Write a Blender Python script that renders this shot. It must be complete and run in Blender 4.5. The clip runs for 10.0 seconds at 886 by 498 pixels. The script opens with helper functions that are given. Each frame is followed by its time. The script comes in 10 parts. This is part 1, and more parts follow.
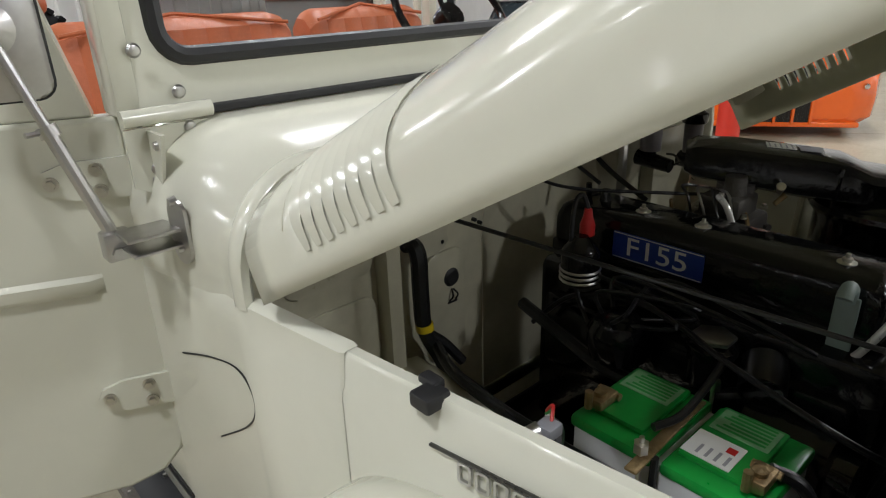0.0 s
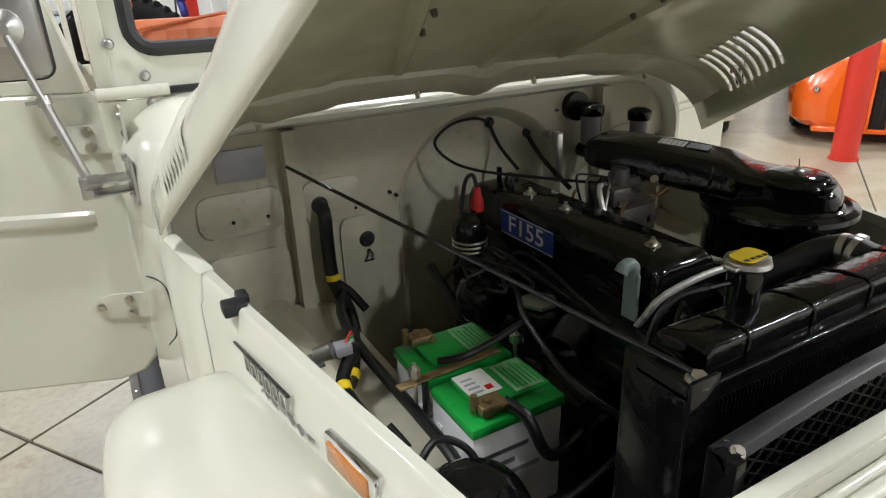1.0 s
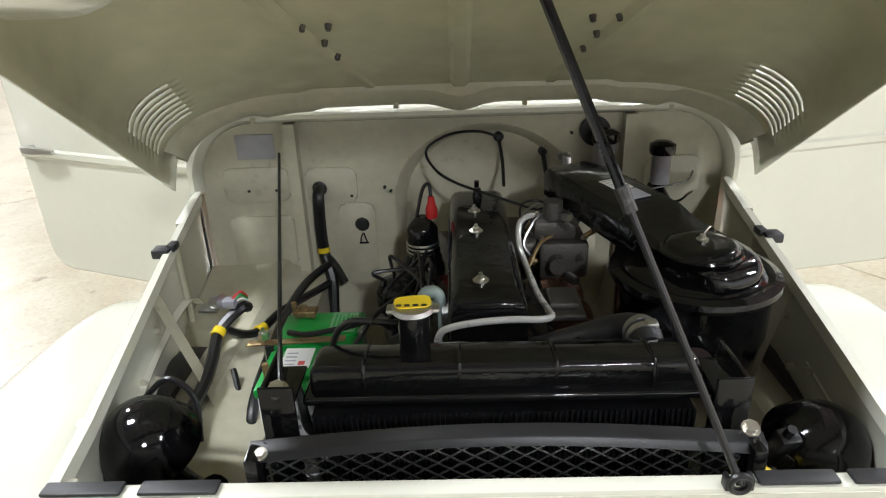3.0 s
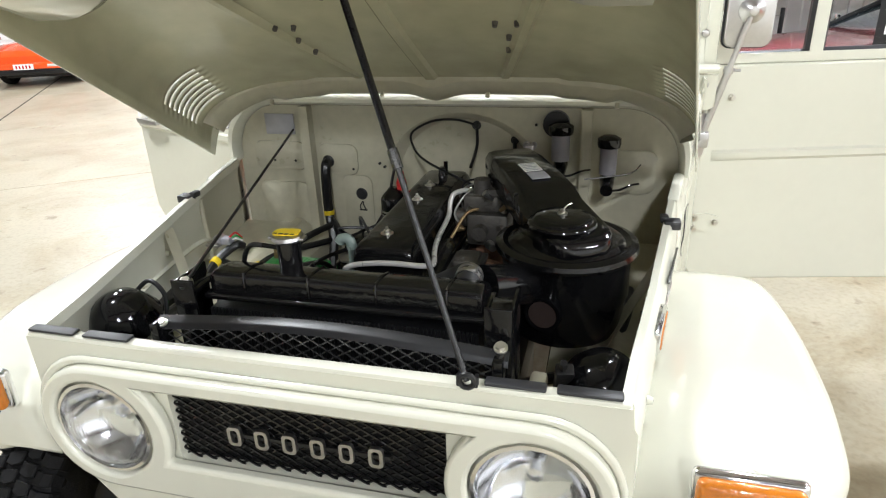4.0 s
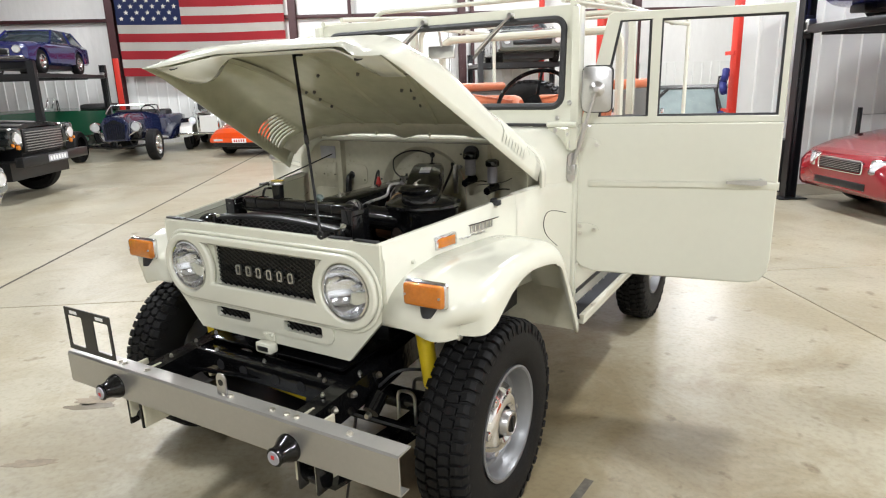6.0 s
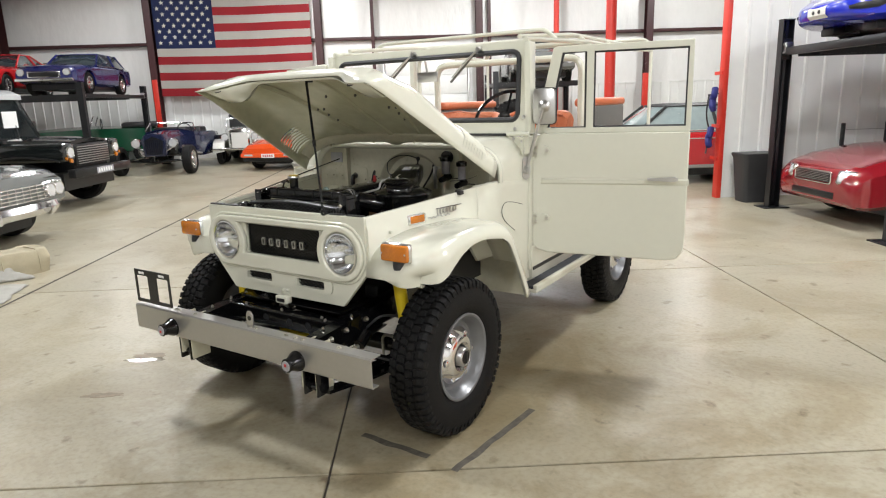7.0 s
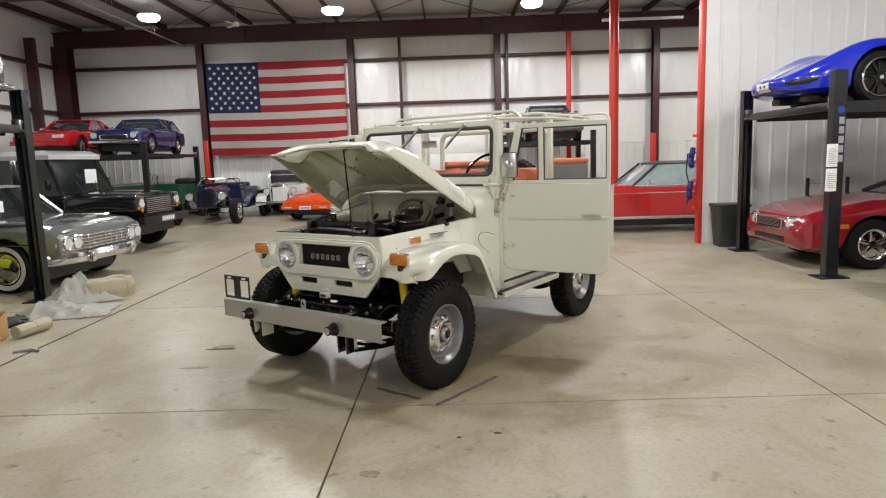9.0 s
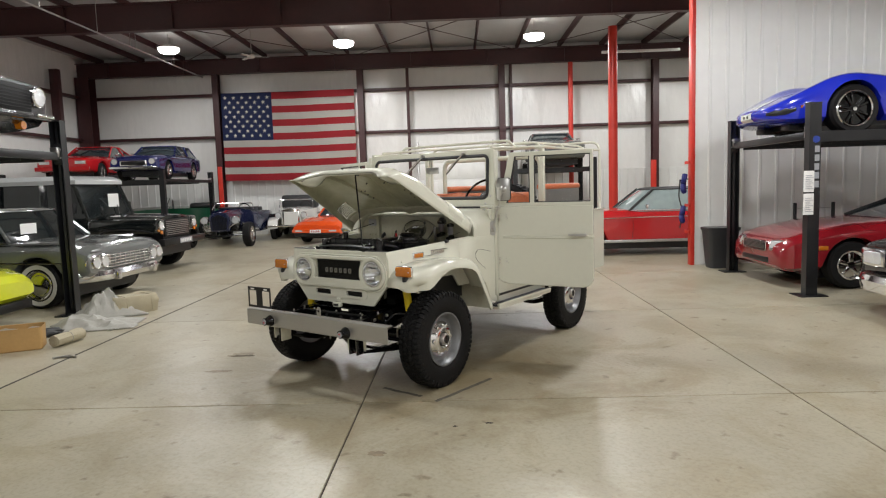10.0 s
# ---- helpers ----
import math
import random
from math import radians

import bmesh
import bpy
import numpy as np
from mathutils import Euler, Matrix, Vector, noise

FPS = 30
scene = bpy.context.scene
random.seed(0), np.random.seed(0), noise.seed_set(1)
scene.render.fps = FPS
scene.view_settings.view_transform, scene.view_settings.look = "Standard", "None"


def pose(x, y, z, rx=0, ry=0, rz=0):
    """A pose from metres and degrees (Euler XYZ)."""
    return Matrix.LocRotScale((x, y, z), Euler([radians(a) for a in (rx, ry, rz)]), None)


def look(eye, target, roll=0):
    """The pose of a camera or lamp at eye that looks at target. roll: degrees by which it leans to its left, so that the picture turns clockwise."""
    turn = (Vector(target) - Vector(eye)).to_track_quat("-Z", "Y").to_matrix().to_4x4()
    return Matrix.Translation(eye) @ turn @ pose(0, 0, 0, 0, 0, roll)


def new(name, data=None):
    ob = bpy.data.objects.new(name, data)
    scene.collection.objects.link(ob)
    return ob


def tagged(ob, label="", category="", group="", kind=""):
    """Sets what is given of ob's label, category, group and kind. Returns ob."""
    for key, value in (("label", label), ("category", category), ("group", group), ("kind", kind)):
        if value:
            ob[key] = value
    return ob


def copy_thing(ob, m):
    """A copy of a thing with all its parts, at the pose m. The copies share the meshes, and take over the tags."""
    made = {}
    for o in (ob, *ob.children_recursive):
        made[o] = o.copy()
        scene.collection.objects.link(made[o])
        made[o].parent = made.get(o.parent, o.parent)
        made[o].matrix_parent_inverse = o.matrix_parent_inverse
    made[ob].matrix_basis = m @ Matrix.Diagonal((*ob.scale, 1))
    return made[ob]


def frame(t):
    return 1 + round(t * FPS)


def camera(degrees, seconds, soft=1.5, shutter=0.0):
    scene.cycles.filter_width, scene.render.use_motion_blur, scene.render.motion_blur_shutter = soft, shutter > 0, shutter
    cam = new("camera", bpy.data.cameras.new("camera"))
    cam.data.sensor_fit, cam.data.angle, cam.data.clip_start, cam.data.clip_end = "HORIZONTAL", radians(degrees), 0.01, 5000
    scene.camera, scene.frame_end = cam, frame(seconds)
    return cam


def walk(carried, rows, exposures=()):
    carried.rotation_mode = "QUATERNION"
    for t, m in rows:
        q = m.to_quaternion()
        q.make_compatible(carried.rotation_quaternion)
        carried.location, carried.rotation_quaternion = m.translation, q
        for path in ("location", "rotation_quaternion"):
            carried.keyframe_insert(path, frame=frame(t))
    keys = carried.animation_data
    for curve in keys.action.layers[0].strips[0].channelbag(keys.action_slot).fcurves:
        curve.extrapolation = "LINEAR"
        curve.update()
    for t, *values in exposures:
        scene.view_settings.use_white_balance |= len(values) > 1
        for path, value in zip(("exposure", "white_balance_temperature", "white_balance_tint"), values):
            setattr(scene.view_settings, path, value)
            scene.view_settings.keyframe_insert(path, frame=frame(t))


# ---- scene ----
cam = camera(69.7, 10.0, soft=1.15)
PATH = [
    (0, (-0.984, -0.115, 1.504), (0.24, 1.268, 0.736), -2.0),
    (0.5, (-0.88, -0.378, 1.491), (0.18, 1.136, 0.725), -2.2),
    (1, (-0.733, -0.56, 1.515), (0.143, 1.065, 0.746), -2.3),
    (1.5, (-0.531, -0.648, 1.519), (0.121, 1.072, 0.734), -2.4),
    (2, (-0.357, -0.738, 1.544), (0.07, 1.041, 0.736), -2.3),
    (3.4, (0.171, -0.898, 1.595), (-0.065, 0.921, 0.798), -2.1),
    (4, (0.476, -1.049, 1.598), (-0.007, 0.725, 0.811), -2.2),
    (4.5, (0.755, -1.192, 1.593), (0.108, 0.551, 0.856), -2.1),
    (5, (1.063, -1.339, 1.572), (0.26, 0.37, 0.914), -2.1),
    (5.5, (1.366, -1.58, 1.545), (0.45, 0.106, 0.98), -1.8),
    (7, (2.277, -2.369, 1.526), (1.215, -0.735, 1.075), -1.8),
    (7.5, (2.551, -2.652, 1.528), (1.464, -1.023, 1.121), -1.9),
    (8, (2.834, -2.892, 1.513), (1.713, -1.273, 1.166), -2.0),
    (8.5, (3.078, -3.174, 1.503), (1.938, -1.562, 1.19), -1.9),
    (9, (3.284, -3.432, 1.544), (2.132, -1.82, 1.266), -1.9),
    (9.5, (3.489, -3.639, 1.538), (2.325, -2.027, 1.318), -1.9),
    (10, (3.649, -3.848, 1.53), (2.475, -2.241, 1.333), -1.8),
]
EXPOSE = [(0, -0.55, 6400, 10), (0.5, -0.45, 6350, 10), (1, -0.05, 6350, 10), (1.5, 0.33, 6250, 10), (2, 0.63, 6150, 10), (3.5, 0.47, 6250, 10), (4.5, 0.61, 6200, 10),
          (5, 0.61, 6150, 10), (5.5, 0.41, 6250, 10), (7, -0.04, 6500, 10), (8.5, -0.32, 6600, 10), (10, -0.58, 6650, 10)]
walk(cam, [(t, look(eye, target, roll)) for t, eye, target, roll in PATH], EXPOSE)

# ---- light ----
world = bpy.data.worlds.new("world")
world.use_nodes = True
world.node_tree.nodes["Background"].inputs[0].default_value = (0.9, 0.95, 1.0, 1)
world.node_tree.nodes["Background"].inputs[1].default_value = 0.05
scene.world = world

SLAB = pose(0.532, -0.623, 0, 0, 0, 34.5)   # the floor slabs' frame
BLD_ANGLE = 34.7
# the building's frame: x along the end wall, y towards it
BLD = pose(0.532, -0.623, 0, 0, 0, BLD_ANGLE) @ pose(0.019, -0.147, 0) @ Matrix.Diagonal((0.953, 0.9225, 0.938, 1))
LAMP_Z = 6.14
LAMPS = [(-8.0, 8.6, 330), (-8.0, 15.9, 300), (8.8, -6.5, 650), (7.3, -0.4, 760), (8.8, 15.9, 520)]
LAMPS += [(la, lb, 540 if lb > 12 else 650) for la in (-2.6, 3.2) for lb in (-6.5, 2.6, 8.6, 15.9)]
for la, lb, watts in LAMPS:
    lamp = bpy.data.lights.new("high_bay_light", "SPOT")
    lamp.energy, lamp.color, lamp.shadow_soft_size = watts, (0.965, 0.985, 1.0), 0.30
    lamp.spot_size, lamp.spot_blend = radians(172), 0.18
    lo = new("high_bay_light", lamp)
    lo.matrix_world = Matrix.Translation(BLD @ Vector((la, lb, LAMP_Z - 0.34)))

# ---- materials ----
def material(name, color, rough=0.5, metal=0.0, vary=0.12, fine=60.0, coarse=3.0, bump=0.0, bump_scale=200.0, coat=0.0, deep=0.01, emit=0.0, trans=0.0, stretch=(1, 1, 1), rough_vary=0.08, tint=None):
    m = bpy.data.materials.new(name)
    m.use_nodes = True
    nt = m.node_tree
    bsdf = nt.nodes["Principled BSDF"]
    bsdf.inputs["Base Color"].default_value = (*color, 1)
    bsdf.inputs["Roughness"].default_value = rough
    bsdf.inputs["Metallic"].default_value = metal
    bsdf.inputs["Coat Weight"].default_value = coat
    bsdf.inputs["Coat Roughness"].default_value = 0.06
    bsdf.inputs["Transmission Weight"].default_value = trans
    if emit:
        bsdf.inputs["Emission Color"].default_value = (*color, 1)
        bsdf.inputs["Emission Strength"].default_value = emit
    if vary or bump:
        tc = nt.nodes.new("ShaderNodeTexCoord")
        mp = nt.nodes.new("ShaderNodeMapping")
        mp.inputs["Scale"].default_value = stretch
        nt.links.new(tc.outputs["Object"], mp.inputs[0])

        def noise_tex(scale, detail=4.0):
            n = nt.nodes.new("ShaderNodeTexNoise")
            n.inputs["Scale"].default_value = scale
            n.inputs["Detail"].default_value = detail
            nt.links.new(mp.outputs[0], n.inputs["Vector"])
            return n
    if vary:
        a, b = noise_tex(coarse), noise_tex(fine, 6)
        add = nt.nodes.new("ShaderNodeMath")
        add.operation = "MULTIPLY_ADD"
        nt.links.new(a.outputs[0], add.inputs[0])
        add.inputs[1].default_value = 0.65
        mul = nt.nodes.new("ShaderNodeMath")
        mul.operation = "MULTIPLY"
        nt.links.new(b.outputs[0], mul.inputs[0])
        mul.inputs[1].default_value = 0.35
        nt.links.new(mul.outputs[0], add.inputs[2])
        ramp = nt.nodes.new("ShaderNodeValToRGB")
        ramp.color_ramp.elements[0].position, ramp.color_ramp.elements[1].position = 0.3, 0.7
        low = tint or color
        ramp.color_ramp.elements[0].color = (*[c * (1 - vary) for c in low], 1)
        ramp.color_ramp.elements[1].color = (*[min(1, c * (1 + vary)) for c in color], 1)
        nt.links.new(add.outputs[0], ramp.inputs[0])
        nt.links.new(ramp.outputs[0], bsdf.inputs["Base Color"])
        if rough_vary:
            mr = nt.nodes.new("ShaderNodeMapRange")
            mr.inputs[3].default_value, mr.inputs[4].default_value = max(0.02, rough - rough_vary), min(1, rough + rough_vary)
            nt.links.new(add.outputs[0], mr.inputs[0])
            nt.links.new(mr.outputs[0], bsdf.inputs["Roughness"])
    if bump:
        c = noise_tex(bump_scale, 5)
        bn = nt.nodes.new("ShaderNodeBump")
        bn.inputs["Strength"].default_value, bn.inputs["Distance"].default_value = bump, deep
        nt.links.new(c.outputs[0], bn.inputs["Height"])
        nt.links.new(bn.outputs[0], bsdf.inputs["Normal"])
    return m


def concrete_material():
    m = material("sealed_concrete", (0.398, 0.364, 0.274), 0.36, vary=0.13, fine=22, coarse=1.1, rough_vary=0.13)
    nt = m.node_tree
    bsdf = nt.nodes["Principled BSDF"]
    ramp = bsdf.inputs["Base Color"].links[0].from_node
    geo = nt.nodes.new("ShaderNodeNewGeometry")
    big = nt.nodes.new("ShaderNodeTexNoise")
    big.inputs["Scale"].default_value, big.inputs["Detail"].default_value, big.inputs["Roughness"].default_value = 1.3, 10, 0.72
    big.inputs["Distortion"].default_value = 0.6
    nt.links.new(geo.outputs["Position"], big.inputs["Vector"])
    stain = nt.nodes.new("ShaderNodeValToRGB")
    stain.color_ramp.elements[0].position, stain.color_ramp.elements[1].position = 0.41, 0.55
    stain.color_ramp.elements[0].color, stain.color_ramp.elements[1].color = (0.85, 0.81, 0.74, 1), (1, 1, 1, 1)
    nt.links.new(big.outputs[0], stain.inputs[0])
    spot = nt.nodes.new("ShaderNodeTexNoise")
    spot.inputs["Scale"].default_value, spot.inputs["Detail"].default_value = 7.0, 5
    nt.links.new(geo.outputs["Position"], spot.inputs["Vector"])
    dark = nt.nodes.new("ShaderNodeValToRGB")
    dark.color_ramp.elements[0].position, dark.color_ramp.elements[1].position = 0.27, 0.36
    dark.color_ramp.elements[0].color, dark.color_ramp.elements[1].color = (0.55, 0.5, 0.44, 1), (1, 1, 1, 1)
    nt.links.new(spot.outputs[0], dark.inputs[0])
    info = nt.nodes.new("ShaderNodeObjectInfo")
    vary = nt.nodes.new("ShaderNodeMapRange")
    vary.inputs[3].default_value, vary.inputs[4].default_value = 0.94, 1.05
    nt.links.new(info.outputs["Random"], vary.inputs[0])
    # broad dark patch round the front wheel: the vehicle's shade painted in with oil stains
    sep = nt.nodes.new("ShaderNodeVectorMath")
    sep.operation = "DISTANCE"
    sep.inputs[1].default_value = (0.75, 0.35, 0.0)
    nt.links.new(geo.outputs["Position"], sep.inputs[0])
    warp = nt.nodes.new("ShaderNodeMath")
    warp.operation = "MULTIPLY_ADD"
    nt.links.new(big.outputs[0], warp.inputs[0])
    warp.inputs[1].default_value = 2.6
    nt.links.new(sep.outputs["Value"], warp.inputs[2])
    # tone for painted shade and oil together, darkest at the middle
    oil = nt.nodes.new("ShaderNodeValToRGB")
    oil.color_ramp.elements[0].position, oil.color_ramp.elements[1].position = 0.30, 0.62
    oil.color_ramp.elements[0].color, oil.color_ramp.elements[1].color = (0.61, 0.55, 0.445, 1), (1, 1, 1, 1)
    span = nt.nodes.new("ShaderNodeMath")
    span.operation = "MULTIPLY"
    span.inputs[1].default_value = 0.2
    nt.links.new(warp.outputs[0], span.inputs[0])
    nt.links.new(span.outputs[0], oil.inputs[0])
    speck = nt.nodes.new("ShaderNodeTexNoise")
    speck.inputs["Scale"].default_value, speck.inputs["Detail"].default_value = 38, 4
    nt.links.new(geo.outputs["Position"], speck.inputs["Vector"])
    grit = nt.nodes.new("ShaderNodeValToRGB")
    grit.color_ramp.elements[0].position, grit.color_ramp.elements[1].position = 0.34, 0.52
    grit.color_ramp.elements[0].color, grit.color_ramp.elements[1].color = (0.88, 0.87, 0.85, 1), (1.0, 1.0, 1.0, 1)
    nt.links.new(speck.outputs[0], grit.inputs[0])
    last = ramp.outputs[0]
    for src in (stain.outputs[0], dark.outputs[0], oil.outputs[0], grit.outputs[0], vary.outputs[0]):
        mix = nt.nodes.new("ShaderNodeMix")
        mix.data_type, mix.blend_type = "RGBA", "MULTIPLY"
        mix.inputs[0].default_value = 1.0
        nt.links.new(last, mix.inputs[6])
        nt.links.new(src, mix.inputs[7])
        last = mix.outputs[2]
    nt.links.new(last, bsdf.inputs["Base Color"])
    return m


CREAM = material("cream_paint", (0.67, 0.665, 0.565), 0.18, vary=0.025, fine=30, coarse=1.5, coat=0.6, rough_vary=0.03, bump=0.02, bump_scale=900)
# body cream with the hood's own shade and floor bounce mixed into the colour
HOOD_SHADED = material("cream_hood_shaded", (0.49, 0.475, 0.335), 0.24, vary=0.20, fine=14, coarse=2.2, coat=0.3, rough_vary=0.06, bump=0.02, bump_scale=300)
# body cream turned darker and olive: bay shade and dirt share this colour
CREAM_SHADED_DIRTY = material("cream_bay_shaded_dirty", (0.50, 0.475, 0.362), 0.30, vary=0.16, fine=40, coarse=3, coat=0.25, bump=0.04, bump_scale=120)
BLACK = material("gloss_black_enamel", (0.004, 0.004, 0.0044), 0.07, vary=0.3, fine=40, coarse=6, rough_vary=0.04, bump=0.10, bump_scale=45)
BLACK.node_tree.nodes["Principled BSDF"].inputs["Specular IOR Level"].default_value = 0.42
BLACK_SATIN = material("satin_black", (0.007, 0.007, 0.0078), 0.34, vary=0.35, fine=60, coarse=8, bump=0.08, bump_scale=200)
RUBBER = material("tyre_rubber", (0.006, 0.0058, 0.006), 0.62, vary=0.3, fine=120, coarse=9, bump=0.15, bump_scale=250)
RUBBER.node_tree.nodes["Principled BSDF"].inputs["Specular IOR Level"].default_value = 0.22
SEAL = material("black_seal_rubber", (0.018, 0.018, 0.02), 0.5, vary=0.2, fine=80)
CHROME = material("chrome", (0.78, 0.78, 0.79), 0.09, 1.0, vary=0.05, fine=20)
STEEL = material("brushed_steel", (0.52, 0.51, 0.50), 0.32, 1.0, vary=0.10, fine=90, coarse=6)
ZINC = material("zinc_bolt", (0.58, 0.56, 0.50), 0.3, 1.0, vary=0.2, fine=120)
BUMPER = material("silver_bumper_paint", (0.44, 0.43, 0.41), 0.30, 0.75, vary=0.06, fine=70, coarse=2)
WHEELGREY = material("silver_wheel_paint", (0.20, 0.203, 0.21), 0.36, 0.5, vary=0.08, fine=50)
MIRROR = material("mirror_glass", (0.9, 0.9, 0.9), 0.02, 1.0, vary=0)
GLASS = material("clear_glass", (1, 1, 1), 0.01, vary=0, trans=1.0)
GLASS.node_tree.nodes["Principled BSDF"].inputs["IOR"].default_value = 1.05
DARKGLASS = material("car_window_glass", (0.03, 0.04, 0.045), 0.05, vary=0.2, fine=4, coarse=1, coat=0.5)
HEADGLASS = material("headlamp_glass", (0.95, 0.97, 1.0), 0.03, vary=0, trans=1.0, bump=0.28, bump_scale=55, stretch=(3, 1, 0.6), deep=0.004)
HEADGLASS.node_tree.nodes["Principled BSDF"].inputs["IOR"].default_value = 1.25
LENS = material("headlamp_lens", (0.86, 0.88, 0.9), 0.12, 0.55, vary=0.12, fine=60, coarse=14, coat=1.0, bump=0.5, bump_scale=120, stretch=(3, 1, 0.5))
AMBER = material("amber_lens", (0.66, 0.20, 0.010), 0.18, vary=0.2, fine=120, coarse=14, coat=0.8, bump=0.2, bump_scale=160)
AMBER.node_tree.nodes["Principled BSDF"].inputs["Transmission Weight"].default_value = 0.25
VINYL = material("orange_vinyl", (0.52, 0.145, 0.06), 0.42, vary=0.12, fine=90, coarse=5, bump=0.12, bump_scale=220)
GREEN = material("battery_green_plastic", (0.01, 0.30, 0.045), 0.3, vary=0.1, fine=80, coarse=10)
BATGREY = material("battery_grey_plastic", (0.68, 0.68, 0.69), 0.45, vary=0.08, fine=60, coarse=10)
YELLOW = material("yellow_paint", (0.75, 0.55, 0.02), 0.35, vary=0.1, fine=60)
REDPLAST = material("red_rubber", (0.55, 0.02, 0.02), 0.4, vary=0.1)
BLUEPLATE = material("blue_enamel", (0.018, 0.045, 0.26), 0.3, vary=0.1)
INLETBROWN = material("dark_inlet_brown", (0.022, 0.011, 0.008), 0.8, vary=0.3, fine=60)
PLATED = material("plated_steel_pipe", (0.60, 0.59, 0.57), 0.28, 0.35, vary=0.08, fine=60)
GUARDBLACK = material("guard_black_paint", (0.006, 0.006, 0.007), 0.36, vary=0.3, fine=50, coarse=6, bump=0.05)
LETTERGREY = material("faded_grey_lettering", (0.30, 0.31, 0.33), 0.5, vary=0.1)
MARKER = material("dull_amber_marker", (0.30, 0.085, 0.01), 0.25, vary=0.15)
WHITE = material("white_print", (0.75, 0.75, 0.74), 0.5, vary=0.05)
PAPER = material("paper", (0.80, 0.80, 0.78), 0.7, vary=0.04)
BAYGREY = material("grey_plate", (0.38, 0.38, 0.42), 0.4, 0.3, vary=0.15, fine=40, coarse=14)
BRASS = material("aged_brass", (0.35, 0.25, 0.13), 0.45, 0.9, vary=0.3, fine=120, coarse=30, bump=0.3)
CLOUDY = material("cloudy_plastic", (0.24, 0.23, 0.25), 0.35, vary=0.12, fine=40)
ALU = material("cast_aluminium", (0.13, 0.122, 0.11), 0.5, 0.7, vary=0.2, fine=140, coarse=20, bump=0.3)
GREENGREY = material("greygreen_paint", (0.20, 0.25, 0.23), 0.45, vary=0.12, fine=60)
RUST = material("brown_manifold", (0.16, 0.08, 0.045), 0.8, vary=0.35, fine=80, coarse=15, bump=0.4)
TREADMAT = material("black_step_rubber", (0.03, 0.032, 0.04), 0.62, vary=0.2, fine=90)
CONCRETE = concrete_material()
JOINT = material("floor_joint", (0.07, 0.06, 0.05), 0.8, vary=0.3, fine=30)
TAPE = material("worn_black_tape", (0.085, 0.075, 0.06), 0.7, vary=0.6, fine=60, coarse=20)
INSUL = material("white_vinyl_insulation", (0.80, 0.79, 0.765), 0.23, vary=0.05, fine=5, coarse=0.7, bump=0.55, bump_scale=1.7, stretch=(1.5, 1.5, 0.6), deep=0.06)
PANEL = material("white_steel_panel", (0.80, 0.80, 0.775), 0.36, vary=0.05, fine=5, coarse=0.7, bump=0.03, bump_scale=30)
MAROON = material("maroon_steel", (0.050, 0.014, 0.015), 0.5, vary=0.2, fine=12, coarse=1.5)
REDPAINT = material("red_column_paint", (0.60, 0.035, 0.02), 0.38, vary=0.1, fine=15, coarse=2)
ROOFMAT = material("roof_insulation", (0.50, 0.50, 0.50), 0.6, vary=0.08, fine=4, coarse=0.6, bump=0.5, bump_scale=2.5)
LAMPGLOW = material("lamp_diffuser", (1.0, 0.98, 0.95), 0.4, vary=0, emit=24)
LIFTBLACK = material("lift_black_paint", (0.009, 0.0095, 0.011), 0.34, vary=0.25, fine=30, coarse=4)
FLAGRED = material("flag_red_cloth", (0.45, 0.025, 0.035), 0.75, vary=0.1, fine=40, coarse=1.2, bump=0.1)
FLAGWHITE = material("flag_white_cloth", (0.62, 0.60, 0.55), 0.8, vary=0.06, fine=40, coarse=1.2, bump=0.1)
FLAGBLUE = material("flag_blue_cloth", (0.014, 0.026, 0.105), 0.75, vary=0.1, fine=40, coarse=1.2, bump=0.1)
CANVAS = material("beige_canvas", (0.42, 0.37, 0.26), 0.85, vary=0.12, fine=90, coarse=6, bump=0.3, bump_scale=300)
VINYLGREY = material("pale_grey_vinyl", (0.33, 0.32, 0.285), 0.5, vary=0.1, fine=60, coarse=5, bump=0.2)
TAN = material("tan_card", (0.45, 0.27, 0.10), 0.7, vary=0.12, fine=40)
BINBLACK = material("black_bin_plastic", (0.03, 0.03, 0.033), 0.5, vary=0.15, fine=40)


# ---- shape helpers ----
def part(name, bm, mat, parent=None, label="", m=None, smooth=True):
    bmesh.ops.recalc_face_normals(bm, faces=bm.faces)
    if smooth:
        for f in bm.faces:
            f.smooth = True
        for e in bm.edges:
            if len(e.link_faces) == 2 and e.calc_face_angle(0) > 0.62:
                e.smooth = False
    me = bpy.data.meshes.new(name)
    bm.to_mesh(me)
    bm.free()
    me.materials.append(mat)
    ob = new(name, me)
    if parent:
        ob.parent = parent
    if m is not None:
        ob.matrix_basis = m
    if label:
        tagged(ob, label)
    return ob


def thing(name, label, category, m=None, group="", kind=""):
    ob = new(name)
    ob.empty_display_size = 0.1
    if m is not None:
        ob.matrix_basis = m
    return tagged(ob, label, category, group, kind)


def again(ob, parent, m):
    """One more part that shares ob's mesh."""
    o = ob.copy()
    scene.collection.objects.link(o)
    o.parent = parent
    o.matrix_basis = m
    return o


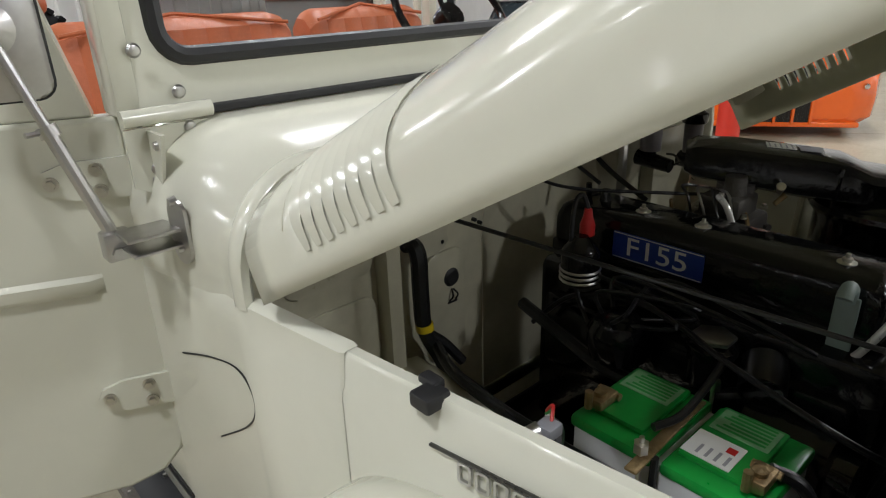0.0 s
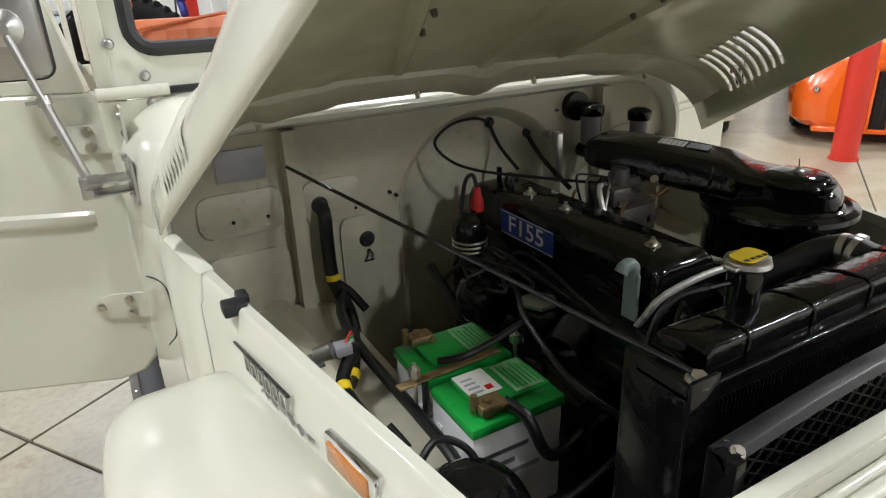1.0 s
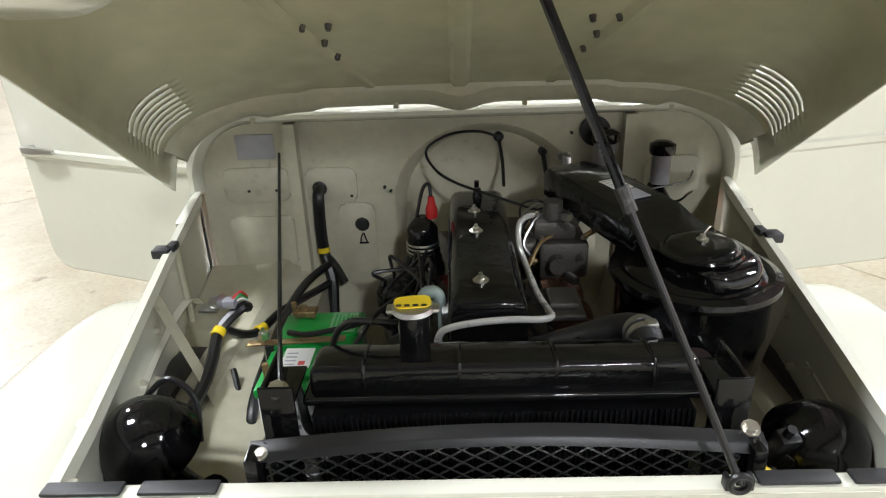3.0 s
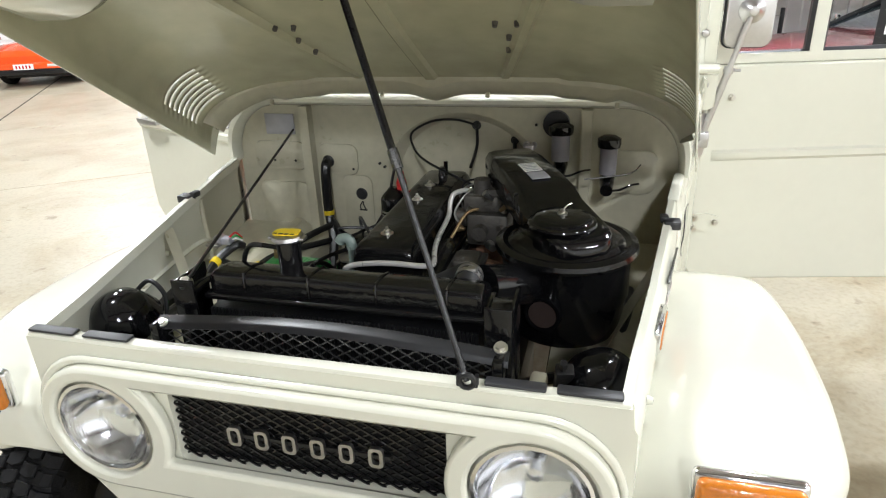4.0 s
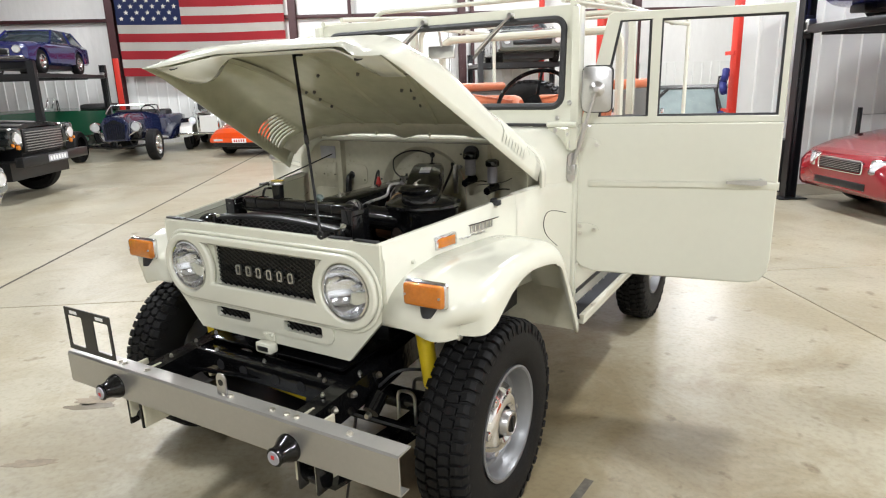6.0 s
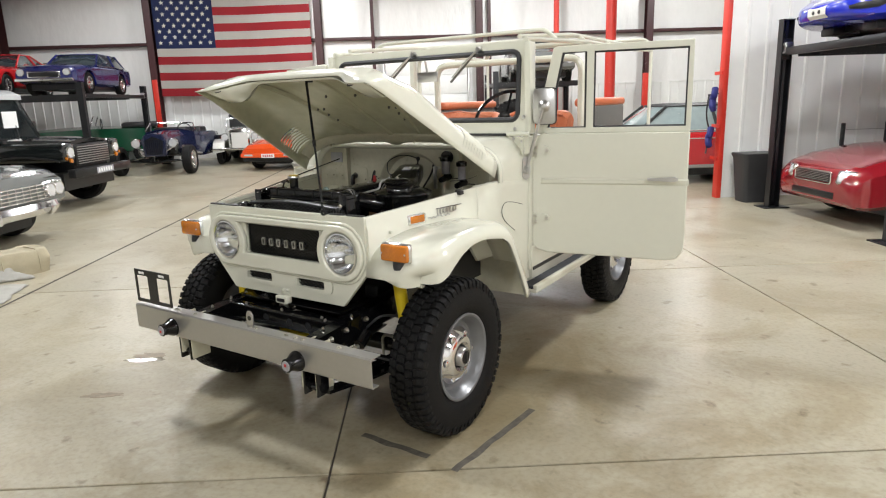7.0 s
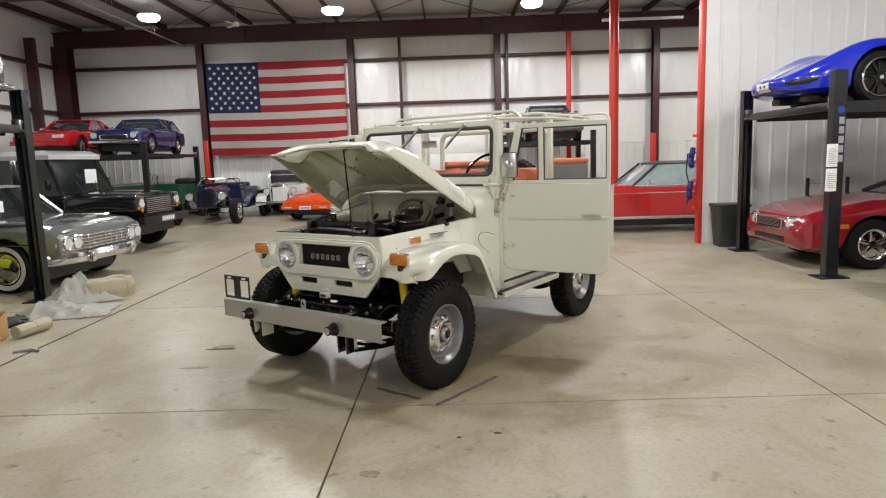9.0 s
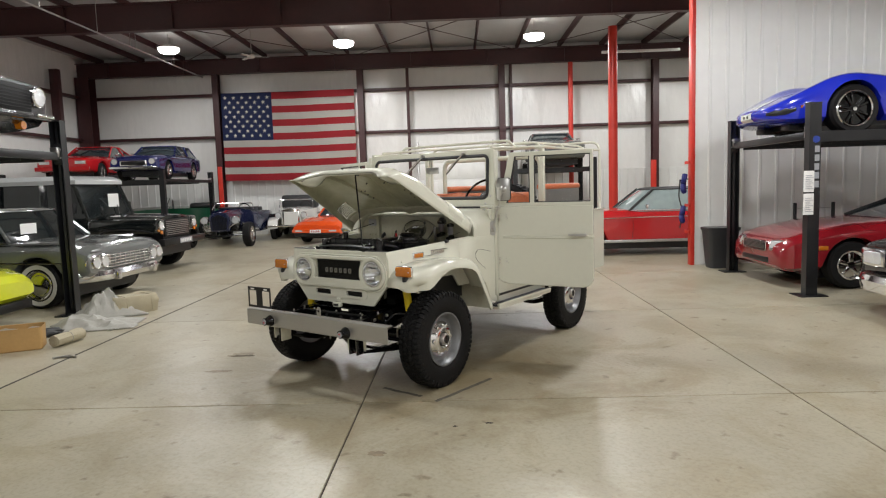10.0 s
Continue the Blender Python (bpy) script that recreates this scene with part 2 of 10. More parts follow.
def box(bm, x0, x1, y0, y1, z0, z1, bevel=0.0, m=None, seg=2):
    vs = bmesh.ops.create_cube(bm, size=1)["verts"]
    for v in vs:
        v.co = Vector(((x0 + x1) / 2 + v.co.x * (x1 - x0), (y0 + y1) / 2 + v.co.y * (y1 - y0), (z0 + z1) / 2 + v.co.z * (z1 - z0)))
    if bevel:
        es = list({e for v in vs for e in v.link_edges})
        out = bmesh.ops.bevel(bm, geom=es, offset=bevel, segments=seg, affect="EDGES", profile=0.5)
        vs = list({v for f in out["faces"] for v in f.verts} | {v for v in vs if v.is_valid})
    if m is not None:
        for v in vs:
            v.co = m @ v.co
    return bm


def frame_of(d):
    d = Vector(d).normalized()
    a = Vector((0, 0, 1)) if abs(d.z) < 0.9 else Vector((1, 0, 0))
    x = a.cross(d).normalized()
    return x, d.cross(x), d


def rings(bm, loops, closed=True, cap=True):
    """Faces between rows of points; each row is a loop (closed) or a strip."""
    rows = [[bm.verts.new(p) for p in loop] for loop in loops]
    n = len(rows[0])
    for a, b in zip(rows, rows[1:]):
        for i in range(n if closed else n - 1):
            j = (i + 1) % n
            bm.faces.new((a[i], a[j], b[j], b[i]))
    if cap and closed:
        bm.faces.new(rows[0][::-1])
        bm.faces.new(rows[-1])
    return rows


def cyl(bm, p0, p1, r0, r1=None, seg=16, cap=True):
    p0, p1 = Vector(p0), Vector(p1)
    r1 = r0 if r1 is None else r1
    x, y, _ = frame_of(p1 - p0)
    ang = [2 * math.pi * i / seg for i in range(seg)]
    rings(bm, [[p + r * (math.cos(a) * x + math.sin(a) * y) for a in ang] for p, r in ((p0, r0), (p1, r1))], cap=cap)
    return bm


def tube(bm, pts, r, seg=8, closed=False, bend=0.0):
    pts = [Vector(p) for p in pts]
    if bend:
        out = [pts[0]]
        for a, b, c in zip(pts, pts[1:], pts[2:]):
            k = min(bend, (b - a).length * 0.45, (c - b).length * 0.45)
            s, e = b + (a - b).normalized() * k, b + (c - b).normalized() * k
            out += [(1 - u) ** 2 * s + 2 * u * (1 - u) * b + u * u * e for u in (0, 0.25, 0.5, 0.75, 1)]
        pts = out + [pts[-1]]
    n, loops, x = len(pts), [], None
    for i, p in enumerate(pts):
        d = (pts[(i + 1) % n] - pts[i - 1]) if closed else (pts[min(i + 1, n - 1)] - pts[max(i - 1, 0)])
        d.normalize()
        x = frame_of(d)[0] if x is None else (x - d * x.dot(d)).normalized()
        y = d.cross(x)
        loops.append([p + r * (math.cos(2 * math.pi * k / seg) * x + math.sin(2 * math.pi * k / seg) * y) for k in range(seg)])
    if closed:
        loops.append(loops[0])
    rings(bm, loops, cap=not closed)
    return bm


def curve_pts(pts, n=6):
    """A smooth line through the points."""
    pts = [Vector(p) for p in pts]
    ext = [2 * pts[0] - pts[1]] + pts + [2 * pts[-1] - pts[-2]]
    out = []
    for a, b, c, d in zip(ext, ext[1:], ext[2:], ext[3:]):
        for k in range(n):
            t = k / n
            out.append(0.5 * ((2 * b) + (c - a) * t + (2 * a - 5 * b + 4 * c - d) * t * t + (3 * b - a - 3 * c + d) * t ** 3))
    return out + [pts[-1]]


def hose(bm, pts, r, seg=8):
    return tube(bm, curve_pts(pts), r, seg)


def lathe(bm, prof, m, seg=32):
    """prof: (radius, height) along the local z axis of m."""
    rows = [[m @ Vector((r * math.cos(2 * math.pi * k / seg), r * math.sin(2 * math.pi * k / seg), h)) for k in range(seg)] for r, h in prof]
    rings(bm, rows, cap=False)
    bmesh.ops.remove_doubles(bm, verts=bm.verts, dist=1e-5)
    return bm


def prism(bm, poly, m, depth, bevel=0.0):
    """A flat outline in the local xy plane of m, raised by depth along z."""
    lo, hi = [bm.verts.new(m @ Vector((x, y, 0))) for x, y in poly], [bm.verts.new(m @ Vector((x, y, depth))) for x, y in poly]
    n = len(poly)
    faces = [bm.faces.new(lo[::-1]), bm.faces.new(hi)]
    for i in range(n):
        faces.append(bm.faces.new((lo[i], lo[(i + 1) % n], hi[(i + 1) % n], hi[i])))
    if bevel:
        es = [e for e in faces[1].edges]
        bmesh.ops.bevel(bm, geom=es, offset=bevel, segments=2, affect="EDGES", profile=0.5)
    return bm


def plate_with_holes(bm, outer, holes, m, depth):
    """A flat plate with openings through it."""
    edges = []
    for loop in [outer] + holes:
        vs = [bm.verts.new(m @ Vector((x, y, 0))) for x, y in loop]
        edges += [bm.edges.new((vs[i], vs[(i + 1) % len(vs)])) for i in range(len(vs))]
    out = bmesh.ops.triangle_fill(bm, use_beauty=True, use_dissolve=False, edges=edges)
    faces = [g for g in out["geom"] if isinstance(g, bmesh.types.BMFace)]
    ext = bmesh.ops.extrude_face_region(bm, geom=faces)
    vec = m.to_3x3() @ Vector((0, 0, depth))
    for g in ext["geom"]:
        if isinstance(g, bmesh.types.BMVert):
            g.co += vec
    return bm


def rounded(x0, x1, y0, y1, r, n=5):
    pts = []
    for cx, cy, a0 in ((x1 - r, y1 - r, 0), (x0 + r, y1 - r, 90), (x0 + r, y0 + r, 180), (x1 - r, y0 + r, 270)):
        for k in range(n + 1):
            a = radians(a0 + 90 * k / n)
            pts.append((cx + r * math.cos(a), cy + r * math.sin(a)))
    return pts


def disc(cx, cy, r, n=28):
    return [(cx + r * math.cos(2 * math.pi * k / n), cy + r * math.sin(2 * math.pi * k / n)) for k in range(n)]


def B():
    return bmesh.new()


def facing(x, y, z, rz=0.0):
    """A pose whose local x runs across, local y up and local z towards -y (turned by rz)."""
    return pose(x, y, z, 90, 0, rz)

# ---- building ----
WALL_B, LEFT_A, RIGHT_A, BACK_B, ROOF_Z = 20.0, -13.0, 14.0, -11.0, 6.75


def building():
    bm = B()
    box(bm, LEFT_A - 0.3, RIGHT_A + 0.3, BACK_B - 0.3, WALL_B + 0.3, -0.3, -0.012)
    floor = tagged(part("floor", bm, JOINT, m=BLD), "sealed beige concrete slab floor with sawn joints", "floor", kind="structure")
    # walls
    walls = (("wall_north", LEFT_A, RIGHT_A, WALL_B, WALL_B + 0.2), ("wall_south", LEFT_A, RIGHT_A, BACK_B - 0.2, BACK_B),
             ("wall_west", LEFT_A - 0.2, LEFT_A, BACK_B - 0.2, WALL_B + 0.2), ("wall_east", RIGHT_A, RIGHT_A + 0.2, BACK_B - 0.2, WALL_B + 0.2))
    for name, x0, x1, y0, y1 in walls:
        bm = B()
        box(bm, x0, x1, y0, y1, -0.01, ROOF_Z)
        tagged(part(name, bm, INSUL, m=BLD), "white vinyl insulation wall with wrinkled sheets", "wall", kind="structure")
    bm = B()
    box(bm, LEFT_A - 0.2, RIGHT_A + 0.2, BACK_B - 0.2, WALL_B + 0.2, ROOF_Z, ROOF_Z + 0.15)
    tagged(part("ceiling", bm, ROOFMAT, m=BLD), "grey insulated metal roof underside", "ceiling", kind="structure")

    # ribbed white liner along the foot of the end wall and the west wall
    def ribbed(bm, x0, x1, y, z0, z1, step=0.3, axis="x", out=-1):
        n = int((x1 - x0) / step)
        pts = []
        for i in range(n):
            s = x0 + i * step
            pts += [(s, 0), (s + step * 0.78, 0), (s + step * 0.83, 0.022), (s + step * 0.95, 0.022)]
        pts.append((x0 + n * step, 0))
        lo, hi = [], []
        for s, d in pts:
            p = (s, y + out * d) if axis == "x" else (y + out * d, s)
            lo.append((*p, z0))
            hi.append((*p, z1))
        rings(bm, [lo, hi], closed=False)
    bm = B()
    ribbed(bm, LEFT_A, RIGHT_A, WALL_B - 0.03, 0, 2.05)
    box(bm, LEFT_A, RIGHT_A, WALL_B - 0.05, WALL_B - 0.002, 2.05, 2.09)
    tagged(part("wainscot", bm, PANEL, m=BLD), "white ribbed steel wainscot panel", "wall panel", kind="structure")
    bm = B()
    ribbed(bm, BACK_B, WALL_B - 0.1, LEFT_A + 0.03, 0, 2.05, axis="y", out=1)
    tagged(part("wainscot_west", bm, PANEL, m=BLD), "white ribbed steel wainscot panel", "wall panel", kind="structure")

    # girts and columns of the end wall
    for z in (3.72, 5.27):
        bm = B()
        box(bm, LEFT_A, RIGHT_A, WALL_B - 0.21, WALL_B - 0.003, z - 0.05, z + 0.05, 0.008)
        tagged(part("trim", bm, MAROON, m=BLD), "maroon steel wall girt", "girt", "wall girts", kind="structure")
        bm = B()
        box(bm, LEFT_A + 0.003, LEFT_A + 0.2, BACK_B, WALL_B - 0.25, z - 0.05, z + 0.05, 0.008)
        tagged(part("trim", bm, MAROON, m=BLD), "maroon steel wall girt", "girt", "wall girts", kind="structure")

    def column(a, b, w, d, z1, mat, label, z0=0.0):
        bm = B()
        t = 0.018
        for s in (-1, 1):
            y = b + s * (d / 2 - t / 2)
            box(bm, a - w / 2, a + w / 2, y - t / 2, y + t / 2, z0, z1)
        box(bm, a - t / 2, a + t / 2, b - d / 2 + t, b + d / 2 - t, z0, z1)
        return tagged(part("steel_column", bm, mat, m=BLD), label, "column", "wall columns", kind="structure")
    for a in (-7.95, -2.67, 2.45, 7.95):
        column(a, WALL_B - 0.36, 0.22, 0.28, 6.0, MAROON, "dark maroon steel wall column")
    for a in (-0.96, 2.78):
        column(a, WALL_B - 0.30, 0.10, 0.16, 6.0, MAROON, "slim maroon steel wall post")
    column(LEFT_A + 0.3, WALL_B - 0.5, 0.5, 0.5, 6.0, MAROON, "heavy maroon steel corner column")
    for b in (17.6, 12.3, 4.9):
        bm = B()
        box(bm, LEFT_A + 0.21, LEFT_A + 0.5, b - 0.1, b + 0.1, 0, 6.0, 0.01)
        tagged(part("steel_column", bm, MAROON, m=BLD), "dark maroon steel wall column", "column", "wall columns", kind="structure")
    # red lower part of the column beside the flag
    bm = B()
    box(bm, -8.02, -7.86, WALL_B - 0.56, WALL_B - 0.51, 0, 2.6, 0.006)
    tagged(part("column_guard", bm, REDPAINT, m=BLD), "bright red painted column guard", "guard", kind="structure")
    # red columns
    for a, b, r, z1 in ((4.85, 19.2, 0.085, 5.9), (5.12, 14.0, 0.125, 5.9), (5.53, 0.25, 0.112, 5.9)):
        bm = B()
        cyl(bm, (a, b, 0), (a, b, z1), r, seg=24)
        cyl(bm, (a, b, 0), (a, b, 0.012), r * 1.15, seg=24)
        tagged(part("pipe_column", bm, REDPAINT, m=BLD), "round bright red steel pipe column", "column", "pipe columns", kind="structure")
    bm = B()
    box(bm, 7.75, 7.95, WALL_B - 0.56, WALL_B - 0.51, 0, 2.35, 0.006)
    tagged(part("column_guard", bm, REDPAINT, m=BLD), "bright red painted column guard", "guard", kind="structure")

    # roof: girders across, purlins along
    for b, z0 in ((12.3, 5.82), (19.55, 5.98), (4.9, 5.82), (-2.5, 5.82), (-9.9, 5.82)):
        bm = B()
        box(bm, LEFT_A, RIGHT_A, b - 0.11, b + 0.11, z0, z0 + 0.025)
        box(bm, LEFT_A, RIGHT_A, b - 0.11, b + 0.11, 6.5, 6.525)
        box(bm, LEFT_A, RIGHT_A, b - 0.01, b + 0.01, z0 + 0.025, 6.5)
        girder = tagged(part("girder", bm, MAROON, m=BLD), "deep maroon steel roof girder", "girder", "roof girders", kind="structure")
        for k in range(10):
            a = LEFT_A + 1.2 + k * 2.75
            bm = B()
            box(bm, a - 0.006, a + 0.006, b - 0.1, b - 0.011, z0 + 0.026, 6.499)
            part("stiffener", bm, MAROON, girder)
    k = 0
    a = LEFT_A + 0.8
    while a < RIGHT_A:
        bm = B()
        box(bm, a - 0.006, a + 0.006, BACK_B, WALL_B, 6.53, 6.73)
        box(bm, a - 0.006, a + 0.06, BACK_B, WALL_B, 6.53, 6.542)
        tagged(part("purlin", bm, MAROON, m=BLD), "thin maroon steel roof purlin", "purlin", "roof purlins", kind="structure")
        a += 1.52
    for a0 in (-6.0, 0.1, 6.2):     # wind bracing rods
        for s in (-1, 1):
            bm = B()
            tube(bm, [(a0 - s * 2.9, 12.4, 6.45), (a0 + s * 2.9, 19.4, 6.45)], 0.012, 6)
            tagged(part("brace_rod", bm, MAROON, m=BLD), "thin steel roof brace rod", "brace", "roof braces", kind="structure")

    # partition of vertical white ribbed steel with a red jamb
    bm = B()
    ribbed(bm, 5.10, RIGHT_A, 7.62, 0, ROOF_Z, 0.305)
    box(bm, 5.10, RIGHT_A, 7.66, 7.72, 0, ROOF_Z)
    tagged(part("wall_partition", bm, PANEL, m=BLD), "white vertical ribbed steel partition wall", "wall", kind="structure")
    bm = B()
    box(bm, 5.03, 5.10, 7.58, 7.74, 0, ROOF_Z - 0.9, 0.006)
    for z in (0.6, 1.1, 1.9):
        box(bm, 5.0, 5.02, 7.6, 7.84, z, z + 0.05)
    tagged(part("jamb_red", bm, REDPAINT, m=BLD), "bright red painted steel jamb of the partition", "jamb", kind="structure")

    # overhead door in the end wall
    door = thing("overhead_door", "white sectional overhead door in the end wall", "door", BLD, kind="structure")
    for i in range(5):
        bm = B()
        box(bm, -0.62, 2.05, WALL_B - 0.10, WALL_B - 0.055, 0.02 + i * 0.62, 0.02 + i * 0.62 + 0.61, 0.006)
        for j in range(4):
            x = -0.5 + j * 0.64
            box(bm, x, x + 0.52, WALL_B - 0.106, WALL_B - 0.099, 0.12 + i * 0.62, 0.12 + i * 0.62 + 0.42, 0.004)
        part("door_section", bm, PANEL, door)
    for x in (-0.70, 2.07):
        bm = B()
        box(bm, x, x + 0.06, WALL_B - 0.16, WALL_B - 0.053, 0, 3.3, 0.004)
        part("door_track", bm, STEEL, door)

    # high bay lamps
    first = None
    for la, lb, watts in LAMPS:
            m = BLD @ pose(la, lb, LAMP_Z)
            if first is None:
                first = thing("high_bay_lamp", "round white high-bay lamp hanging from the roof", "lamp", m, "high bay lamps")
                bm = B()
                box(bm, -0.30, 0.30, -0.20, 0.20, 0.037, 0.09, 0.01)
                box(bm, -0.14, 0.14, -0.10, 0.10, 0.088, 0.16, 0.01)
                part("housing", bm, STEEL, first)
                bm = B()
                lathe(bm, [(0.0, -0.15), (0.12, -0.145), (0.23, -0.12), (0.30, -0.07), (0.33, 0.0), (0.32, 0.035)], Matrix(), 28)
                part("diffuser", bm, LAMPGLOW, first, "glowing white diffuser")
                bm = B()
                tube(bm, [(0, 0, 0.2), (0, 0, 0.5)], 0.008, 6)
                part("hanger", bm, STEEL, first)
            else:
                copy_thing(first, m)

    # conduit with small fixture
    bm = B()
    tube(bm, [(-7.8, 8.0, 5.62), (-7.65, 17.6, 5.55)], 0.022, 8)
    for b in (9.2, 11.4, 13.0, 13.3, 15.5, 15.7):
        tube(bm, [(-7.78, b, 5.60), (-7.78, b, 6.4)], 0.008, 6)
    tagged(part("conduit", bm, STEEL, m=BLD), "grey overhead conduit pipe on thin hangers", "pipe", kind="structure")

    # small ceiling fan at rest
    fan = thing("ceiling_fan", "small white ceiling fan standing still under the roof", "fan", BLD @ pose(-5.56, 16.25, 5.9))
    bm = B()
    cyl(bm, (0, 0, 0.0), (0, 0, 0.85), 0.015, seg=8)
    part("rod", bm, STEEL, fan)
    bm = B()
    lathe(bm, [(0, -0.06), (0.08, -0.05), (0.11, 0.0), (0.08, 0.07), (0, 0.09)], Matrix(), 16)
    part("hub", bm, PANEL, fan)
    for k in range(3):
        bm = B()
        box(bm, 0.09, 0.55, -0.05, 0.05, -0.012, 0.0, 0.003, m=pose(0, 0, 0, 0, 0, 120 * k + 15) @ pose(0, 0, 0, 10))
        part("blade", bm, PANEL, fan)

    # exit track of a door above, white beam near the red column
    bm = B()
    box(bm, 5.25, 7.6, 15.9, 16.0, 5.55, 5.62, 0.005)
    tagged(part("door_rail", bm, PANEL, m=BLD), "white horizontal door rail under the roof", "rail", kind="structure")
    return floor


FLOOR = building()


def flag():
    F = thing("flag", "large cloth flag with red white stripes and starred blue canton", "flag", BLD)
    x0, x1, z0, z1 = -7.72, -2.88, 2.07, 5.27
    bf = WALL_B - 0.60

    def cloth(a, z):
        u, v = (a - x0) / (x1 - x0), (z - z0) / (z1 - z0)
        return bf + 0.018 * math.sin(6.0 * u * 2 + 1.7 * v) + 0.012 * math.sin(17 * u + 5 * v) - 0.02 * math.sin(3.1 * v)
    def sag(a):
        u = (a - x0) / (x1 - x0)
        return -0.05 * math.sin(math.pi * u) * 0.6
    h = (z1 - z0) / 13
    xc = x0 + 0.382 * (x1 - x0)

    def patch(a0, a1, c0, c1, na, nz):
        bm = B()
        rows = []
        for j in range(nz + 1):
            z = c0 + (c1 - c0) * j / nz
            rows.append([(a0 + (a1 - a0) * i / na, cloth(a0 + (a1 - a0) * i / na, z), z + sag(a0 + (a1 - a0) * i / na)) for i in range(na + 1)])
        rings(bm, rows, closed=False)
        ext = bmesh.ops.solidify(bm, geom=bm.faces[:], thickness=0.004)
        return bm
    for i in range(13):
        top = z1 - i * h
        a0 = xc if i < 7 else x0
        part("stripe", patch(a0, x1, top - h, top, 44, 2), FLAGRED if i % 2 == 0 else FLAGWHITE, F)
    part("canton", patch(x0, xc, z1 - 7 * h, z1, 20, 8), FLAGBLUE, F)
    star = None
    for r in range(9):
        for c in range(6 if r % 2 == 0 else 5):
            a = x0 + (xc - x0) * (2 * c + 1 + (r % 2)) / 12
            z = z1 - 7 * h * (r + 1) / 10
            m = pose(a, cloth(a, z) - 0.012, z + sag(a), 90, 0, 0)
            if star is None:
                bm = B()
                poly = [((0.076 if k % 2 == 0 else 0.031) * math.sin(math.pi * k / 5), (0.076 if k % 2 == 0 else 0.031) * math.cos(math.pi * k / 5)) for k in range(10)]
                prism(bm, poly, Matrix(), 0.003)
                star = part("star", bm, FLAGWHITE, F, m=m, smooth=False)
            else:
                again(star, F, m)


flag()


def floor_slabs():
    """Slabs between sawn joints, about 3.04 m apart."""
    step, gap = 3.048, 0.0055
    bm = B()
    box(bm, gap, step - gap, gap, step - gap, -0.05, 0.0, 0.003, seg=1)
    proto = None
    for i in range(-5, 5):
        for j in range(-4, 7):
            if i * step > RIGHT_A or j * step > WALL_B:
                continue
            m = pose(i * step, j * step, 0)
            if proto is None:
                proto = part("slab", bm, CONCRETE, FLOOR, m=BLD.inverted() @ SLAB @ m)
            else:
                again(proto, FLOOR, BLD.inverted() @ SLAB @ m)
    # wide sealed joint between two pours
    bm = B()
    box(bm, -3.062, -3.034, -6.0, 17.9, 0.0006, 0.0016)
    tagged(part("floor_joint", bm, JOINT, m=SLAB), "dark sealed joint across the concrete floor", "joint", kind="structure")
    # worn tape marks by the front wheel
    for pts in (((0.975, -0.335), (1.03, 0.33)), ((0.44, -0.29), (0.82, -0.296))):
        (xa, ya), (xb, yb) = pts
        ln, an = math.hypot(xb - xa, yb - ya), math.degrees(math.atan2(yb - ya, xb - xa))
        bm = B()
        n = 14
        rows = []
        for k in range(n + 1):
            s = ln * k / n
            e = 0.012 * noise.noise((s * 9, xa, 0))
            rows.append([(s, -0.018 + e, 0.0012), (s, 0.018 + e * 0.5, 0.0012)])
        rings(bm, rows, closed=False)
        tagged(part("tape_mark", bm, TAPE, m=pose(xa, ya, 0, 0, 0, an)), "worn black tape mark on the concrete floor", "tape", "tape marks", kind="structure")
    # dried drips and small wet spots
    for x, y, rx, ry, mat, label in ((-1.36, -0.25, 0.13, 0.035, WETSPOT, "small wet spot"), (-1.40, -0.20, 0.10, 0.05, STAIN, "brown dried stain"), (-1.107, -0.677, 0.11, 0.03, STAIN, "brown dried stain"),
                                     (1.214, -1.23, 0.05, 0.035, STAIN, "round dried stain"), (1.517, -0.484, 0.025, 0.012, CRUMB, "dark crumb"), (1.363, -0.646, 0.014, 0.012, CRUMB, "dark crumb")):
        bm = B()
        n = 28
        ring = []
        for k in range(n):
            a = 2 * math.pi * k / n
            f = 1 + 0.45 * noise.noise((2 * math.cos(a) + x * 7, 2 * math.sin(a), y * 5)) + 0.25 * noise.noise((5 * math.cos(a), 5 * math.sin(a) + x * 3, 1))
            ring.append((rx * f * math.cos(a), ry * f * math.sin(a)))
        prism(bm, ring, Matrix(), 0.0012)
        tagged(part("floor_stain", bm, mat, m=pose(x, y, 0.0002, 0, 0, 34)), label + " on the concrete floor", "stain", "floor stains", kind="structure")


WETSPOT = material("wet_concrete", (0.24, 0.21, 0.16), 0.08, vary=0.2, fine=30)
STAIN = material("dried_stain", (0.26, 0.21, 0.145), 0.5, vary=0.35, fine=60, coarse=12)
CRUMB = material("dark_crumb", (0.06, 0.05, 0.04), 0.8, vary=0.3)
floor_slabs()

# ---- the cream off-road vehicle ----
CX = 0.02
SUV = thing("off_road_vehicle", "cream vintage off-road vehicle with open hood and open doors", "car", pose(CX, 0, 0))


def smooth01(t):
    t = max(0.0, min(1.0, t))
    return t * t * (3 - 2 * t)


def lerp(a, b, t):
    return a + (b - a) * t


def keyed(keys, s):
    """Linear between (s, value, value, ...) rows."""
    if s <= keys[0][0]:
        return keys[0][1:]
    for p, q in zip(keys, keys[1:]):
        if s <= q[0]:
            t = (s - p[0]) / (q[0] - p[0])
            return tuple(lerp(a, b, t) for a, b in zip(p[1:], q[1:]))
    return keys[-1][1:]


COWL_SIDE = [(0.695, 0.681), (0.75, 0.690), (0.83, 0.702), (0.90, 0.715), (0.955, 0.725)]   # y, half width
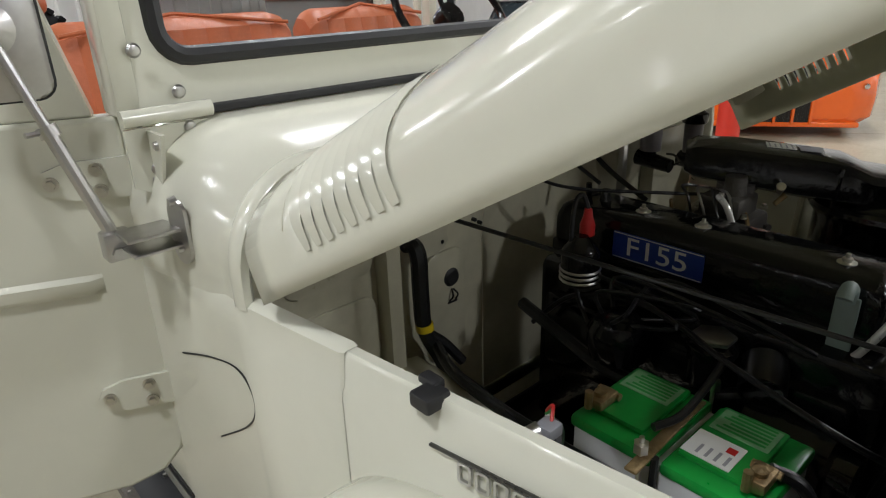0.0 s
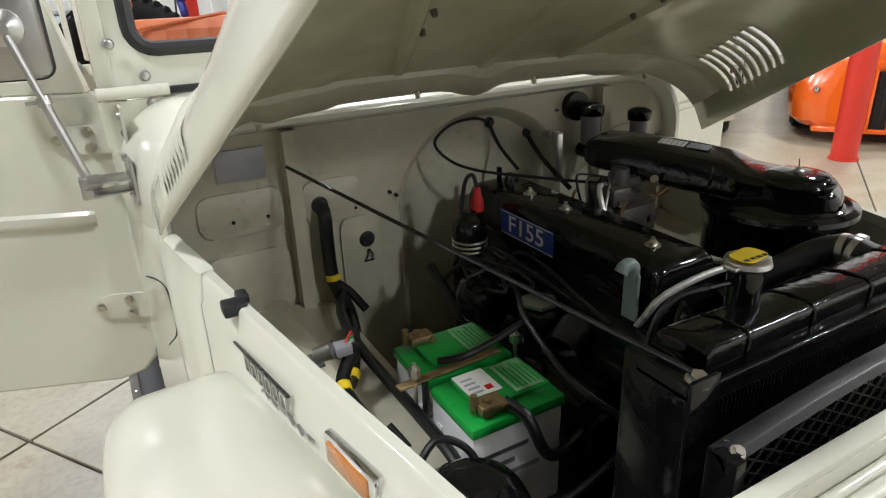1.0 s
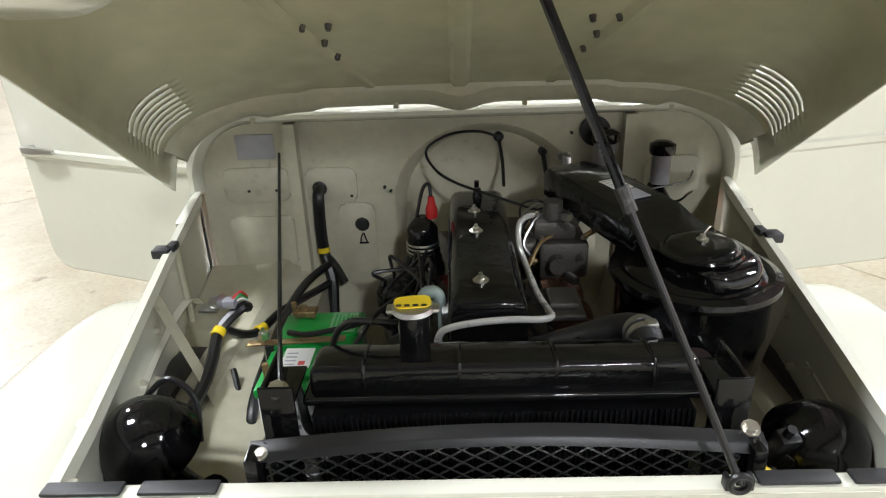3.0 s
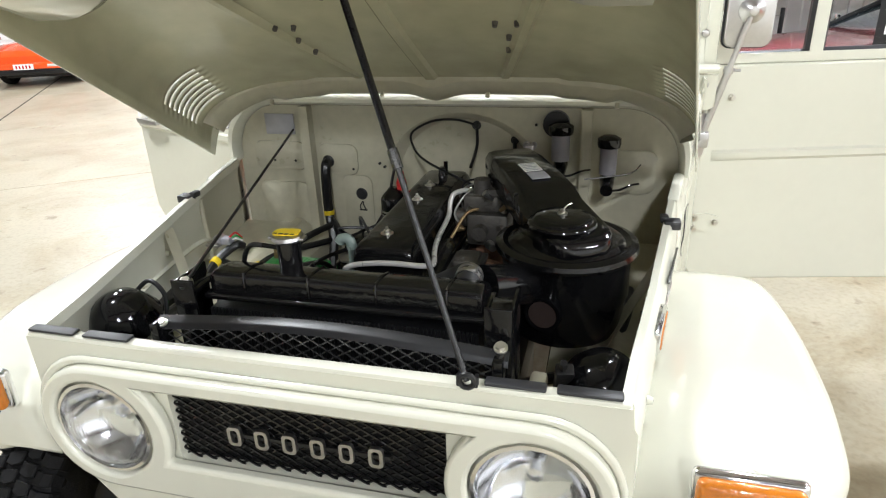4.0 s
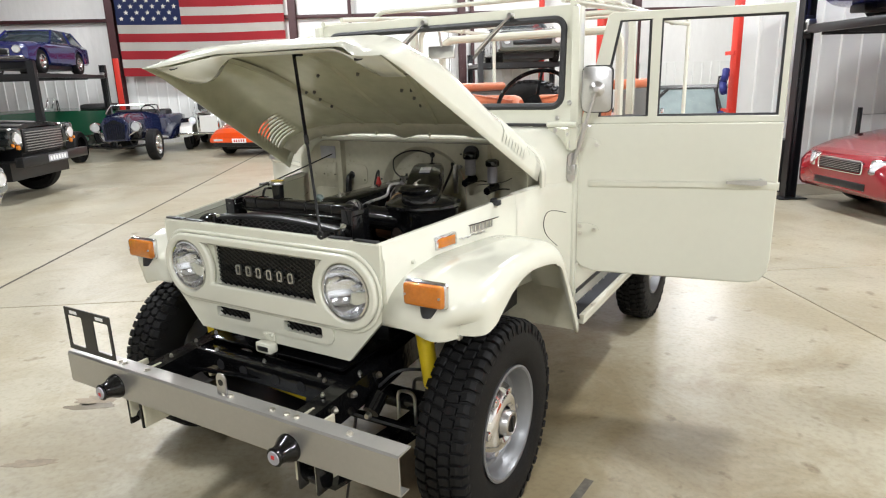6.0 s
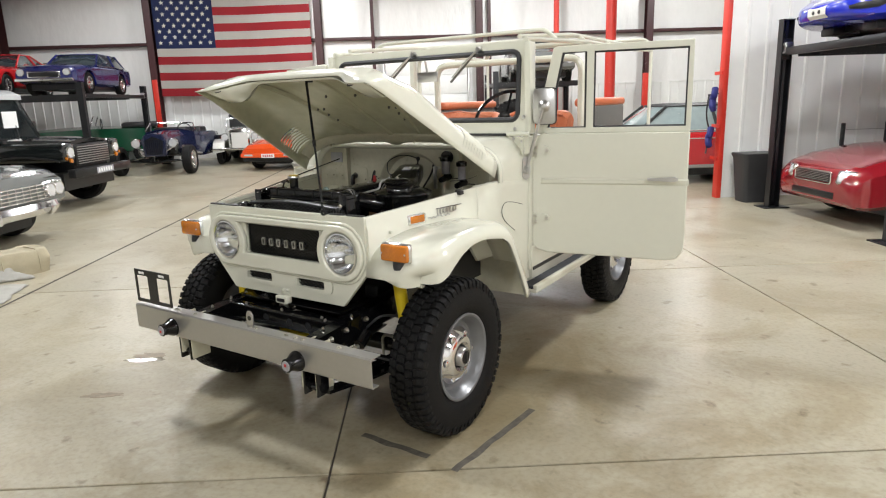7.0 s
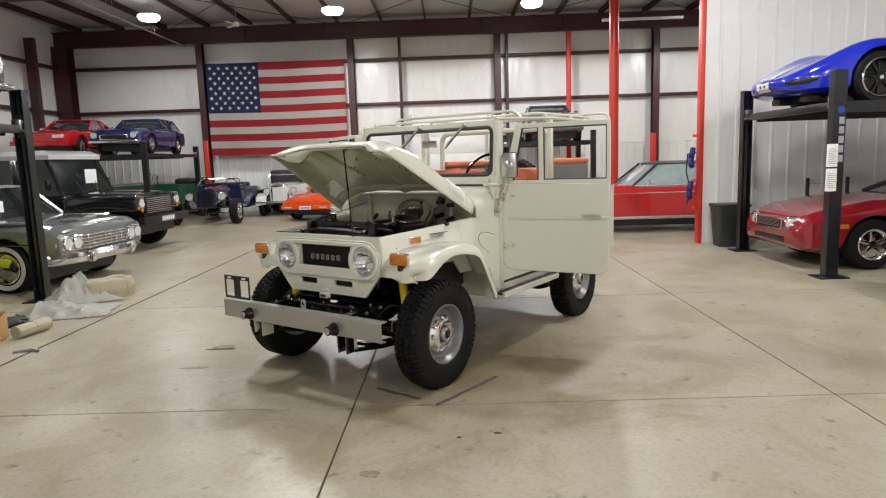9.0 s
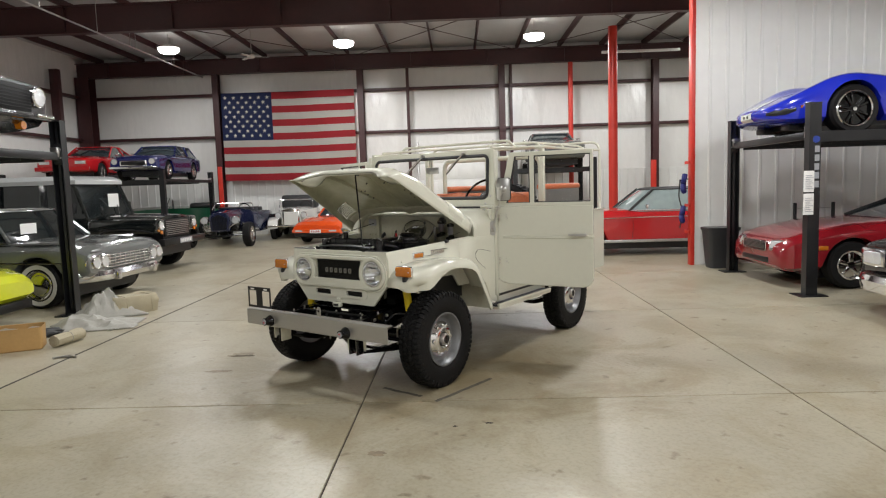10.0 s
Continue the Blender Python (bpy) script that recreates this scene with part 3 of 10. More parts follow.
BAY = [(-0.30, 0.512, 1.050), (-0.17, 0.530, 1.056), (0.04, 0.566, 1.066), (0.30, 0.608, 1.081), (0.47, 0.634, 1.089), (0.68, 0.668, 1.097)]   # y, half width, top edge of the bay's side


def lean(y):
    """The bay's middle line drifts a little to one side towards the cowl."""
    return -0.016 * smooth01((y + 0.3) / 0.95)


def bay_x(s, y, out=0.0):
    return s * (keyed(BAY, y)[0] + out) + lean(y)



def suv_front():
    """Front panel with the headlamp bezel, grille and slots."""
    yf = -0.300
    outer = [(-0.512, 1.045), (-0.512, 0.80), (-0.365, 0.632), (0.365, 0.632), (0.512, 0.80), (0.512, 1.045)]
    holes = [disc(0.379, 0.882, 0.098), disc(-0.379, 0.882, 0.098), rounded(-0.245, 0.245, 0.822, 0.982, 0.012, 3),
             rounded(-0.262, -0.082, 0.694, 0.738, 0.010, 3), rounded(0.082, 0.262, 0.694, 0.738, 0.010, 3)]
    bm = B()
    plate_with_holes(bm, outer, holes, facing(0, yf + 0.02, 0), 0.02)
    # folded top flange
    box(bm, -0.512, 0.512, yf + 0.001, yf + 0.026, 1.038, 1.052, 0.006)
    box(bm, -0.50, 0.50, yf + 0.021, yf + 0.026, 1.0, 1.04, 0.002)
    for s in (-1, 1):      # side returns
        box(bm, s * 0.50 - 0.011, s * 0.50 + 0.011, yf + 0.018, yf + 0.05, 0.80, 1.04, 0.004)
    body = part("front_panel", bm, CREAM, SUV)
    # raised lower band round the slots
    bm = B()
    plate_with_holes(bm, rounded(-0.31, 0.31, 0.676, 0.757, 0.036), [rounded(-0.260, -0.084, 0.696, 0.736, 0.009, 3), rounded(0.084, 0.260, 0.696, 0.736, 0.009, 3)], facing(0, yf - 0.001, 0), 0.008)
    part("slot_surround", bm, CREAM, SUV)
    # bezel: stadium with two lamp holes and the grille opening, sides bowed round the lamps
    out = []
    for k in range(17):
        a = radians(90 - 180 * k / 16)
        out.append((0.379 + 0.128 * math.cos(a), 0.882 + 0.128 * math.sin(a)))
    out += [(-x, z) for x, z in out[::-1]]
    gr = []
    for k in range(9):
        z = 0.828 + (0.978 - 0.828) * k / 8
        gr.append((0.379 - math.sqrt(max(0.0, 0.135 ** 2 - (z - 0.882) ** 2)), z))
    gr = gr + [(-x, z) for x, z in gr[::-1]]
    bm = B()
    plate_with_holes(bm, out, [disc(0.379, 0.882, 0.099), disc(-0.379, 0.882, 0.099), gr], facing(0, yf - 0.001, 0), 0.026)
    bez = part("headlamp_bezel", bm, CREAM, SUV)
    mod = bez.modifiers.new("edge", "BEVEL")
    mod.width, mod.segments, mod.limit_method = 0.008, 3, "ANGLE"
    # outer step of the bezel
    bm = B()
    step = [(x * 1.0 + (0.012 if x > 0 else -0.012), 0.882 + (z - 0.882) * 1.10) for x, z in out]
    plate_with_holes(bm, step, [out], facing(0, yf - 0.0005, 0), 0.012)
    bz2 = part("bezel_step", bm, CREAM, SUV)
    mod = bz2.modifiers.new("edge", "BEVEL")
    mod.width, mod.segments, mod.limit_method = 0.005, 2, "ANGLE"
    for x, z in ((-0.28, 1.003), (0.28, 1.003), (-0.28, 0.76), (0.28, 0.76)):
        bm = B()
        lathe(bm, [(0, 0.006), (0.006, 0.004), (0.007, 0)], facing(x, yf - 0.014, z), 10)
        part("bezel_screw", bm, STEEL, SUV)
    # lamps
    for s in (-1, 1):
        lamp = new("headlight")
        lamp.parent = SUV
        lamp.matrix_basis = facing(s * 0.379, yf - 0.02, 0.882)
        bm = B()
        lathe(bm, [(0.0, 0.024), (0.03, 0.022), (0.06, 0.014), (0.08, 0.003), (0.086, -0.006), (0.086, -0.010), (0.08, -0.001), (0.06, 0.010), (0.03, 0.018), (0.0, 0.020)], Matrix(), 32)
        part("lens", bm, HEADGLASS, lamp, "clear fluted headlamp lens").visible_shadow = False
        bm = B()
        lathe(bm, [(0.086, -0.012), (0.075, -0.032), (0.055, -0.052), (0.03, -0.064), (0.012, -0.068), (0.012, -0.045), (0.0, -0.042)], Matrix(), 32)
        part("reflector", bm, CHROME, lamp, "bright silvered reflector")
        bm = B()
        lathe(bm, [(0.085, -0.004), (0.088, 0.002), (0.094, 0.001), (0.098, -0.008), (0.098, -0.03), (0.084, -0.03), (0.085, -0.004)], Matrix(), 36)
        part("rim", bm, CHROME, lamp, "thin chrome rim")
    # grille: backing and expanded metal
    bm = B()
    box(bm, -0.27, 0.27, yf + 0.022, yf + 0.03, 0.80, 1.0)
    part("grille_backing", bm, BLACK_SATIN, SUV)
    mesh_sheet("grille_mesh", -0.262, 0.262, 0.800, 1.0, yf + 0.012, 0.0145, 0.008)
    for x0, x1 in ((-0.268, -0.078), (0.078, 0.268)):
        mesh_sheet("slot_mesh", x0, x1, 0.695, 0.741, yf + 0.012, 0.014, 0.009)
        bm = B()
        box(bm, x0 - 0.01, x1 + 0.01, yf + 0.022, yf + 0.03, 0.69, 0.746)
        part("slot_backing", bm, BLACK_SATIN, SUV)
    # six upright bars where the maker's letters stand
    for k in range(6):
        x = -0.128 + k * 0.051
        bm = B()
        plate_with_holes(bm, rounded(x - 0.0125, x + 0.0125, 0.872, 0.910, 0.008, 4), [rounded(x - 0.0065, x + 0.0065, 0.878, 0.904, 0.005, 4)], facing(0, yf + 0.006, 0), 0.008)
        part("emblem_bar", bm, STEEL, SUV, "plain silver emblem ring")
    bm = B()
    box(bm, -0.150, 0.150, yf + 0.004, yf + 0.009, 0.886, 0.893)
    part("emblem_rail", bm, BLACK_SATIN, SUV)
    # crank bracket
    bm = B()
    box(bm, -0.038, 0.038, yf - 0.042, yf - 0.001, 0.602, 0.642, 0.008)
    box(bm, -0.026, 0.030, yf - 0.010, yf - 0.001, 0.64, 0.678, 0.006)
    br = part("crank_bracket", bm, CREAM, SUV)
    for x in (-0.014, 0.018):
        bm = B()
        cyl(bm, (x, yf - 0.010, 0.664), (x, yf - 0.018, 0.664), 0.008, 0.006, 8)
        part("bolt", bm, CREAM, br)
    bm = B()
    box(bm, -0.026, 0.026, yf - 0.044, yf - 0.040, 0.612, 0.630, 0.003)
    part("opening", bm, BLACK_SATIN, br)
    # rubber pads on the top edge
    for x0, x1 in ((-0.508, -0.414), (-0.395, -0.303), (0.304, 0.394), (0.408, 0.500)):
        bm = B()
        box(bm, x0, x1, yf + 0.003, yf + 0.024, 1.052, 1.058, 0.003)
        part("rubber_pad", bm, SEAL, SUV, "flat black rubber pad")
    bm = B()
    box(bm, 0.290, 0.296, yf - 0.002, yf + 0.012, 1.05, 1.068, 0.002)
    box(bm, 0.264, 0.270, yf - 0.002, yf + 0.012, 1.05, 1.068, 0.002)
    part("prop_socket", bm, BLACK_SATIN, SUV)


def mesh_sheet(name, x0, x1, z0, z1, y, px, pz, m=None, mat=None, r=0.0016):
    """Expanded metal: crossing slanted wires, cut to a rectangle."""
    bm = B()
    slope = pz / px
    for sgn in (1, -1):
        c = z0 - (x1 - x0) * slope if sgn > 0 else z0
        end = z1 if sgn > 0 else z1 + (x1 - x0) * slope
        while c < end:
            # line z = c + sgn*slope*(x-x0)
            xs = []
            for x in (x0, x1):
                z = c + sgn * slope * (x - x0)
                if z0 <= z <= z1:
                    xs.append((x, z))
            for z in (z0, z1):
                x = x0 + sgn * (z - c) / slope
                if x0 < x < x1:
                    xs.append((x, z))
            if len(xs) >= 2 and abs(xs[0][0] - xs[1][0]) > 1e-3:
                (xa, za), (xb, zb) = xs[:2]
                d = Vector((xb - xa, 0, zb - za)).normalized()
                w = Vector((-d.z, 0, d.x)) * r
                t = Vector((0, r, 0))
                p, q = Vector((xa, y + sgn * r * 0.5, za)), Vector((xb, y + sgn * r * 0.5, zb))
                rings(bm, [[p - w - t, p + w - t, p + w + t, p - w + t], [q - w - t, q + w - t, q + w + t, q - w + t]])
            c += pz * 2
    return part(name, bm, mat or BLACK, SUV, m=m, smooth=False)


def suv_bay():
    """Side walls of the engine bay, firewall, cowl and windscreen frame."""
    for s in (-1, 1):
        bm = B()
        rows = []
        for y in (-0.29, -0.17, -0.06, 0.04, 0.17, 0.30, 0.40, 0.47, 0.58, 0.665):
            z = keyed(BAY, y)[1]
            lo = 0.80 if y < 0.45 else 0.70
            rows.append([(bay_x(s, y, d), y, h) for d, h in ((0.012, lo), (0.010, z - 0.055), (0.004, z - 0.045), (0.001, z - 0.006), (-0.004, z), (-0.018, z), (-0.020, z - 0.020), (-0.014, z - 0.024), (-0.006, z - 0.06), (-0.004, lo))])
        rings(bm, rows)
        part("bay_side", bm, CREAM, SUV)
        # inner apron floor and its ridge
        bm = B()
        rings(bm, [[(bay_x(s, y, -0.005), y, 0.885), (s * 0.525, y, 0.886), (s * 0.500, y, 0.900), (s * 0.475, y, 0.898), (s * 0.455, y, 0.880), (s * 0.365, y, 0.862), (s * 0.35, y, 0.74), (bay_x(s, y, -0.005), y, 0.81)] for y in (-0.27, 0.1, 0.45, 0.69)])
        part("inner_apron", bm, CREAM_SHADED_DIRTY, SUV)
        bm = B()
        tube(bm, [(bay_x(s, 0.39, -0.012), 0.39, 1.06), (bay_x(s, 0.40, -0.012), 0.40, 0.88)], 0.007, 8)
        part("bay_rod", bm, CREAM_SHADED_DIRTY, SUV)
        bm = B()
        p0, p1 = Vector((bay_x(s, 0.20, -0.012), 0.20, 1.045)), Vector((s * 0.47, 0.10, 0.895))
        w = Vector((0.004, -0.022, 0))
        d = Vector((s * 0.003, 0, 0.006))
        rings(bm, [[p - w - d, p + w - d, p + w * 0.8 + d, p - w * 0.8 + d] for p in (p0, p1)])
        part("bay_brace", bm, CREAM_SHADED_DIRTY, SUV)
        for y, z in ((-0.12, 0.95), (-0.05, 0.90), (0.05, 0.96), (0.12, 0.92), (0.18, 0.99)):
            bm = B()
            cyl(bm, (bay_x(s, y, -0.004), y, z), (bay_x(s, y, -0.016), y, z), 0.008, 0.006, 8)
            part("bay_bolt", bm, CREAM_SHADED_DIRTY, SUV)
        # hood rest block
        bm = B()
        z, w = keyed(BAY, 0.345)[1], bay_x(s, 0.345)
        box(bm, w - 0.018, w + 0.018, 0.325, 0.358, z - 0.014, z + 0.006, 0.004)
        box(bm, w - s * 0.016 - 0.009, w - s * 0.016 + 0.009, 0.342, 0.372, z - 0.006, z + 0.010, 0.004)
        part("hood_rest", bm, SEAL, SUV, "black rubber hood rest")
    # firewall with an arched recess behind the engine
    fy, fx = 0.700, -0.015
    arch = []
    for k in range(13):
        a = radians(90 * k / 12)
        arch.append((0.49 + 0.165 * math.cos(a), 1.125 + 0.145 * math.sin(a)))
    poly = [(0.655, 0.62)] + arch + [(-x, z) for x, z in arch[::-1]] + [(-0.655, 0.62)]
    hump = []
    for k in range(19):
        a = radians(180 * k / 18)
        hump.append((0.065 + 0.205 * math.cos(a), 1.035 + 0.185 * math.sin(a)))
    hump = [(0.27, 0.66)] + hump + [(-0.14, 0.66)]
    bm = B()
    big = [(0.065 + (x - 0.065) * 1.13, 0.66 + (z - 0.66) * 1.045) for x, z in hump]
    plate_with_holes(bm, poly, [big], facing(fx, fy + 0.03, 0), 0.03)
    part("firewall", bm, CREAM_SHADED_DIRTY, SUV)
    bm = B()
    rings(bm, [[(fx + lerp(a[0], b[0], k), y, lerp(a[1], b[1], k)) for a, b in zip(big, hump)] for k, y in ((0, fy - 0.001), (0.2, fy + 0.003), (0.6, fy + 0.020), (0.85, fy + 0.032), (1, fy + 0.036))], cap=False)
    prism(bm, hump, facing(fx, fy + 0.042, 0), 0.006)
    part("firewall_recess", bm, CREAM_SHADED_DIRTY, SUV)
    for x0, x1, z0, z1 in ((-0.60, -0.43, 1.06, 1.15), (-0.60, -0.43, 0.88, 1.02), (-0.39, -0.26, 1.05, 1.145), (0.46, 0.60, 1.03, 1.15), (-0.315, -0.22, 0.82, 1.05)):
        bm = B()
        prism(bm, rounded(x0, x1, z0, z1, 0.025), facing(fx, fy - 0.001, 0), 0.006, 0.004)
        part("firewall_panel", bm, CREAM_SHADED_DIRTY, SUV)
    for x, top in ((-0.424, 1.262), (0.396, 1.262)):
        bm = B()
        lo = x
        rings(bm, [[(x - 0.014, fy - 0.035, top), (x + 0.014, fy - 0.035, top), (x + 0.014, fy, top), (x - 0.014, fy, top)],
                   [(lo - 0.014, fy - 0.035, 0.80), (lo + 0.014, fy - 0.035, 0.80), (lo + 0.014, fy, 0.80), (lo - 0.014, fy, 0.80)]])
        part("firewall_stiffener", bm, CREAM_SHADED_DIRTY, SUV)
    for x, z in ((-0.55, 1.09), (-0.48, 1.09), (0.26, 1.215), (0.29, 1.217), (-0.19, 1.08), (-0.29, 1.07), (-0.205, 1.09)):
        bm = B()
        cyl(bm, (x, fy, z), (x, fy - 0.008, z), 0.004, seg=8)
        part("firewall_screw", bm, BLACK_SATIN, SUV)
    bm = B()
    box(bm, -0.567, -0.471, fy - 0.006, fy - 0.002, 1.172, 1.234, 0.001)
    part("data_plate", bm, BAYGREY, SUV, "worn grey metal data plate")
    # cowl: loft from the bay arch to the windscreen base
    def arch_row(y, hw, top, r, base):
        row = []
        n = 10
        row.append((hw, y, base))
        for k in range(n + 1):
            a = radians(90 * k / n)
            row.append((hw - r + r * math.cos(a), y, top - r + r * math.sin(a)))
        row += [(-x, yy, z) for x, yy, z in row[::-1]]
        return row
    bm = B()
    rows = [arch_row(0.712, 0.652, 1.262, 0.145, 1.09), arch_row(0.690, 0.650, 1.262, 0.145, 1.09), arch_row(0.672, 0.656, 1.268, 0.148, 1.09), arch_row(0.662, 0.664, 1.275, 0.150, 1.09),
            arch_row(0.662, 0.675, 1.285, 0.150, 1.09), arch_row(0.670, 0.679, 1.289, 0.150, 1.09), arch_row(0.690, 0.679, 1.290, 0.150, 1.09), arch_row(0.702, 0.675, 1.287, 0.150, 1.06),
            arch_row(0.722, 0.677, 1.297, 0.150, 0.62), arch_row(0.76, 0.687, 1.312, 0.150, 0.60),
            arch_row(0.83, 0.699, 1.322, 0.146, 0.55), arch_row(0.90, 0.712, 1.326, 0.140, 0.50), arch_row(0.955, 0.722, 1.326, 0.135, 0.50)]
    rings(bm, rows, closed=False)
    part("cowl", bm, CREAM, SUV, m=pose(-0.012, 0, 0))
    for s in (-1, 1):     # lapped seam where the bay side meets the cowl
        bm = B()
        rows = []
        for y in (0.475, 0.482, 0.56, 0.62, 0.66):
            z = keyed(BAY, y)[1]
            k = 0.001 if y == 0.475 else 0.0045
            rows.append([(bay_x(s, y, d), y, h) for d, h in ((0.012 + k, 0.72), (0.010 + k, z - 0.056), (0.004 + k, z - 0.046), (k, z - 0.001), (-0.004, z + k), (-0.020, z + k))])
        for y, w in COWL_SIDE:
            rows.append([(s * (w - d) - 0.012, y, h) for d, h in ((0, 0.60), (0, 1.03), (0.0005, 1.06), (0.003, 1.088), (0.008, 1.096), (0.016, 1.098))])
        rings(bm, rows, closed=False)
        part("cowl_side", bm, CREAM, SUV)
        bm = B()
        prism(bm, [(0.735, 1.318), (0.775, 1.232), (0.80, 1.222), (0.83, 1.232), (0.86, 1.318)], Matrix(((0, 0, 1, s * 0.700 - 0.003), (1, 0, 0, 0.085), (0, 1, 0, 0), (0, 0, 0, 1))), 0.006)
        hb = part("hinge_bracket", bm, CREAM, SUV)
        for y, z in ((0.845, 1.30), (0.92, 1.30), (0.885, 1.243)):
            bm = B()
            cyl(bm, (s * 0.700, y, z), (s * 0.708, y, z), 0.0085, 0.006, 10)
            part("bolt", bm, STEEL, hb)
    for s in (-1, 1):     # rounded inspection panel outline on the cowl side, its shadow gap drawn as a black tube
        bm = B()
        hose(bm, [(s * (keyed(COWL_SIDE, y)[0] + (0.0004 if y > 0.695 else 0.0022 - 0.06 * (0.695 - y))) - 0.012, y, z) for y, z in ((0.87, 0.948), (0.78, 0.972), (0.715, 0.978), (0.678, 0.955), (0.676, 0.915), (0.715, 0.868), (0.80, 0.808))], 0.0017, 6)
        part("panel_outline", bm, BLACK_SATIN, SUV)


suv_front()
suv_bay()


def suv_windscreen():
    m = pose(0, 0.905, 1.335, 86, 0, 0) @ Matrix.Identity(4)
    # local x across, local y up the frame, local z forwards
    bm = B()
    plate_with_holes(bm, rounded(-0.725, 0.725, 0.0, 0.505, 0.03), [rounded(-0.655, 0.655, 0.075, 0.455, 0.045)], m @ pose(0, 0, -0.045), 0.045)
    ws = part("windscreen_frame", bm, CREAM, SUV)
    mod = ws.modifiers.new("edge", "BEVEL")
    mod.width, mod.segments, mod.limit_method = 0.008, 2, "ANGLE"
    loop = rounded(-0.650, 0.650, 0.080, 0.450, 0.045)
    bm = B()
    tube(bm, [m @ Vector((x, y, 0.0)) for x, y in loop], 0.015, 8, closed=True)
    part("windscreen_seal", bm, SEAL, SUV, "black rubber windscreen seal")
    bm = B()
    prism(bm, rounded(-0.65, 0.65, 0.08, 0.45, 0.045), m @ pose(0, 0, -0.018), 0.004)
    g = part("windscreen_glass", bm, GLASS, SUV, "clear windscreen glass")
    g.visible_shadow = False
    # dark joint line under the frame
    bm = B()
    box(bm, -0.60, 0.60, 0.884, 0.900, 1.328, 1.341, 0.002)
    part("windscreen_joint", bm, SEAL, SUV)
    for s in (-1, 1):
        bm = B()
        cyl(bm, (s * 0.60, 0.880, 1.338), (s * 0.735, 0.880, 1.338), 0.013, seg=14)
        hin = part("windscreen_hinge", bm, CREAM, SUV)
        bm = B()
        prism(bm, [(s * 0.60, 1.322), (s * 0.735, 1.322), (s * 0.735, 1.235), (s * 0.715, 1.225), (s * 0.685, 1.232), (s * 0.63, 1.285)][::s], facing(0, 0.886, 0), 0.006)
        part("hinge_leaf", bm, CREAM, hin)
        for x, z in ((0.638, 1.365), (0.692, 1.430), (0.637, 1.313), (0.697, 1.259)):
            bm = B()
            lathe(bm, [(0, 0.006), (0.008, 0.004), (0.011, 0)], facing(s * x, 0.881 if z < 1.33 else 0.898, z), 12)
            part("screw", bm, STEEL, hin, "cross-head steel screw")
    for s in (-1, 1):
        bm = B()
        box(bm, s * 0.712 - 0.018, s * 0.712 + 0.018, 0.905, 0.975, 1.335, 1.83, 0.006)
        part("windscreen_post", bm, CREAM, SUV)
    # wipers with their motors at the top
    for x, tip in ((-0.055, -0.235), (0.40, 0.235)):
        wp = new("wiper")
        wp.parent = SUV
        bm = B()
        a = m @ Vector((x, 0.475, 0.02))
        b = m @ Vector((tip, 0.325, 0.03))
        tube(bm, [a, (a + b) / 2 + Vector((0, -0.012, 0)), b], 0.006, 8)
        part("arm", bm, STEEL, wp)
        bm = B()
        c = m @ Vector((tip - 0.02, 0.30, 0.012))
        d = m @ Vector((x - 0.04, 0.44, 0.012))
        tube(bm, [c, d], 0.007, 6)
        part("blade", bm, ALU, wp)
        bm = B()
        cyl(bm, m @ Vector((x, 0.475, 0.0)), m @ Vector((x, 0.475, 0.03)), 0.016, 0.012, 12)
        part("pivot", bm, STEEL, wp)
    # interior mirror
    im = new("interior_mirror")
    im.parent = SUV
    bm = B()
    box(bm, -0.075, 0.075, 0.985, 1.0, 1.645, 1.705, 0.006)
    part("mirror_head", bm, STEEL, im)
    bm = B()
    tube(bm, [(0, 0.99, 1.70), (0, 0.96, 1.80)], 0.006, 8)
    part("stem", bm, STEEL, im)


suv_windscreen()


DARKSTEEL = material("dark_worn_steel", (0.10, 0.098, 0.095), 0.28, 0.85, vary=0.35, fine=90, coarse=12)


# ---- hood, raised on its prop ----
HOOD_T = radians(30.0)
HF, HN = Vector((0, -math.cos(HOOD_T), math.sin(HOOD_T))), Vector((0, math.sin(HOOD_T), math.cos(HOOD_T)))
HOOD_O = Vector((-0.010, 0.585, 1.131))


def hood_at(x, f, n):
    return HOOD_O + Vector((x, 0, 0)) + HF * f + HN * n


def hood_section(f, u):
    """x and height across the hood; u runs from -1 to 1."""
    hw = 0.682 - 0.140 * f
    top = 0.205 - 0.055 * f + 0.012 * smooth01((f - 0.35) / 0.3) - 0.045 * smooth01((f - 0.62) / 0.30)
    r, rn = lerp(0.34, 0.13, min(1, f / 0.9)), lerp(0.148, 0.085, min(1, f / 0.9))
    flat, arc, side = hw - r, (r + rn) / 2 * math.pi / 2, max(0.0, top - rn)
    total = flat + arc + side
    s = abs(u) * total
    if s < flat:
        x, n = s, top + 0.010 * (1 - (s / hw) ** 2)
    elif s < flat + arc:
        a = (s - flat) / arc * math.pi / 2
        x, n = flat + r * math.sin(a), top - rn + rn * math.cos(a)
    else:
        x, n = hw, top - rn - (s - flat - arc)
    return math.copysign(x, u), n


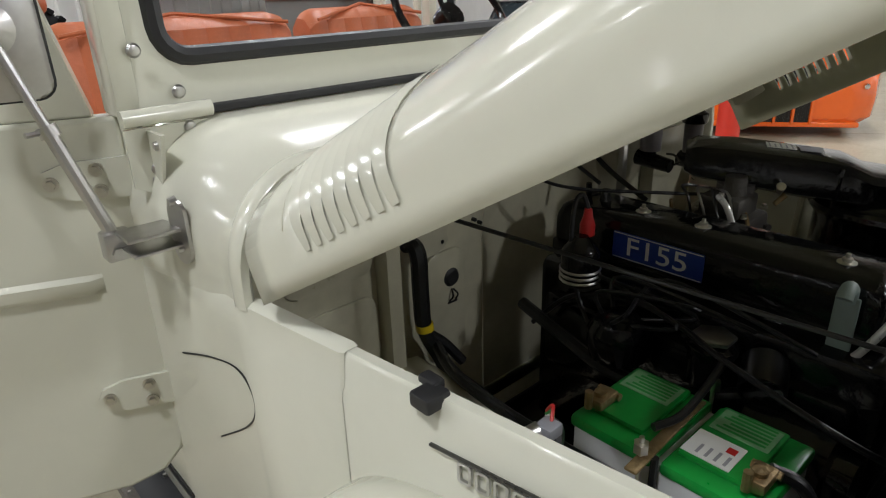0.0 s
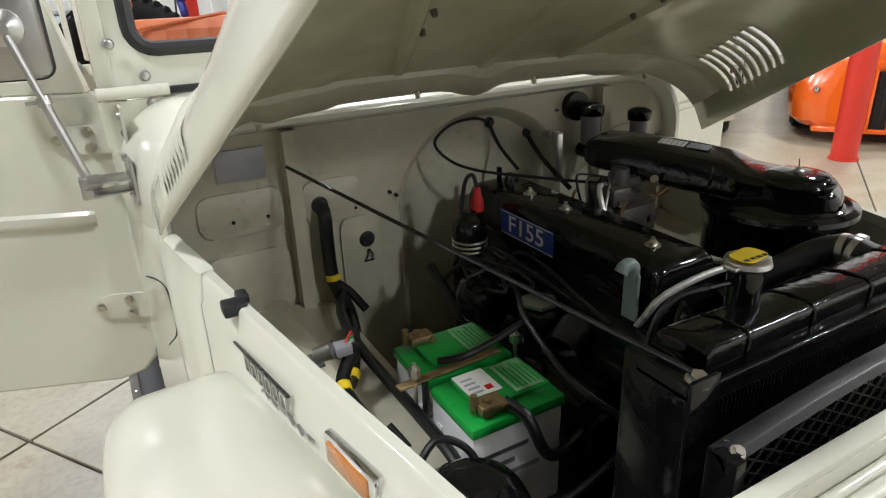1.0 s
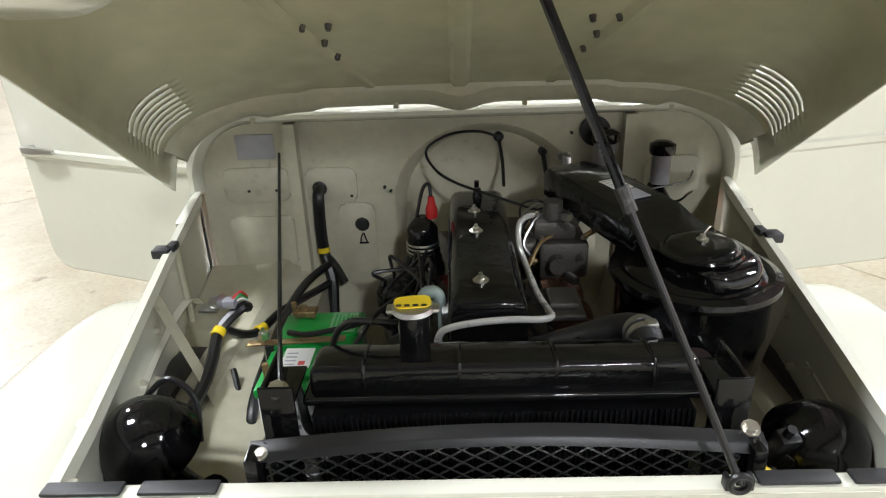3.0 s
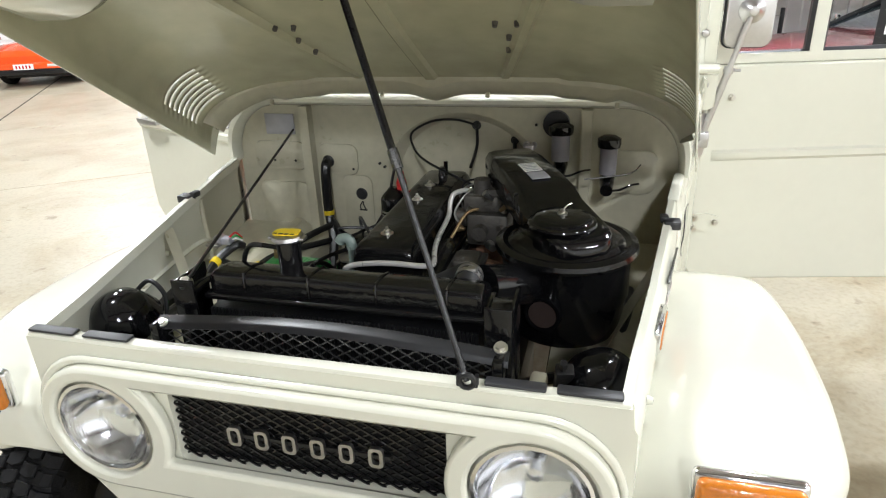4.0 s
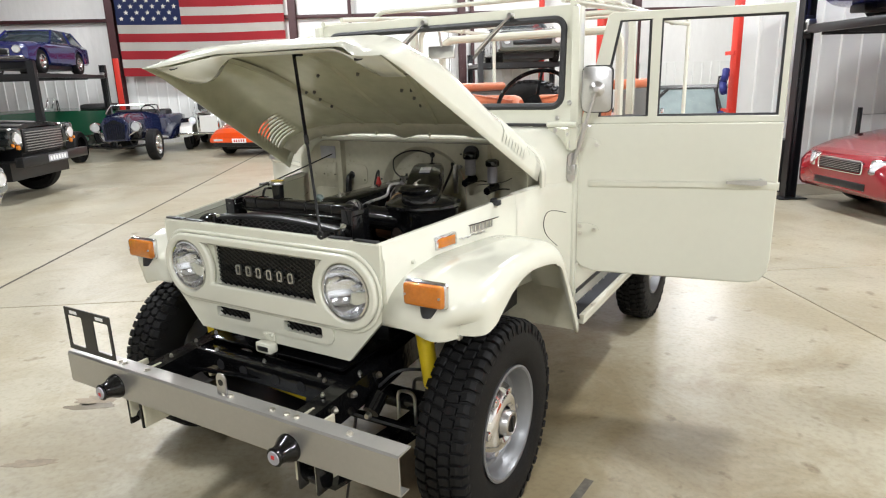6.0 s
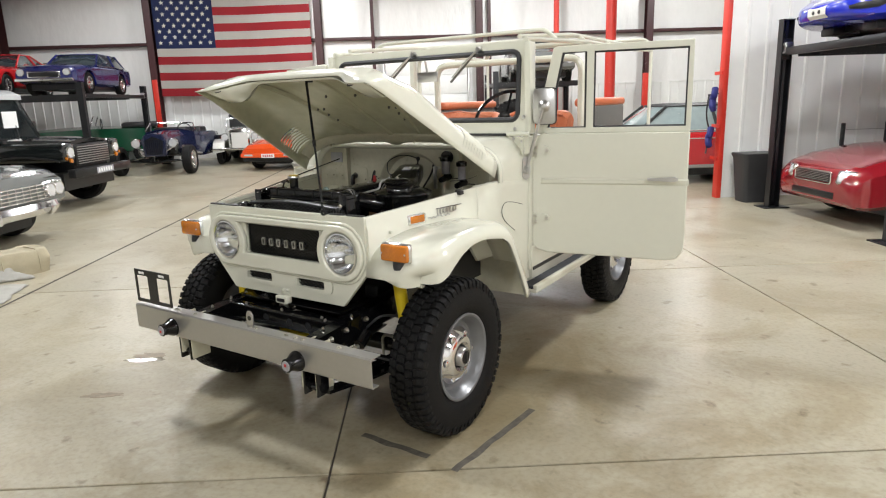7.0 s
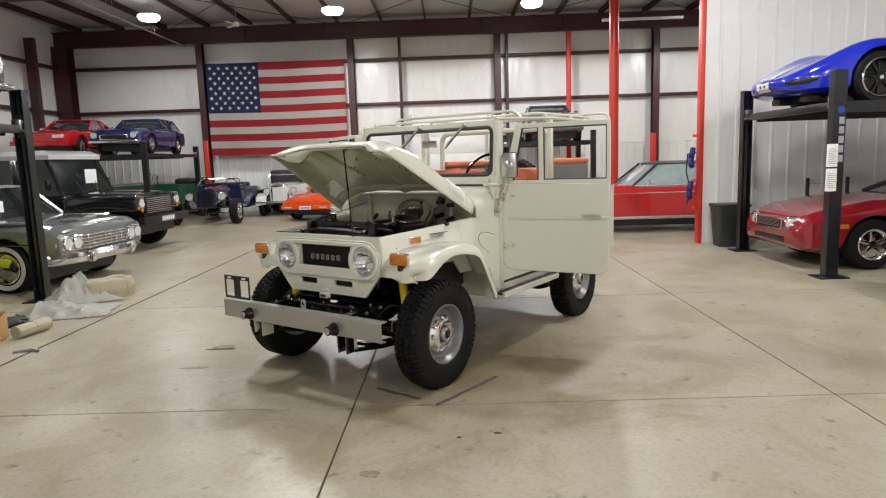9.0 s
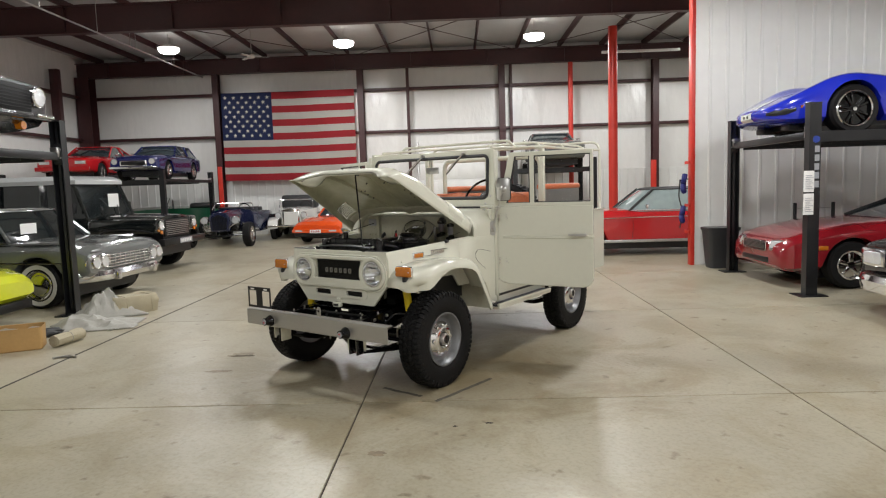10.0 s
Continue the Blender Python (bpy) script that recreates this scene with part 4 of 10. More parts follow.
def suv_hood():
    hood = new("hood")
    hood.parent = SUV
    hood.matrix_basis = pose(0, 0, 0)
    fs = [-0.005, 0.04, 0.09, 0.125] + [0.125 + 0.0115 * k for k in range(1, 17)] + [0.36, 0.45, 0.54, 0.63, 0.70, 0.76, 0.81, 0.85, 0.88]
    nu = 56
    us = [-1 + 2 * k / nu for k in range(nu + 1)]
    bm = B()
    rows = []
    for f in fs:
        rows.append([hood_at(*(lambda q: (q[0], max(f, 0.022 * (1 - smooth01((abs(u) - 0.45) / 0.25)) - 0.005), q[1]))(hood_section(f, u))) for u in us])
    # nose: the lip turns down, its corners reach forward
    for dn, df in ((0.025, 0.016), (0.055, 0.022)):
        row = []
        for u in us:
            x, n = hood_section(0.88, u)
            ear = smooth01((abs(x) - 0.27) / 0.22)
            low = 0.085 * (1 - ear) - 0.012 * ear
            k = dn / 0.055
            nn = lerp(n, min(n, lerp(0.078, low, 1)), k)
            row.append(hood_at(x * (1 - 0.02 * k * ear), 0.88 + df + ear * 0.085 * k, nn))
        rows.append(row)
    grid = rings(bm, rows, closed=False)
    kill = []
    slots = set(range(3, 19, 2))
    bm.faces.ensure_lookup_table()
    for i in range(len(rows) - 1):
        if i in slots:
            for j in range(nu):
                um = abs(us[j] + us[j + 1]) / 2
                x, n = hood_section(fs[i], um)
                if 0.050 < n < 0.152 and um > 0.5 and x > 0.46:
                    kill.append(bm.faces[i * nu + j])
    bmesh.ops.delete(bm, geom=kill, context="FACES")
    sk = part("skin", bm, CREAM, hood)
    mod = sk.modifiers.new("thick", "SOLIDIFY")
    mod.thickness, mod.offset = 0.004, -1
    # inner faces take the cream that has the shade painted in
    sk.data.materials.append(HOOD_SHADED)
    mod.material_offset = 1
    # raised louvre over each slot
    for s in (-1, 1):
        for i in sorted(slots):
            f0 = fs[i]
            bm = B()
            lo, mid, hi = [], [], []
            ulist = [s * k / 400 for k in range(200, 400) if 0.036 < hood_section(f0, k / 400)[1] < 0.166 and hood_section(f0, k / 400)[0] > 0.44]
            ulist = [ulist[round(q * (len(ulist) - 1) / 13)] for q in range(14)]
            for k, u in enumerate(ulist):
                x, n = hood_section(f0, u)
                x2, n2 = hood_section(f0, u + 0.001)
                nv = Vector((n - n2, 0, x2 - x)).normalized()
                nv = Vector((nv[0], 0, nv[2])) * (1 if nv[2] >= 0 else -1)
                if abs(x) > 0.55 and nv[0] * s < 0:
                    nv = -nv
                lift = 0.0095 * math.sin(math.pi * k / (len(ulist) - 1)) ** 0.7 if 0 < k < len(ulist) - 1 else 0.0
                off = Vector((nv[0], 0, nv[2]))
                lo.append(hood_at(x + off.x * 0.001, f0 + 0.0165, n + off.z * 0.001))
                mid.append(hood_at(x + off.x * lift * 0.75, f0 + 0.007, n + off.z * lift * 0.75))
                hi.append(hood_at(x + off.x * lift, f0 + 0.001, n + off.z * lift))
            rings(bm, [lo, mid, hi], closed=False)
            part("louvre", bm, CREAM, hood)
    # channel along the rear arch
    bm = B()
    rows = []
    for f, d in ((0.026, 0.004), (0.024, 0.030), (0.042, 0.036), (0.066, 0.034), (0.090, 0.018), (0.095, 0.004)):
        row = []
        for u in us[3:-3]:
            x, n = hood_section(0.05, u)
            sc = 1 - d / 0.6
            dip = 0.020 * math.exp(-(x / 0.05) ** 2) * (1 if d > 0.01 else 0)
            row.append(hood_at(x * sc, f, n - d * (0.9 if abs(x) < 0.5 else 0.35) - dip))
        rows.append(row)
    rings(bm, rows, closed=False)
    part("rear_channel", bm, CREAM_SHADED_DIRTY, hood)
    for u in (-0.60, -0.2, 0.2, 0.60):
        x, n = hood_section(0.05, u)
        bm = B()
        cyl(bm, hood_at(x * 0.95, 0.05, n - 0.03), hood_at(x * 0.95, 0.05, n - 0.044), 0.006, seg=8)
        part("channel_bolt", bm, CREAM_SHADED_DIRTY, hood)
    # folded return along the nose, deepest at the corners
    bm = B()
    rows = []
    for u in us[5:-5]:
        x, n = hood_section(0.87, u)
        ear = smooth01((abs(x) - 0.24) / 0.22)
        f1 = 0.895 + 0.062 * ear
        low = lerp(0.080, 0.004, ear)
        rows.append([hood_at(x * 0.985, f1, low), hood_at(x * 0.96, lerp(0.86, 0.80, ear), low + 0.012 + 0.010 * ear), hood_at(x * 0.95, lerp(0.845, 0.775, ear), min(n - 0.006, low + 0.045))])
    rings(bm, rows, closed=False)
    nf = part("nose_flange", bm, CREAM, hood)
    mod = nf.modifiers.new("thick", "SOLIDIFY")
    mod.thickness, mod.offset = 0.002, 0
    # stiffening ribs below
    for s in (-1, 1):
        bm = B()
        a, b = (s * 0.40, 0.84, 0.112), (s * 0.20, 0.10, 0.168)
        rows = []
        for k in range(7):
            t = k / 6
            x, f = lerp(a[0], b[0], t), lerp(a[1], b[1], t)
            n = hood_section(f, 0)[1] - 0.008 - (0.02 * (1 - t))
            rows.append([hood_at(x - 0.022, f, n + 0.012), hood_at(x - 0.008, f, n - 0.003), hood_at(x + 0.008, f, n - 0.003), hood_at(x + 0.022, f, n + 0.012)])
        rings(bm, rows, closed=False)
        part("rib", bm, HOOD_SHADED, hood)
    bm = B()
    rows = []
    for k in range(9):
        f = 0.08 + 0.72 * k / 8
        n = hood_section(f, 0)[1] + 0.004
        rows.append([hood_at(-0.03, f, n), hood_at(-0.012, f, n - 0.016), hood_at(0.012, f, n - 0.016), hood_at(0.03, f, n)])
    rings(bm, rows, closed=False)
    part("centre_rib", bm, HOOD_SHADED, hood)
    for s in (-1, 1):
        for x, f in ((0.27, 0.43), (0.225, 0.43), (0.245, 0.365), (0.235, 0.295), (0.10, 0.56)):
            bm = B()
            n = hood_section(f, 0)[1]
            cyl(bm, hood_at(s * x, f, n + 0.002), hood_at(s * x, f, n - 0.016), 0.008, 0.005, 8)
            part("stud", bm, ALU, hood)
        bm = B()
        lathe(bm, [(0.018, 0.0), (0.018, -0.003), (0.011, -0.004), (0.0, -0.003)], Matrix.Translation(hood_at(s * 0.43, 0.94, 0.012)) @ pose(0, 0, 0, 25, 0, 0), 14)
        part("bump_stop", bm, SEAL, hood)
    # prop bracket and prop rod
    bm = B()
    p = hood_at(0.050, 0.835, 0.112)
    box(bm, p.x - 0.012, p.x + 0.018, p.y - 0.012, p.y + 0.012, p.z - 0.012, p.z + 0.025, 0.003)
    part("prop_bracket", bm, BLACK_SATIN, hood)
    rod = new("hood_prop")
    rod.parent = SUV
    lo, hi = Vector((0.280, -0.300, 1.060)), Vector((0.040, -0.098, 1.640))
    bm = B()
    tube(bm, [lo, lerp(lo, hi, 0.52)], 0.0046, 10)
    part("lower_tube", bm, BLACK_SATIN, rod, "black lower rod of the hood prop")
    bm = B()
    tube(bm, [lerp(lo, hi, 0.50), hi], 0.0062, 10)
    part("upper_tube", bm, BLACK, rod, "black upper tube of the hood prop")
    bm = B()
    tube(bm, [lerp(lo, hi, 0.49), lerp(lo, hi, 0.535)], 0.0082, 10)
    part("collar", bm, DARKSTEEL, rod)
    bm = B()
    tube(bm, [lo + Vector((0.011 * math.cos(a), 0, 0.011 * math.sin(a))) for a in [2 * math.pi * k / 14 for k in range(14)]], 0.0045, 8, closed=True)
    part("foot", bm, BLACK_SATIN, rod)


suv_hood()


# ---- fenders, tub, doors ----
FEND = [  # y, height of the top, inner half width
    (-0.306, 0.785, 0.512), (-0.302, 0.826, 0.514), (-0.282, 0.866, 0.516), (-0.243, 0.900, 0.52), (-0.175, 0.930, 0.53), (-0.07, 0.951, 0.54), (0.02, 0.957, 0.55),
    (0.15, 0.957, 0.575), (0.31, 0.952, 0.60), (0.41, 0.932, 0.615), (0.475, 0.890, 0.625), (0.525, 0.825, 0.635), (0.61, 0.690, 0.65), (0.70, 0.530, 0.68)]
LIP = [(-0.306, 0.760), (-0.25, 0.762), (-0.20, 0.778), (-0.13, 0.822), (-0.05, 0.866), (0.04, 0.894), (0.20, 0.903), (0.38, 0.890), (0.50, 0.742), (0.66, 0.530), (0.71, 0.47)]


def eased(rows, n=4):
    """Points on a smooth curve through the rows."""
    out = []
    for i in range(len(rows) - 1):
        p = [Vector(rows[min(max(i + d, 0), len(rows) - 1)]) for d in (-1, 0, 1, 2)]
        for k in range(n):
            u = k / n
            out.append(tuple(0.5 * (2 * p[1] + (p[2] - p[0]) * u + (2 * p[0] - 5 * p[1] + 4 * p[2] - p[3]) * u * u + (3 * p[1] - p[0] - 3 * p[2] + p[3]) * u ** 3)))
    return out + [rows[-1]]


FEND = eased(FEND)


def suv_fenders():
    for s in (-1, 1):
        fn = new("front_fender")
        fn.parent = SUV
        bm = B()
        rows = []
        for i, (y, z, xi) in enumerate(FEND):
            xo = 0.850 - 0.120 * (1 - math.sqrt(max(0.0, 1 - min(1.0, max(0.0, (-0.165 - y) / 0.142)) ** 2)))
            t = Vector((0, FEND[min(i + 1, len(FEND) - 1)][0] - FEND[max(i - 1, 0)][0], FEND[min(i + 1, len(FEND) - 1)][1] - FEND[max(i - 1, 0)][1])).normalized()
            nrm = Vector((0, -t.z, t.y))     # outwards from the wheel
            r = lerp(0.055, 0.078, smooth01((-0.02 - y) / 0.25)) + 0.026 * smooth01((y - 0.10) / 0.30)
            row = [Vector((s * xi, y, z + 0.004)), Vector((s * lerp(xi, xo - r, 0.5), y, z + 0.004))]
            for k in range(9):
                a = radians(90 * k / 8)
                row.append(Vector((s * (xo - r + r * math.sin(a)), y, z)) + nrm * (-r + r * math.cos(a)))
            last = row[-1]
            lz = keyed(LIP, last.y)[0]
            if y < 0.38:
                row.append(Vector((s * (xo - 0.001), last.y, min(last.z - 0.004, lz))))
                row.append(Vector((s * (xo - 0.014), last.y + 0.002, min(last.z - 0.006, lz) + 0.001)))
            else:
                row.append(Vector((s * (xo - 0.001), y, z)) - nrm * (r + 0.010))
                row.append(Vector((s * (xo - 0.014), y, z)) - nrm * (r + 0.012))
            rows.append(row)
        # front lip turns under
        first = rows[0]
        rows.insert(0, [Vector((p.x, p.y + 0.008, min(p.z, 0.775) - 0.016 + 0.050 * (1 - smooth01((abs(p.x) - 0.50) / 0.22)))) for p in first])
        rows.insert(0, [Vector((p.x, p.y + 0.026, min(p.z, 0.775) - 0.017 + 0.050 * (1 - smooth01((abs(p.x) - 0.50) / 0.22)))) for p in first])
        rings(bm, rows, closed=False)
        sk = part("fender_skin", bm, CREAM, fn)
        mod = sk.modifiers.new("thick", "SOLIDIFY")
        mod.thickness, mod.offset = 0.006, -1
        # rear inner splash plate
        bm = B()
        prism(bm, [(0.53, 0.50), (0.843, 0.500), (0.843, 0.60), (0.80, 0.72), (0.56, 0.86)] if s > 0 else [(-0.56, 0.86), (-0.80, 0.72), (-0.843, 0.60), (-0.843, 0.500), (-0.53, 0.50)], facing(0, 0.62, 0), 0.008)
        part("splash_plate", bm, CREAM_SHADED_DIRTY, fn)
        bm = B()
        rings(bm, [[(s * 0.55, y, z - 0.03), (s * 0.60, y, z - 0.03), (s * 0.60, y, 0.60), (s * 0.55, y, 0.60)] for y, z in ((0.04, 0.93), (0.2, 0.93), (0.38, 0.90), (0.55, 0.75))])
        part("wheel_housing", bm, BLACK_SATIN, fn)
        # turn signal on the fender's front
        sg = new("turn_signal")
        sg.parent = SUV
        sg.matrix_basis = pose(s * 0.675, -0.290, 0.914)
        bm = B()
        box(bm, -0.076, 0.076, -0.012, 0.010, -0.042, 0.042, 0.0105, seg=3)
        lathe(bm, [(0.036, 0.010), (0.030, 0.026), (0.014, 0.040), (0, 0.044)], Matrix.Translation((0, 0, 0.0)) @ pose(0, 0, 0, -90, 0, 0), 16)
        part("housing", bm, CHROME, sg, "chrome turn signal housing")
        bm = B()
        box(bm, -0.071, 0.071, -0.030, -0.004, -0.037, 0.037, 0.0125, seg=3)
        part("lens", bm, AMBER, sg, "amber turn signal lens")
        bm = B()
        rings(bm, [[(rx * math.cos(a), 0.012 + ry * math.sin(a), z) for a in [2 * math.pi * k / 16 for k in range(16)]] for z, rx, ry in ((-0.075, 0.022, 0.030), (-0.062, 0.030, 0.026), (-0.030, 0.034, 0.014))])
        part("base", bm, SEAL, sg)
        for x in (-0.060, 0.060):
            bm = B()
            cyl(bm, (x, -0.029, 0), (x, -0.033, 0), 0.004, seg=8)
            part("screw", bm, STEEL, sg)
        # side marker and script
        mk = new("side_marker")
        mk.parent = SUV
        mk.matrix_basis = pose(bay_x(s, 0.012, 0.013), 0.012, 0.998, 0, 0, s * -9.5)
        bm = B()
        box(bm, -0.010, 0.010, -0.058, 0.058, -0.024, 0.024, 0.006, m=pose(s * -0.006, 0, 0))
        part("housing", bm, CHROME, mk, "chrome side marker housing")
        bm = B()
        box(bm, -0.002 if s > 0 else -0.0065, 0.0065 if s > 0 else 0.002, -0.046, 0.046, -0.017, 0.017, 0.003)
        part("lens", bm, AMBER, mk, "amber side marker lens")
        em = new("emblem")
        em.parent = SUV
        em.matrix_basis = pose(bay_x(s, 0.24, 0.014), 0.24, 1.002, 0, 0, s * -9.2)
        side = Matrix(((0, 0, 1, -0.003), (1, 0, 0, 0), (0, 1, 0, 0), (0, 0, 0, 1)))
        for k in range(6):
            y = -0.075 + k * 0.024
            bm = B()
            plate_with_holes(bm, rounded(y - 0.0095, y + 0.0095, -0.006, 0.022, 0.004, 3), [rounded(y - 0.0060, y + 0.0060, -0.0025, 0.0185, 0.003, 3)], side, 0.004)
            part("emblem_bar", bm, STEEL, em)
        bm = B()
        box(bm, -0.0025, 0.0025, -0.092, 0.095, 0.022, 0.0255, 0.001)
        part("emblem_rail", bm, DARKSTEEL, em)
        bm = B()
        hose(bm, [(0, -0.150 + 0.013 * k, -0.018 + 0.007 * (k % 2) + (0.006 if k in (0, 6) else 0)) for k in range(13)], 0.0028, 6)
        part("emblem_script", bm, STEEL, em)
        bm = B()
        lathe(bm, [(0, 0.012), (0.006, 0.010), (0.008, 0.0)], pose(bay_x(s, -0.16, 0.010), -0.16, 0.965, 0, s * 90, 0), 10)
        part("side_stud", bm, CREAM, SUV)


suv_fenders()


SEATGREY = material("grey_seat_vinyl", (0.13, 0.125, 0.115), 0.5, vary=0.15, fine=120, coarse=5, bump=0.1)


def suv_tub():
    zt = 1.325
    for s in (-1, 1):
        # rocker and rear quarter
        bm = B()
        box(bm, s * 0.708 - 0.018, s * 0.708 + 0.018, 0.94, 1.84, 0.478, 0.690, 0.006)
        part("rocker", bm, CREAM, SUV)
        bm = B()
        box(bm, s * 0.605 - 0.083, s * 0.605 + 0.083, 0.975, 1.83, 0.672, 0.684, 0.003)
        part("door_sill", bm, CREAM, SUV)
        bm = B()
        poly = [(1.82, 0.50), (1.88, 0.50), (1.93, 0.72), (2.05, 0.86), (2.20, 0.91), (2.38, 0.91), (2.53, 0.86), (2.64, 0.72), (2.70, 0.55), (3.20, 0.55), (3.20, 1.205), (2.02, 1.205), (1.93, zt), (1.82, zt)]
        mm = pose(s * 0.785 - 0.012, 0, 0) @ Matrix(((0, 0, 1, 0), (1, 0, 0, 0), (0, 1, 0, 0), (0, 0, 0, 1)))
        prism(bm, poly, mm, 0.024, 0.0)
        part("rear_quarter", bm, CREAM, SUV)
        bm = B()
        box(bm, s * 0.772 - 0.035, s * 0.772 + 0.035, 2.02, 3.21, 1.205, 1.225, 0.006)
        part("rail_cap", bm, CREAM, SUV)
        # wheel tub inside
        bm = B()
        box(bm, s * 0.60 - 0.13, s * 0.60 + 0.13, 1.88, 2.72, 0.60, 0.96, 0.03)
        part("wheel_tub", bm, CREAM, SUV)
        # flare lip
        bm = B()
        hose(bm, [(s * 0.80, 1.90, 0.60), (s * 0.81, 1.96, 0.74), (s * 0.82, 2.07, 0.86), (s * 0.825, 2.29, 0.91), (s * 0.82, 2.51, 0.86), (s * 0.81, 2.62, 0.74), (s * 0.80, 2.70, 0.57)], 0.014, 8)
        part("arch_lip", bm, CREAM, SUV)
        # door pillar, lower A post
        bm = B()
        box(bm, s * 0.70 - 0.02, s * 0.70 + 0.02, 0.92, 0.972, 0.55, zt, 0.006)
        part("hinge_post", bm, CREAM, SUV)
        # rear running step
        st = new("running_board")
        st.parent = SUV
        bm = B()
        box(bm, s * 0.762 - 0.040, s * 0.762 + 0.040, 0.80, 1.78, 0.476, 0.494, 0.003)
        part("tread", bm, TREADMAT, st, "ribbed black rubber tread")
        bm = B()
        box(bm, s * 0.808 - 0.012, s * 0.808 + 0.012, 0.80, 1.78, 0.474, 0.500, 0.002)
        box(bm, s * 0.763 - 0.055, s * 0.763 + 0.055, 0.80, 1.78, 0.455, 0.476, 0.003)
        part("frame", bm, ALU if s < 0 else CREAM, st)
        for k in range(9):
            y = 0.84 + k * 0.11
            for x in (0.732, 0.808):
                bm = B()
                cyl(bm, (s * x, y, 0.493), (s * x, y, 0.5025), 0.004, seg=6)
                part("rivet", bm, STEEL, st)
    bm = B()
    box(bm, -0.73, 0.73, 0.95, 3.02, 0.545, 0.565)
    part("floor_pan", bm, BLACK_SATIN, SUV)
    bm = B()
    box(bm, -0.775, 0.775, 3.18, 3.21, 0.55, 1.21, 0.006)
    part("tailgate", bm, CREAM, SUV)
    bm = B()
    box(bm, -0.69, 0.69, 0.97, 1.10, 1.12, 1.315, 0.02)
    part("dashboard", bm, CREAM, SUV)
    bm = B()
    box(bm, -0.2, 0.2, 0.95, 2.0, 0.565, 0.70, 0.05)
    part("tunnel", bm, CREAM_SHADED_DIRTY, SUV)
    # steering wheel
    sw = new("steering_wheel")
    sw.parent = SUV
    c = Vector((0.345, 1.33, 1.425))
    m = Matrix.Translation(c) @ pose(0, 0, 0, 52, 0, 0)
    bm = B()
    tube(bm, [m @ Vector((0.195 * math.cos(a), 0.195 * math.sin(a), 0)) for a in [2 * math.pi * k / 40 for k in range(40)]], 0.011, 8, closed=True)
    part("ring", bm, BLACK, sw)
    bm = B()
    for a in (90, 210, 330):
        tube(bm, [m @ Vector((0, 0, -0.03)), m @ Vector((0.19 * math.cos(radians(a)), 0.19 * math.sin(radians(a)), 0))], 0.008, 6)
    cyl(bm, m @ Vector((0, 0, -0.05)), m @ Vector((0, 0, 0.0)), 0.04, seg=16)
    tube(bm, [m @ Vector((0, 0, -0.05)), m @ Vector((0, 0.0, -0.42))], 0.02, 8)
    part("spokes", bm, BLACK, sw)
    # seats
    def seat(name, x0, x1, y, z, back_h, depth, label):
        st = new(name)
        st.parent = SUV
        bm = B()
        box(bm, x0, x1, y - depth, y, z - 0.13, z, 0.04, seg=3)
        part("cushion", bm, VINYL, st)
        bm = B()
        w = x1 - x0
        n = max(4, int(w / 0.065))
        rows = []
        for k in range(n * 4 + 1):
            x = x0 + w * k / (n * 4)
            groove = 0.007 * abs(math.sin(math.pi * k / 4)) ** 0.5
            e = min(1, min(k, n * 4 - k) / 3) ** 0.5
            zz = z + back_h * (0.94 + 0.06 * e)
            rows.append([(x, y - 0.01 - groove, z - 0.02), (x, y + 0.055 - groove, zz - 0.03), (x, y + 0.085, zz), (x, y + 0.13, zz + 0.004), (x, y + 0.165 + groove, zz - 0.03), (x, y + 0.12, z - 0.02)])
        rings(bm, rows)
        part("backrest", bm, VINYL, st, "pleated orange vinyl backrest")
        bm = B()
        tube(bm, [(x0 + 0.02, y + 0.03, z + back_h * 0.92 + 0.01), ((x0 + x1) / 2, y + 0.105, z + back_h + 0.012), (x1 - 0.02, y + 0.03, z + back_h * 0.92 + 0.01)], 0.006, 6)
        part("piping", bm, VINYL, st)
    seat("driver_seat", 0.13, 0.60, 1.72, 0.98, 0.46, 0.45, "")
    seat("passenger_seat", -0.62, 0.06, 1.72, 0.98, 0.46, 0.45, "")
    for s in (-1, 1):      # side benches in the rear
        st = new("rear_bench")
        st.parent = SUV
        bm = B()
        box(bm, s * 0.56 - 0.15, s * 0.56 + 0.15, 1.98, 2.9, 0.96, 1.05, 0.03, seg=3)
        part("cushion", bm, VINYL, st)
        bm = B()
        box(bm, s * 0.60 - 0.035, s * 0.60 + 0.035, 2.05, 2.9, 1.10, 1.47, 0.02, seg=3)
        part("backrest", bm, SEATGREY, st, "grey vinyl seat back")
        bm = B()
        box(bm, s * 0.59 - 0.05, s * 0.59 + 0.05, 2.03, 2.92, 1.46, 1.52, 0.025, seg=3)
        part("top_roll", bm, VINYL, st)
    # roll bar and soft-top bows
    rb = new("top_frame")
    rb.parent = SUV
    def bow(name, y, h, w=0.70, r=0.016, foot=1.34):
        bm = B()
        tube(bm, [(-w, y, foot), (-w, y, h), (w, y, h), (w, y, foot)], r, 10, bend=0.10)
        part(name, bm, CREAM, rb)
    bow("bow", 1.90, 1.885, 0.69)
    bow("bow", 3.16, 1.975, 0.765, 0.014, foot=1.22)
    bow("roll_bar", 2.02, 1.80, 0.60, 0.025, 0.97)
    for s in (-1, 1):
        bm = B()
        tube(bm, [(s * 0.69, 0.93, 1.845), (s * 0.69, 1.90, 1.885), (s * 0.70, 2.95, 1.885), (s * 0.765, 3.16, 1.885)], 0.014, 10)
        part("side_rail", bm, CREAM, rb)
        bm = B()
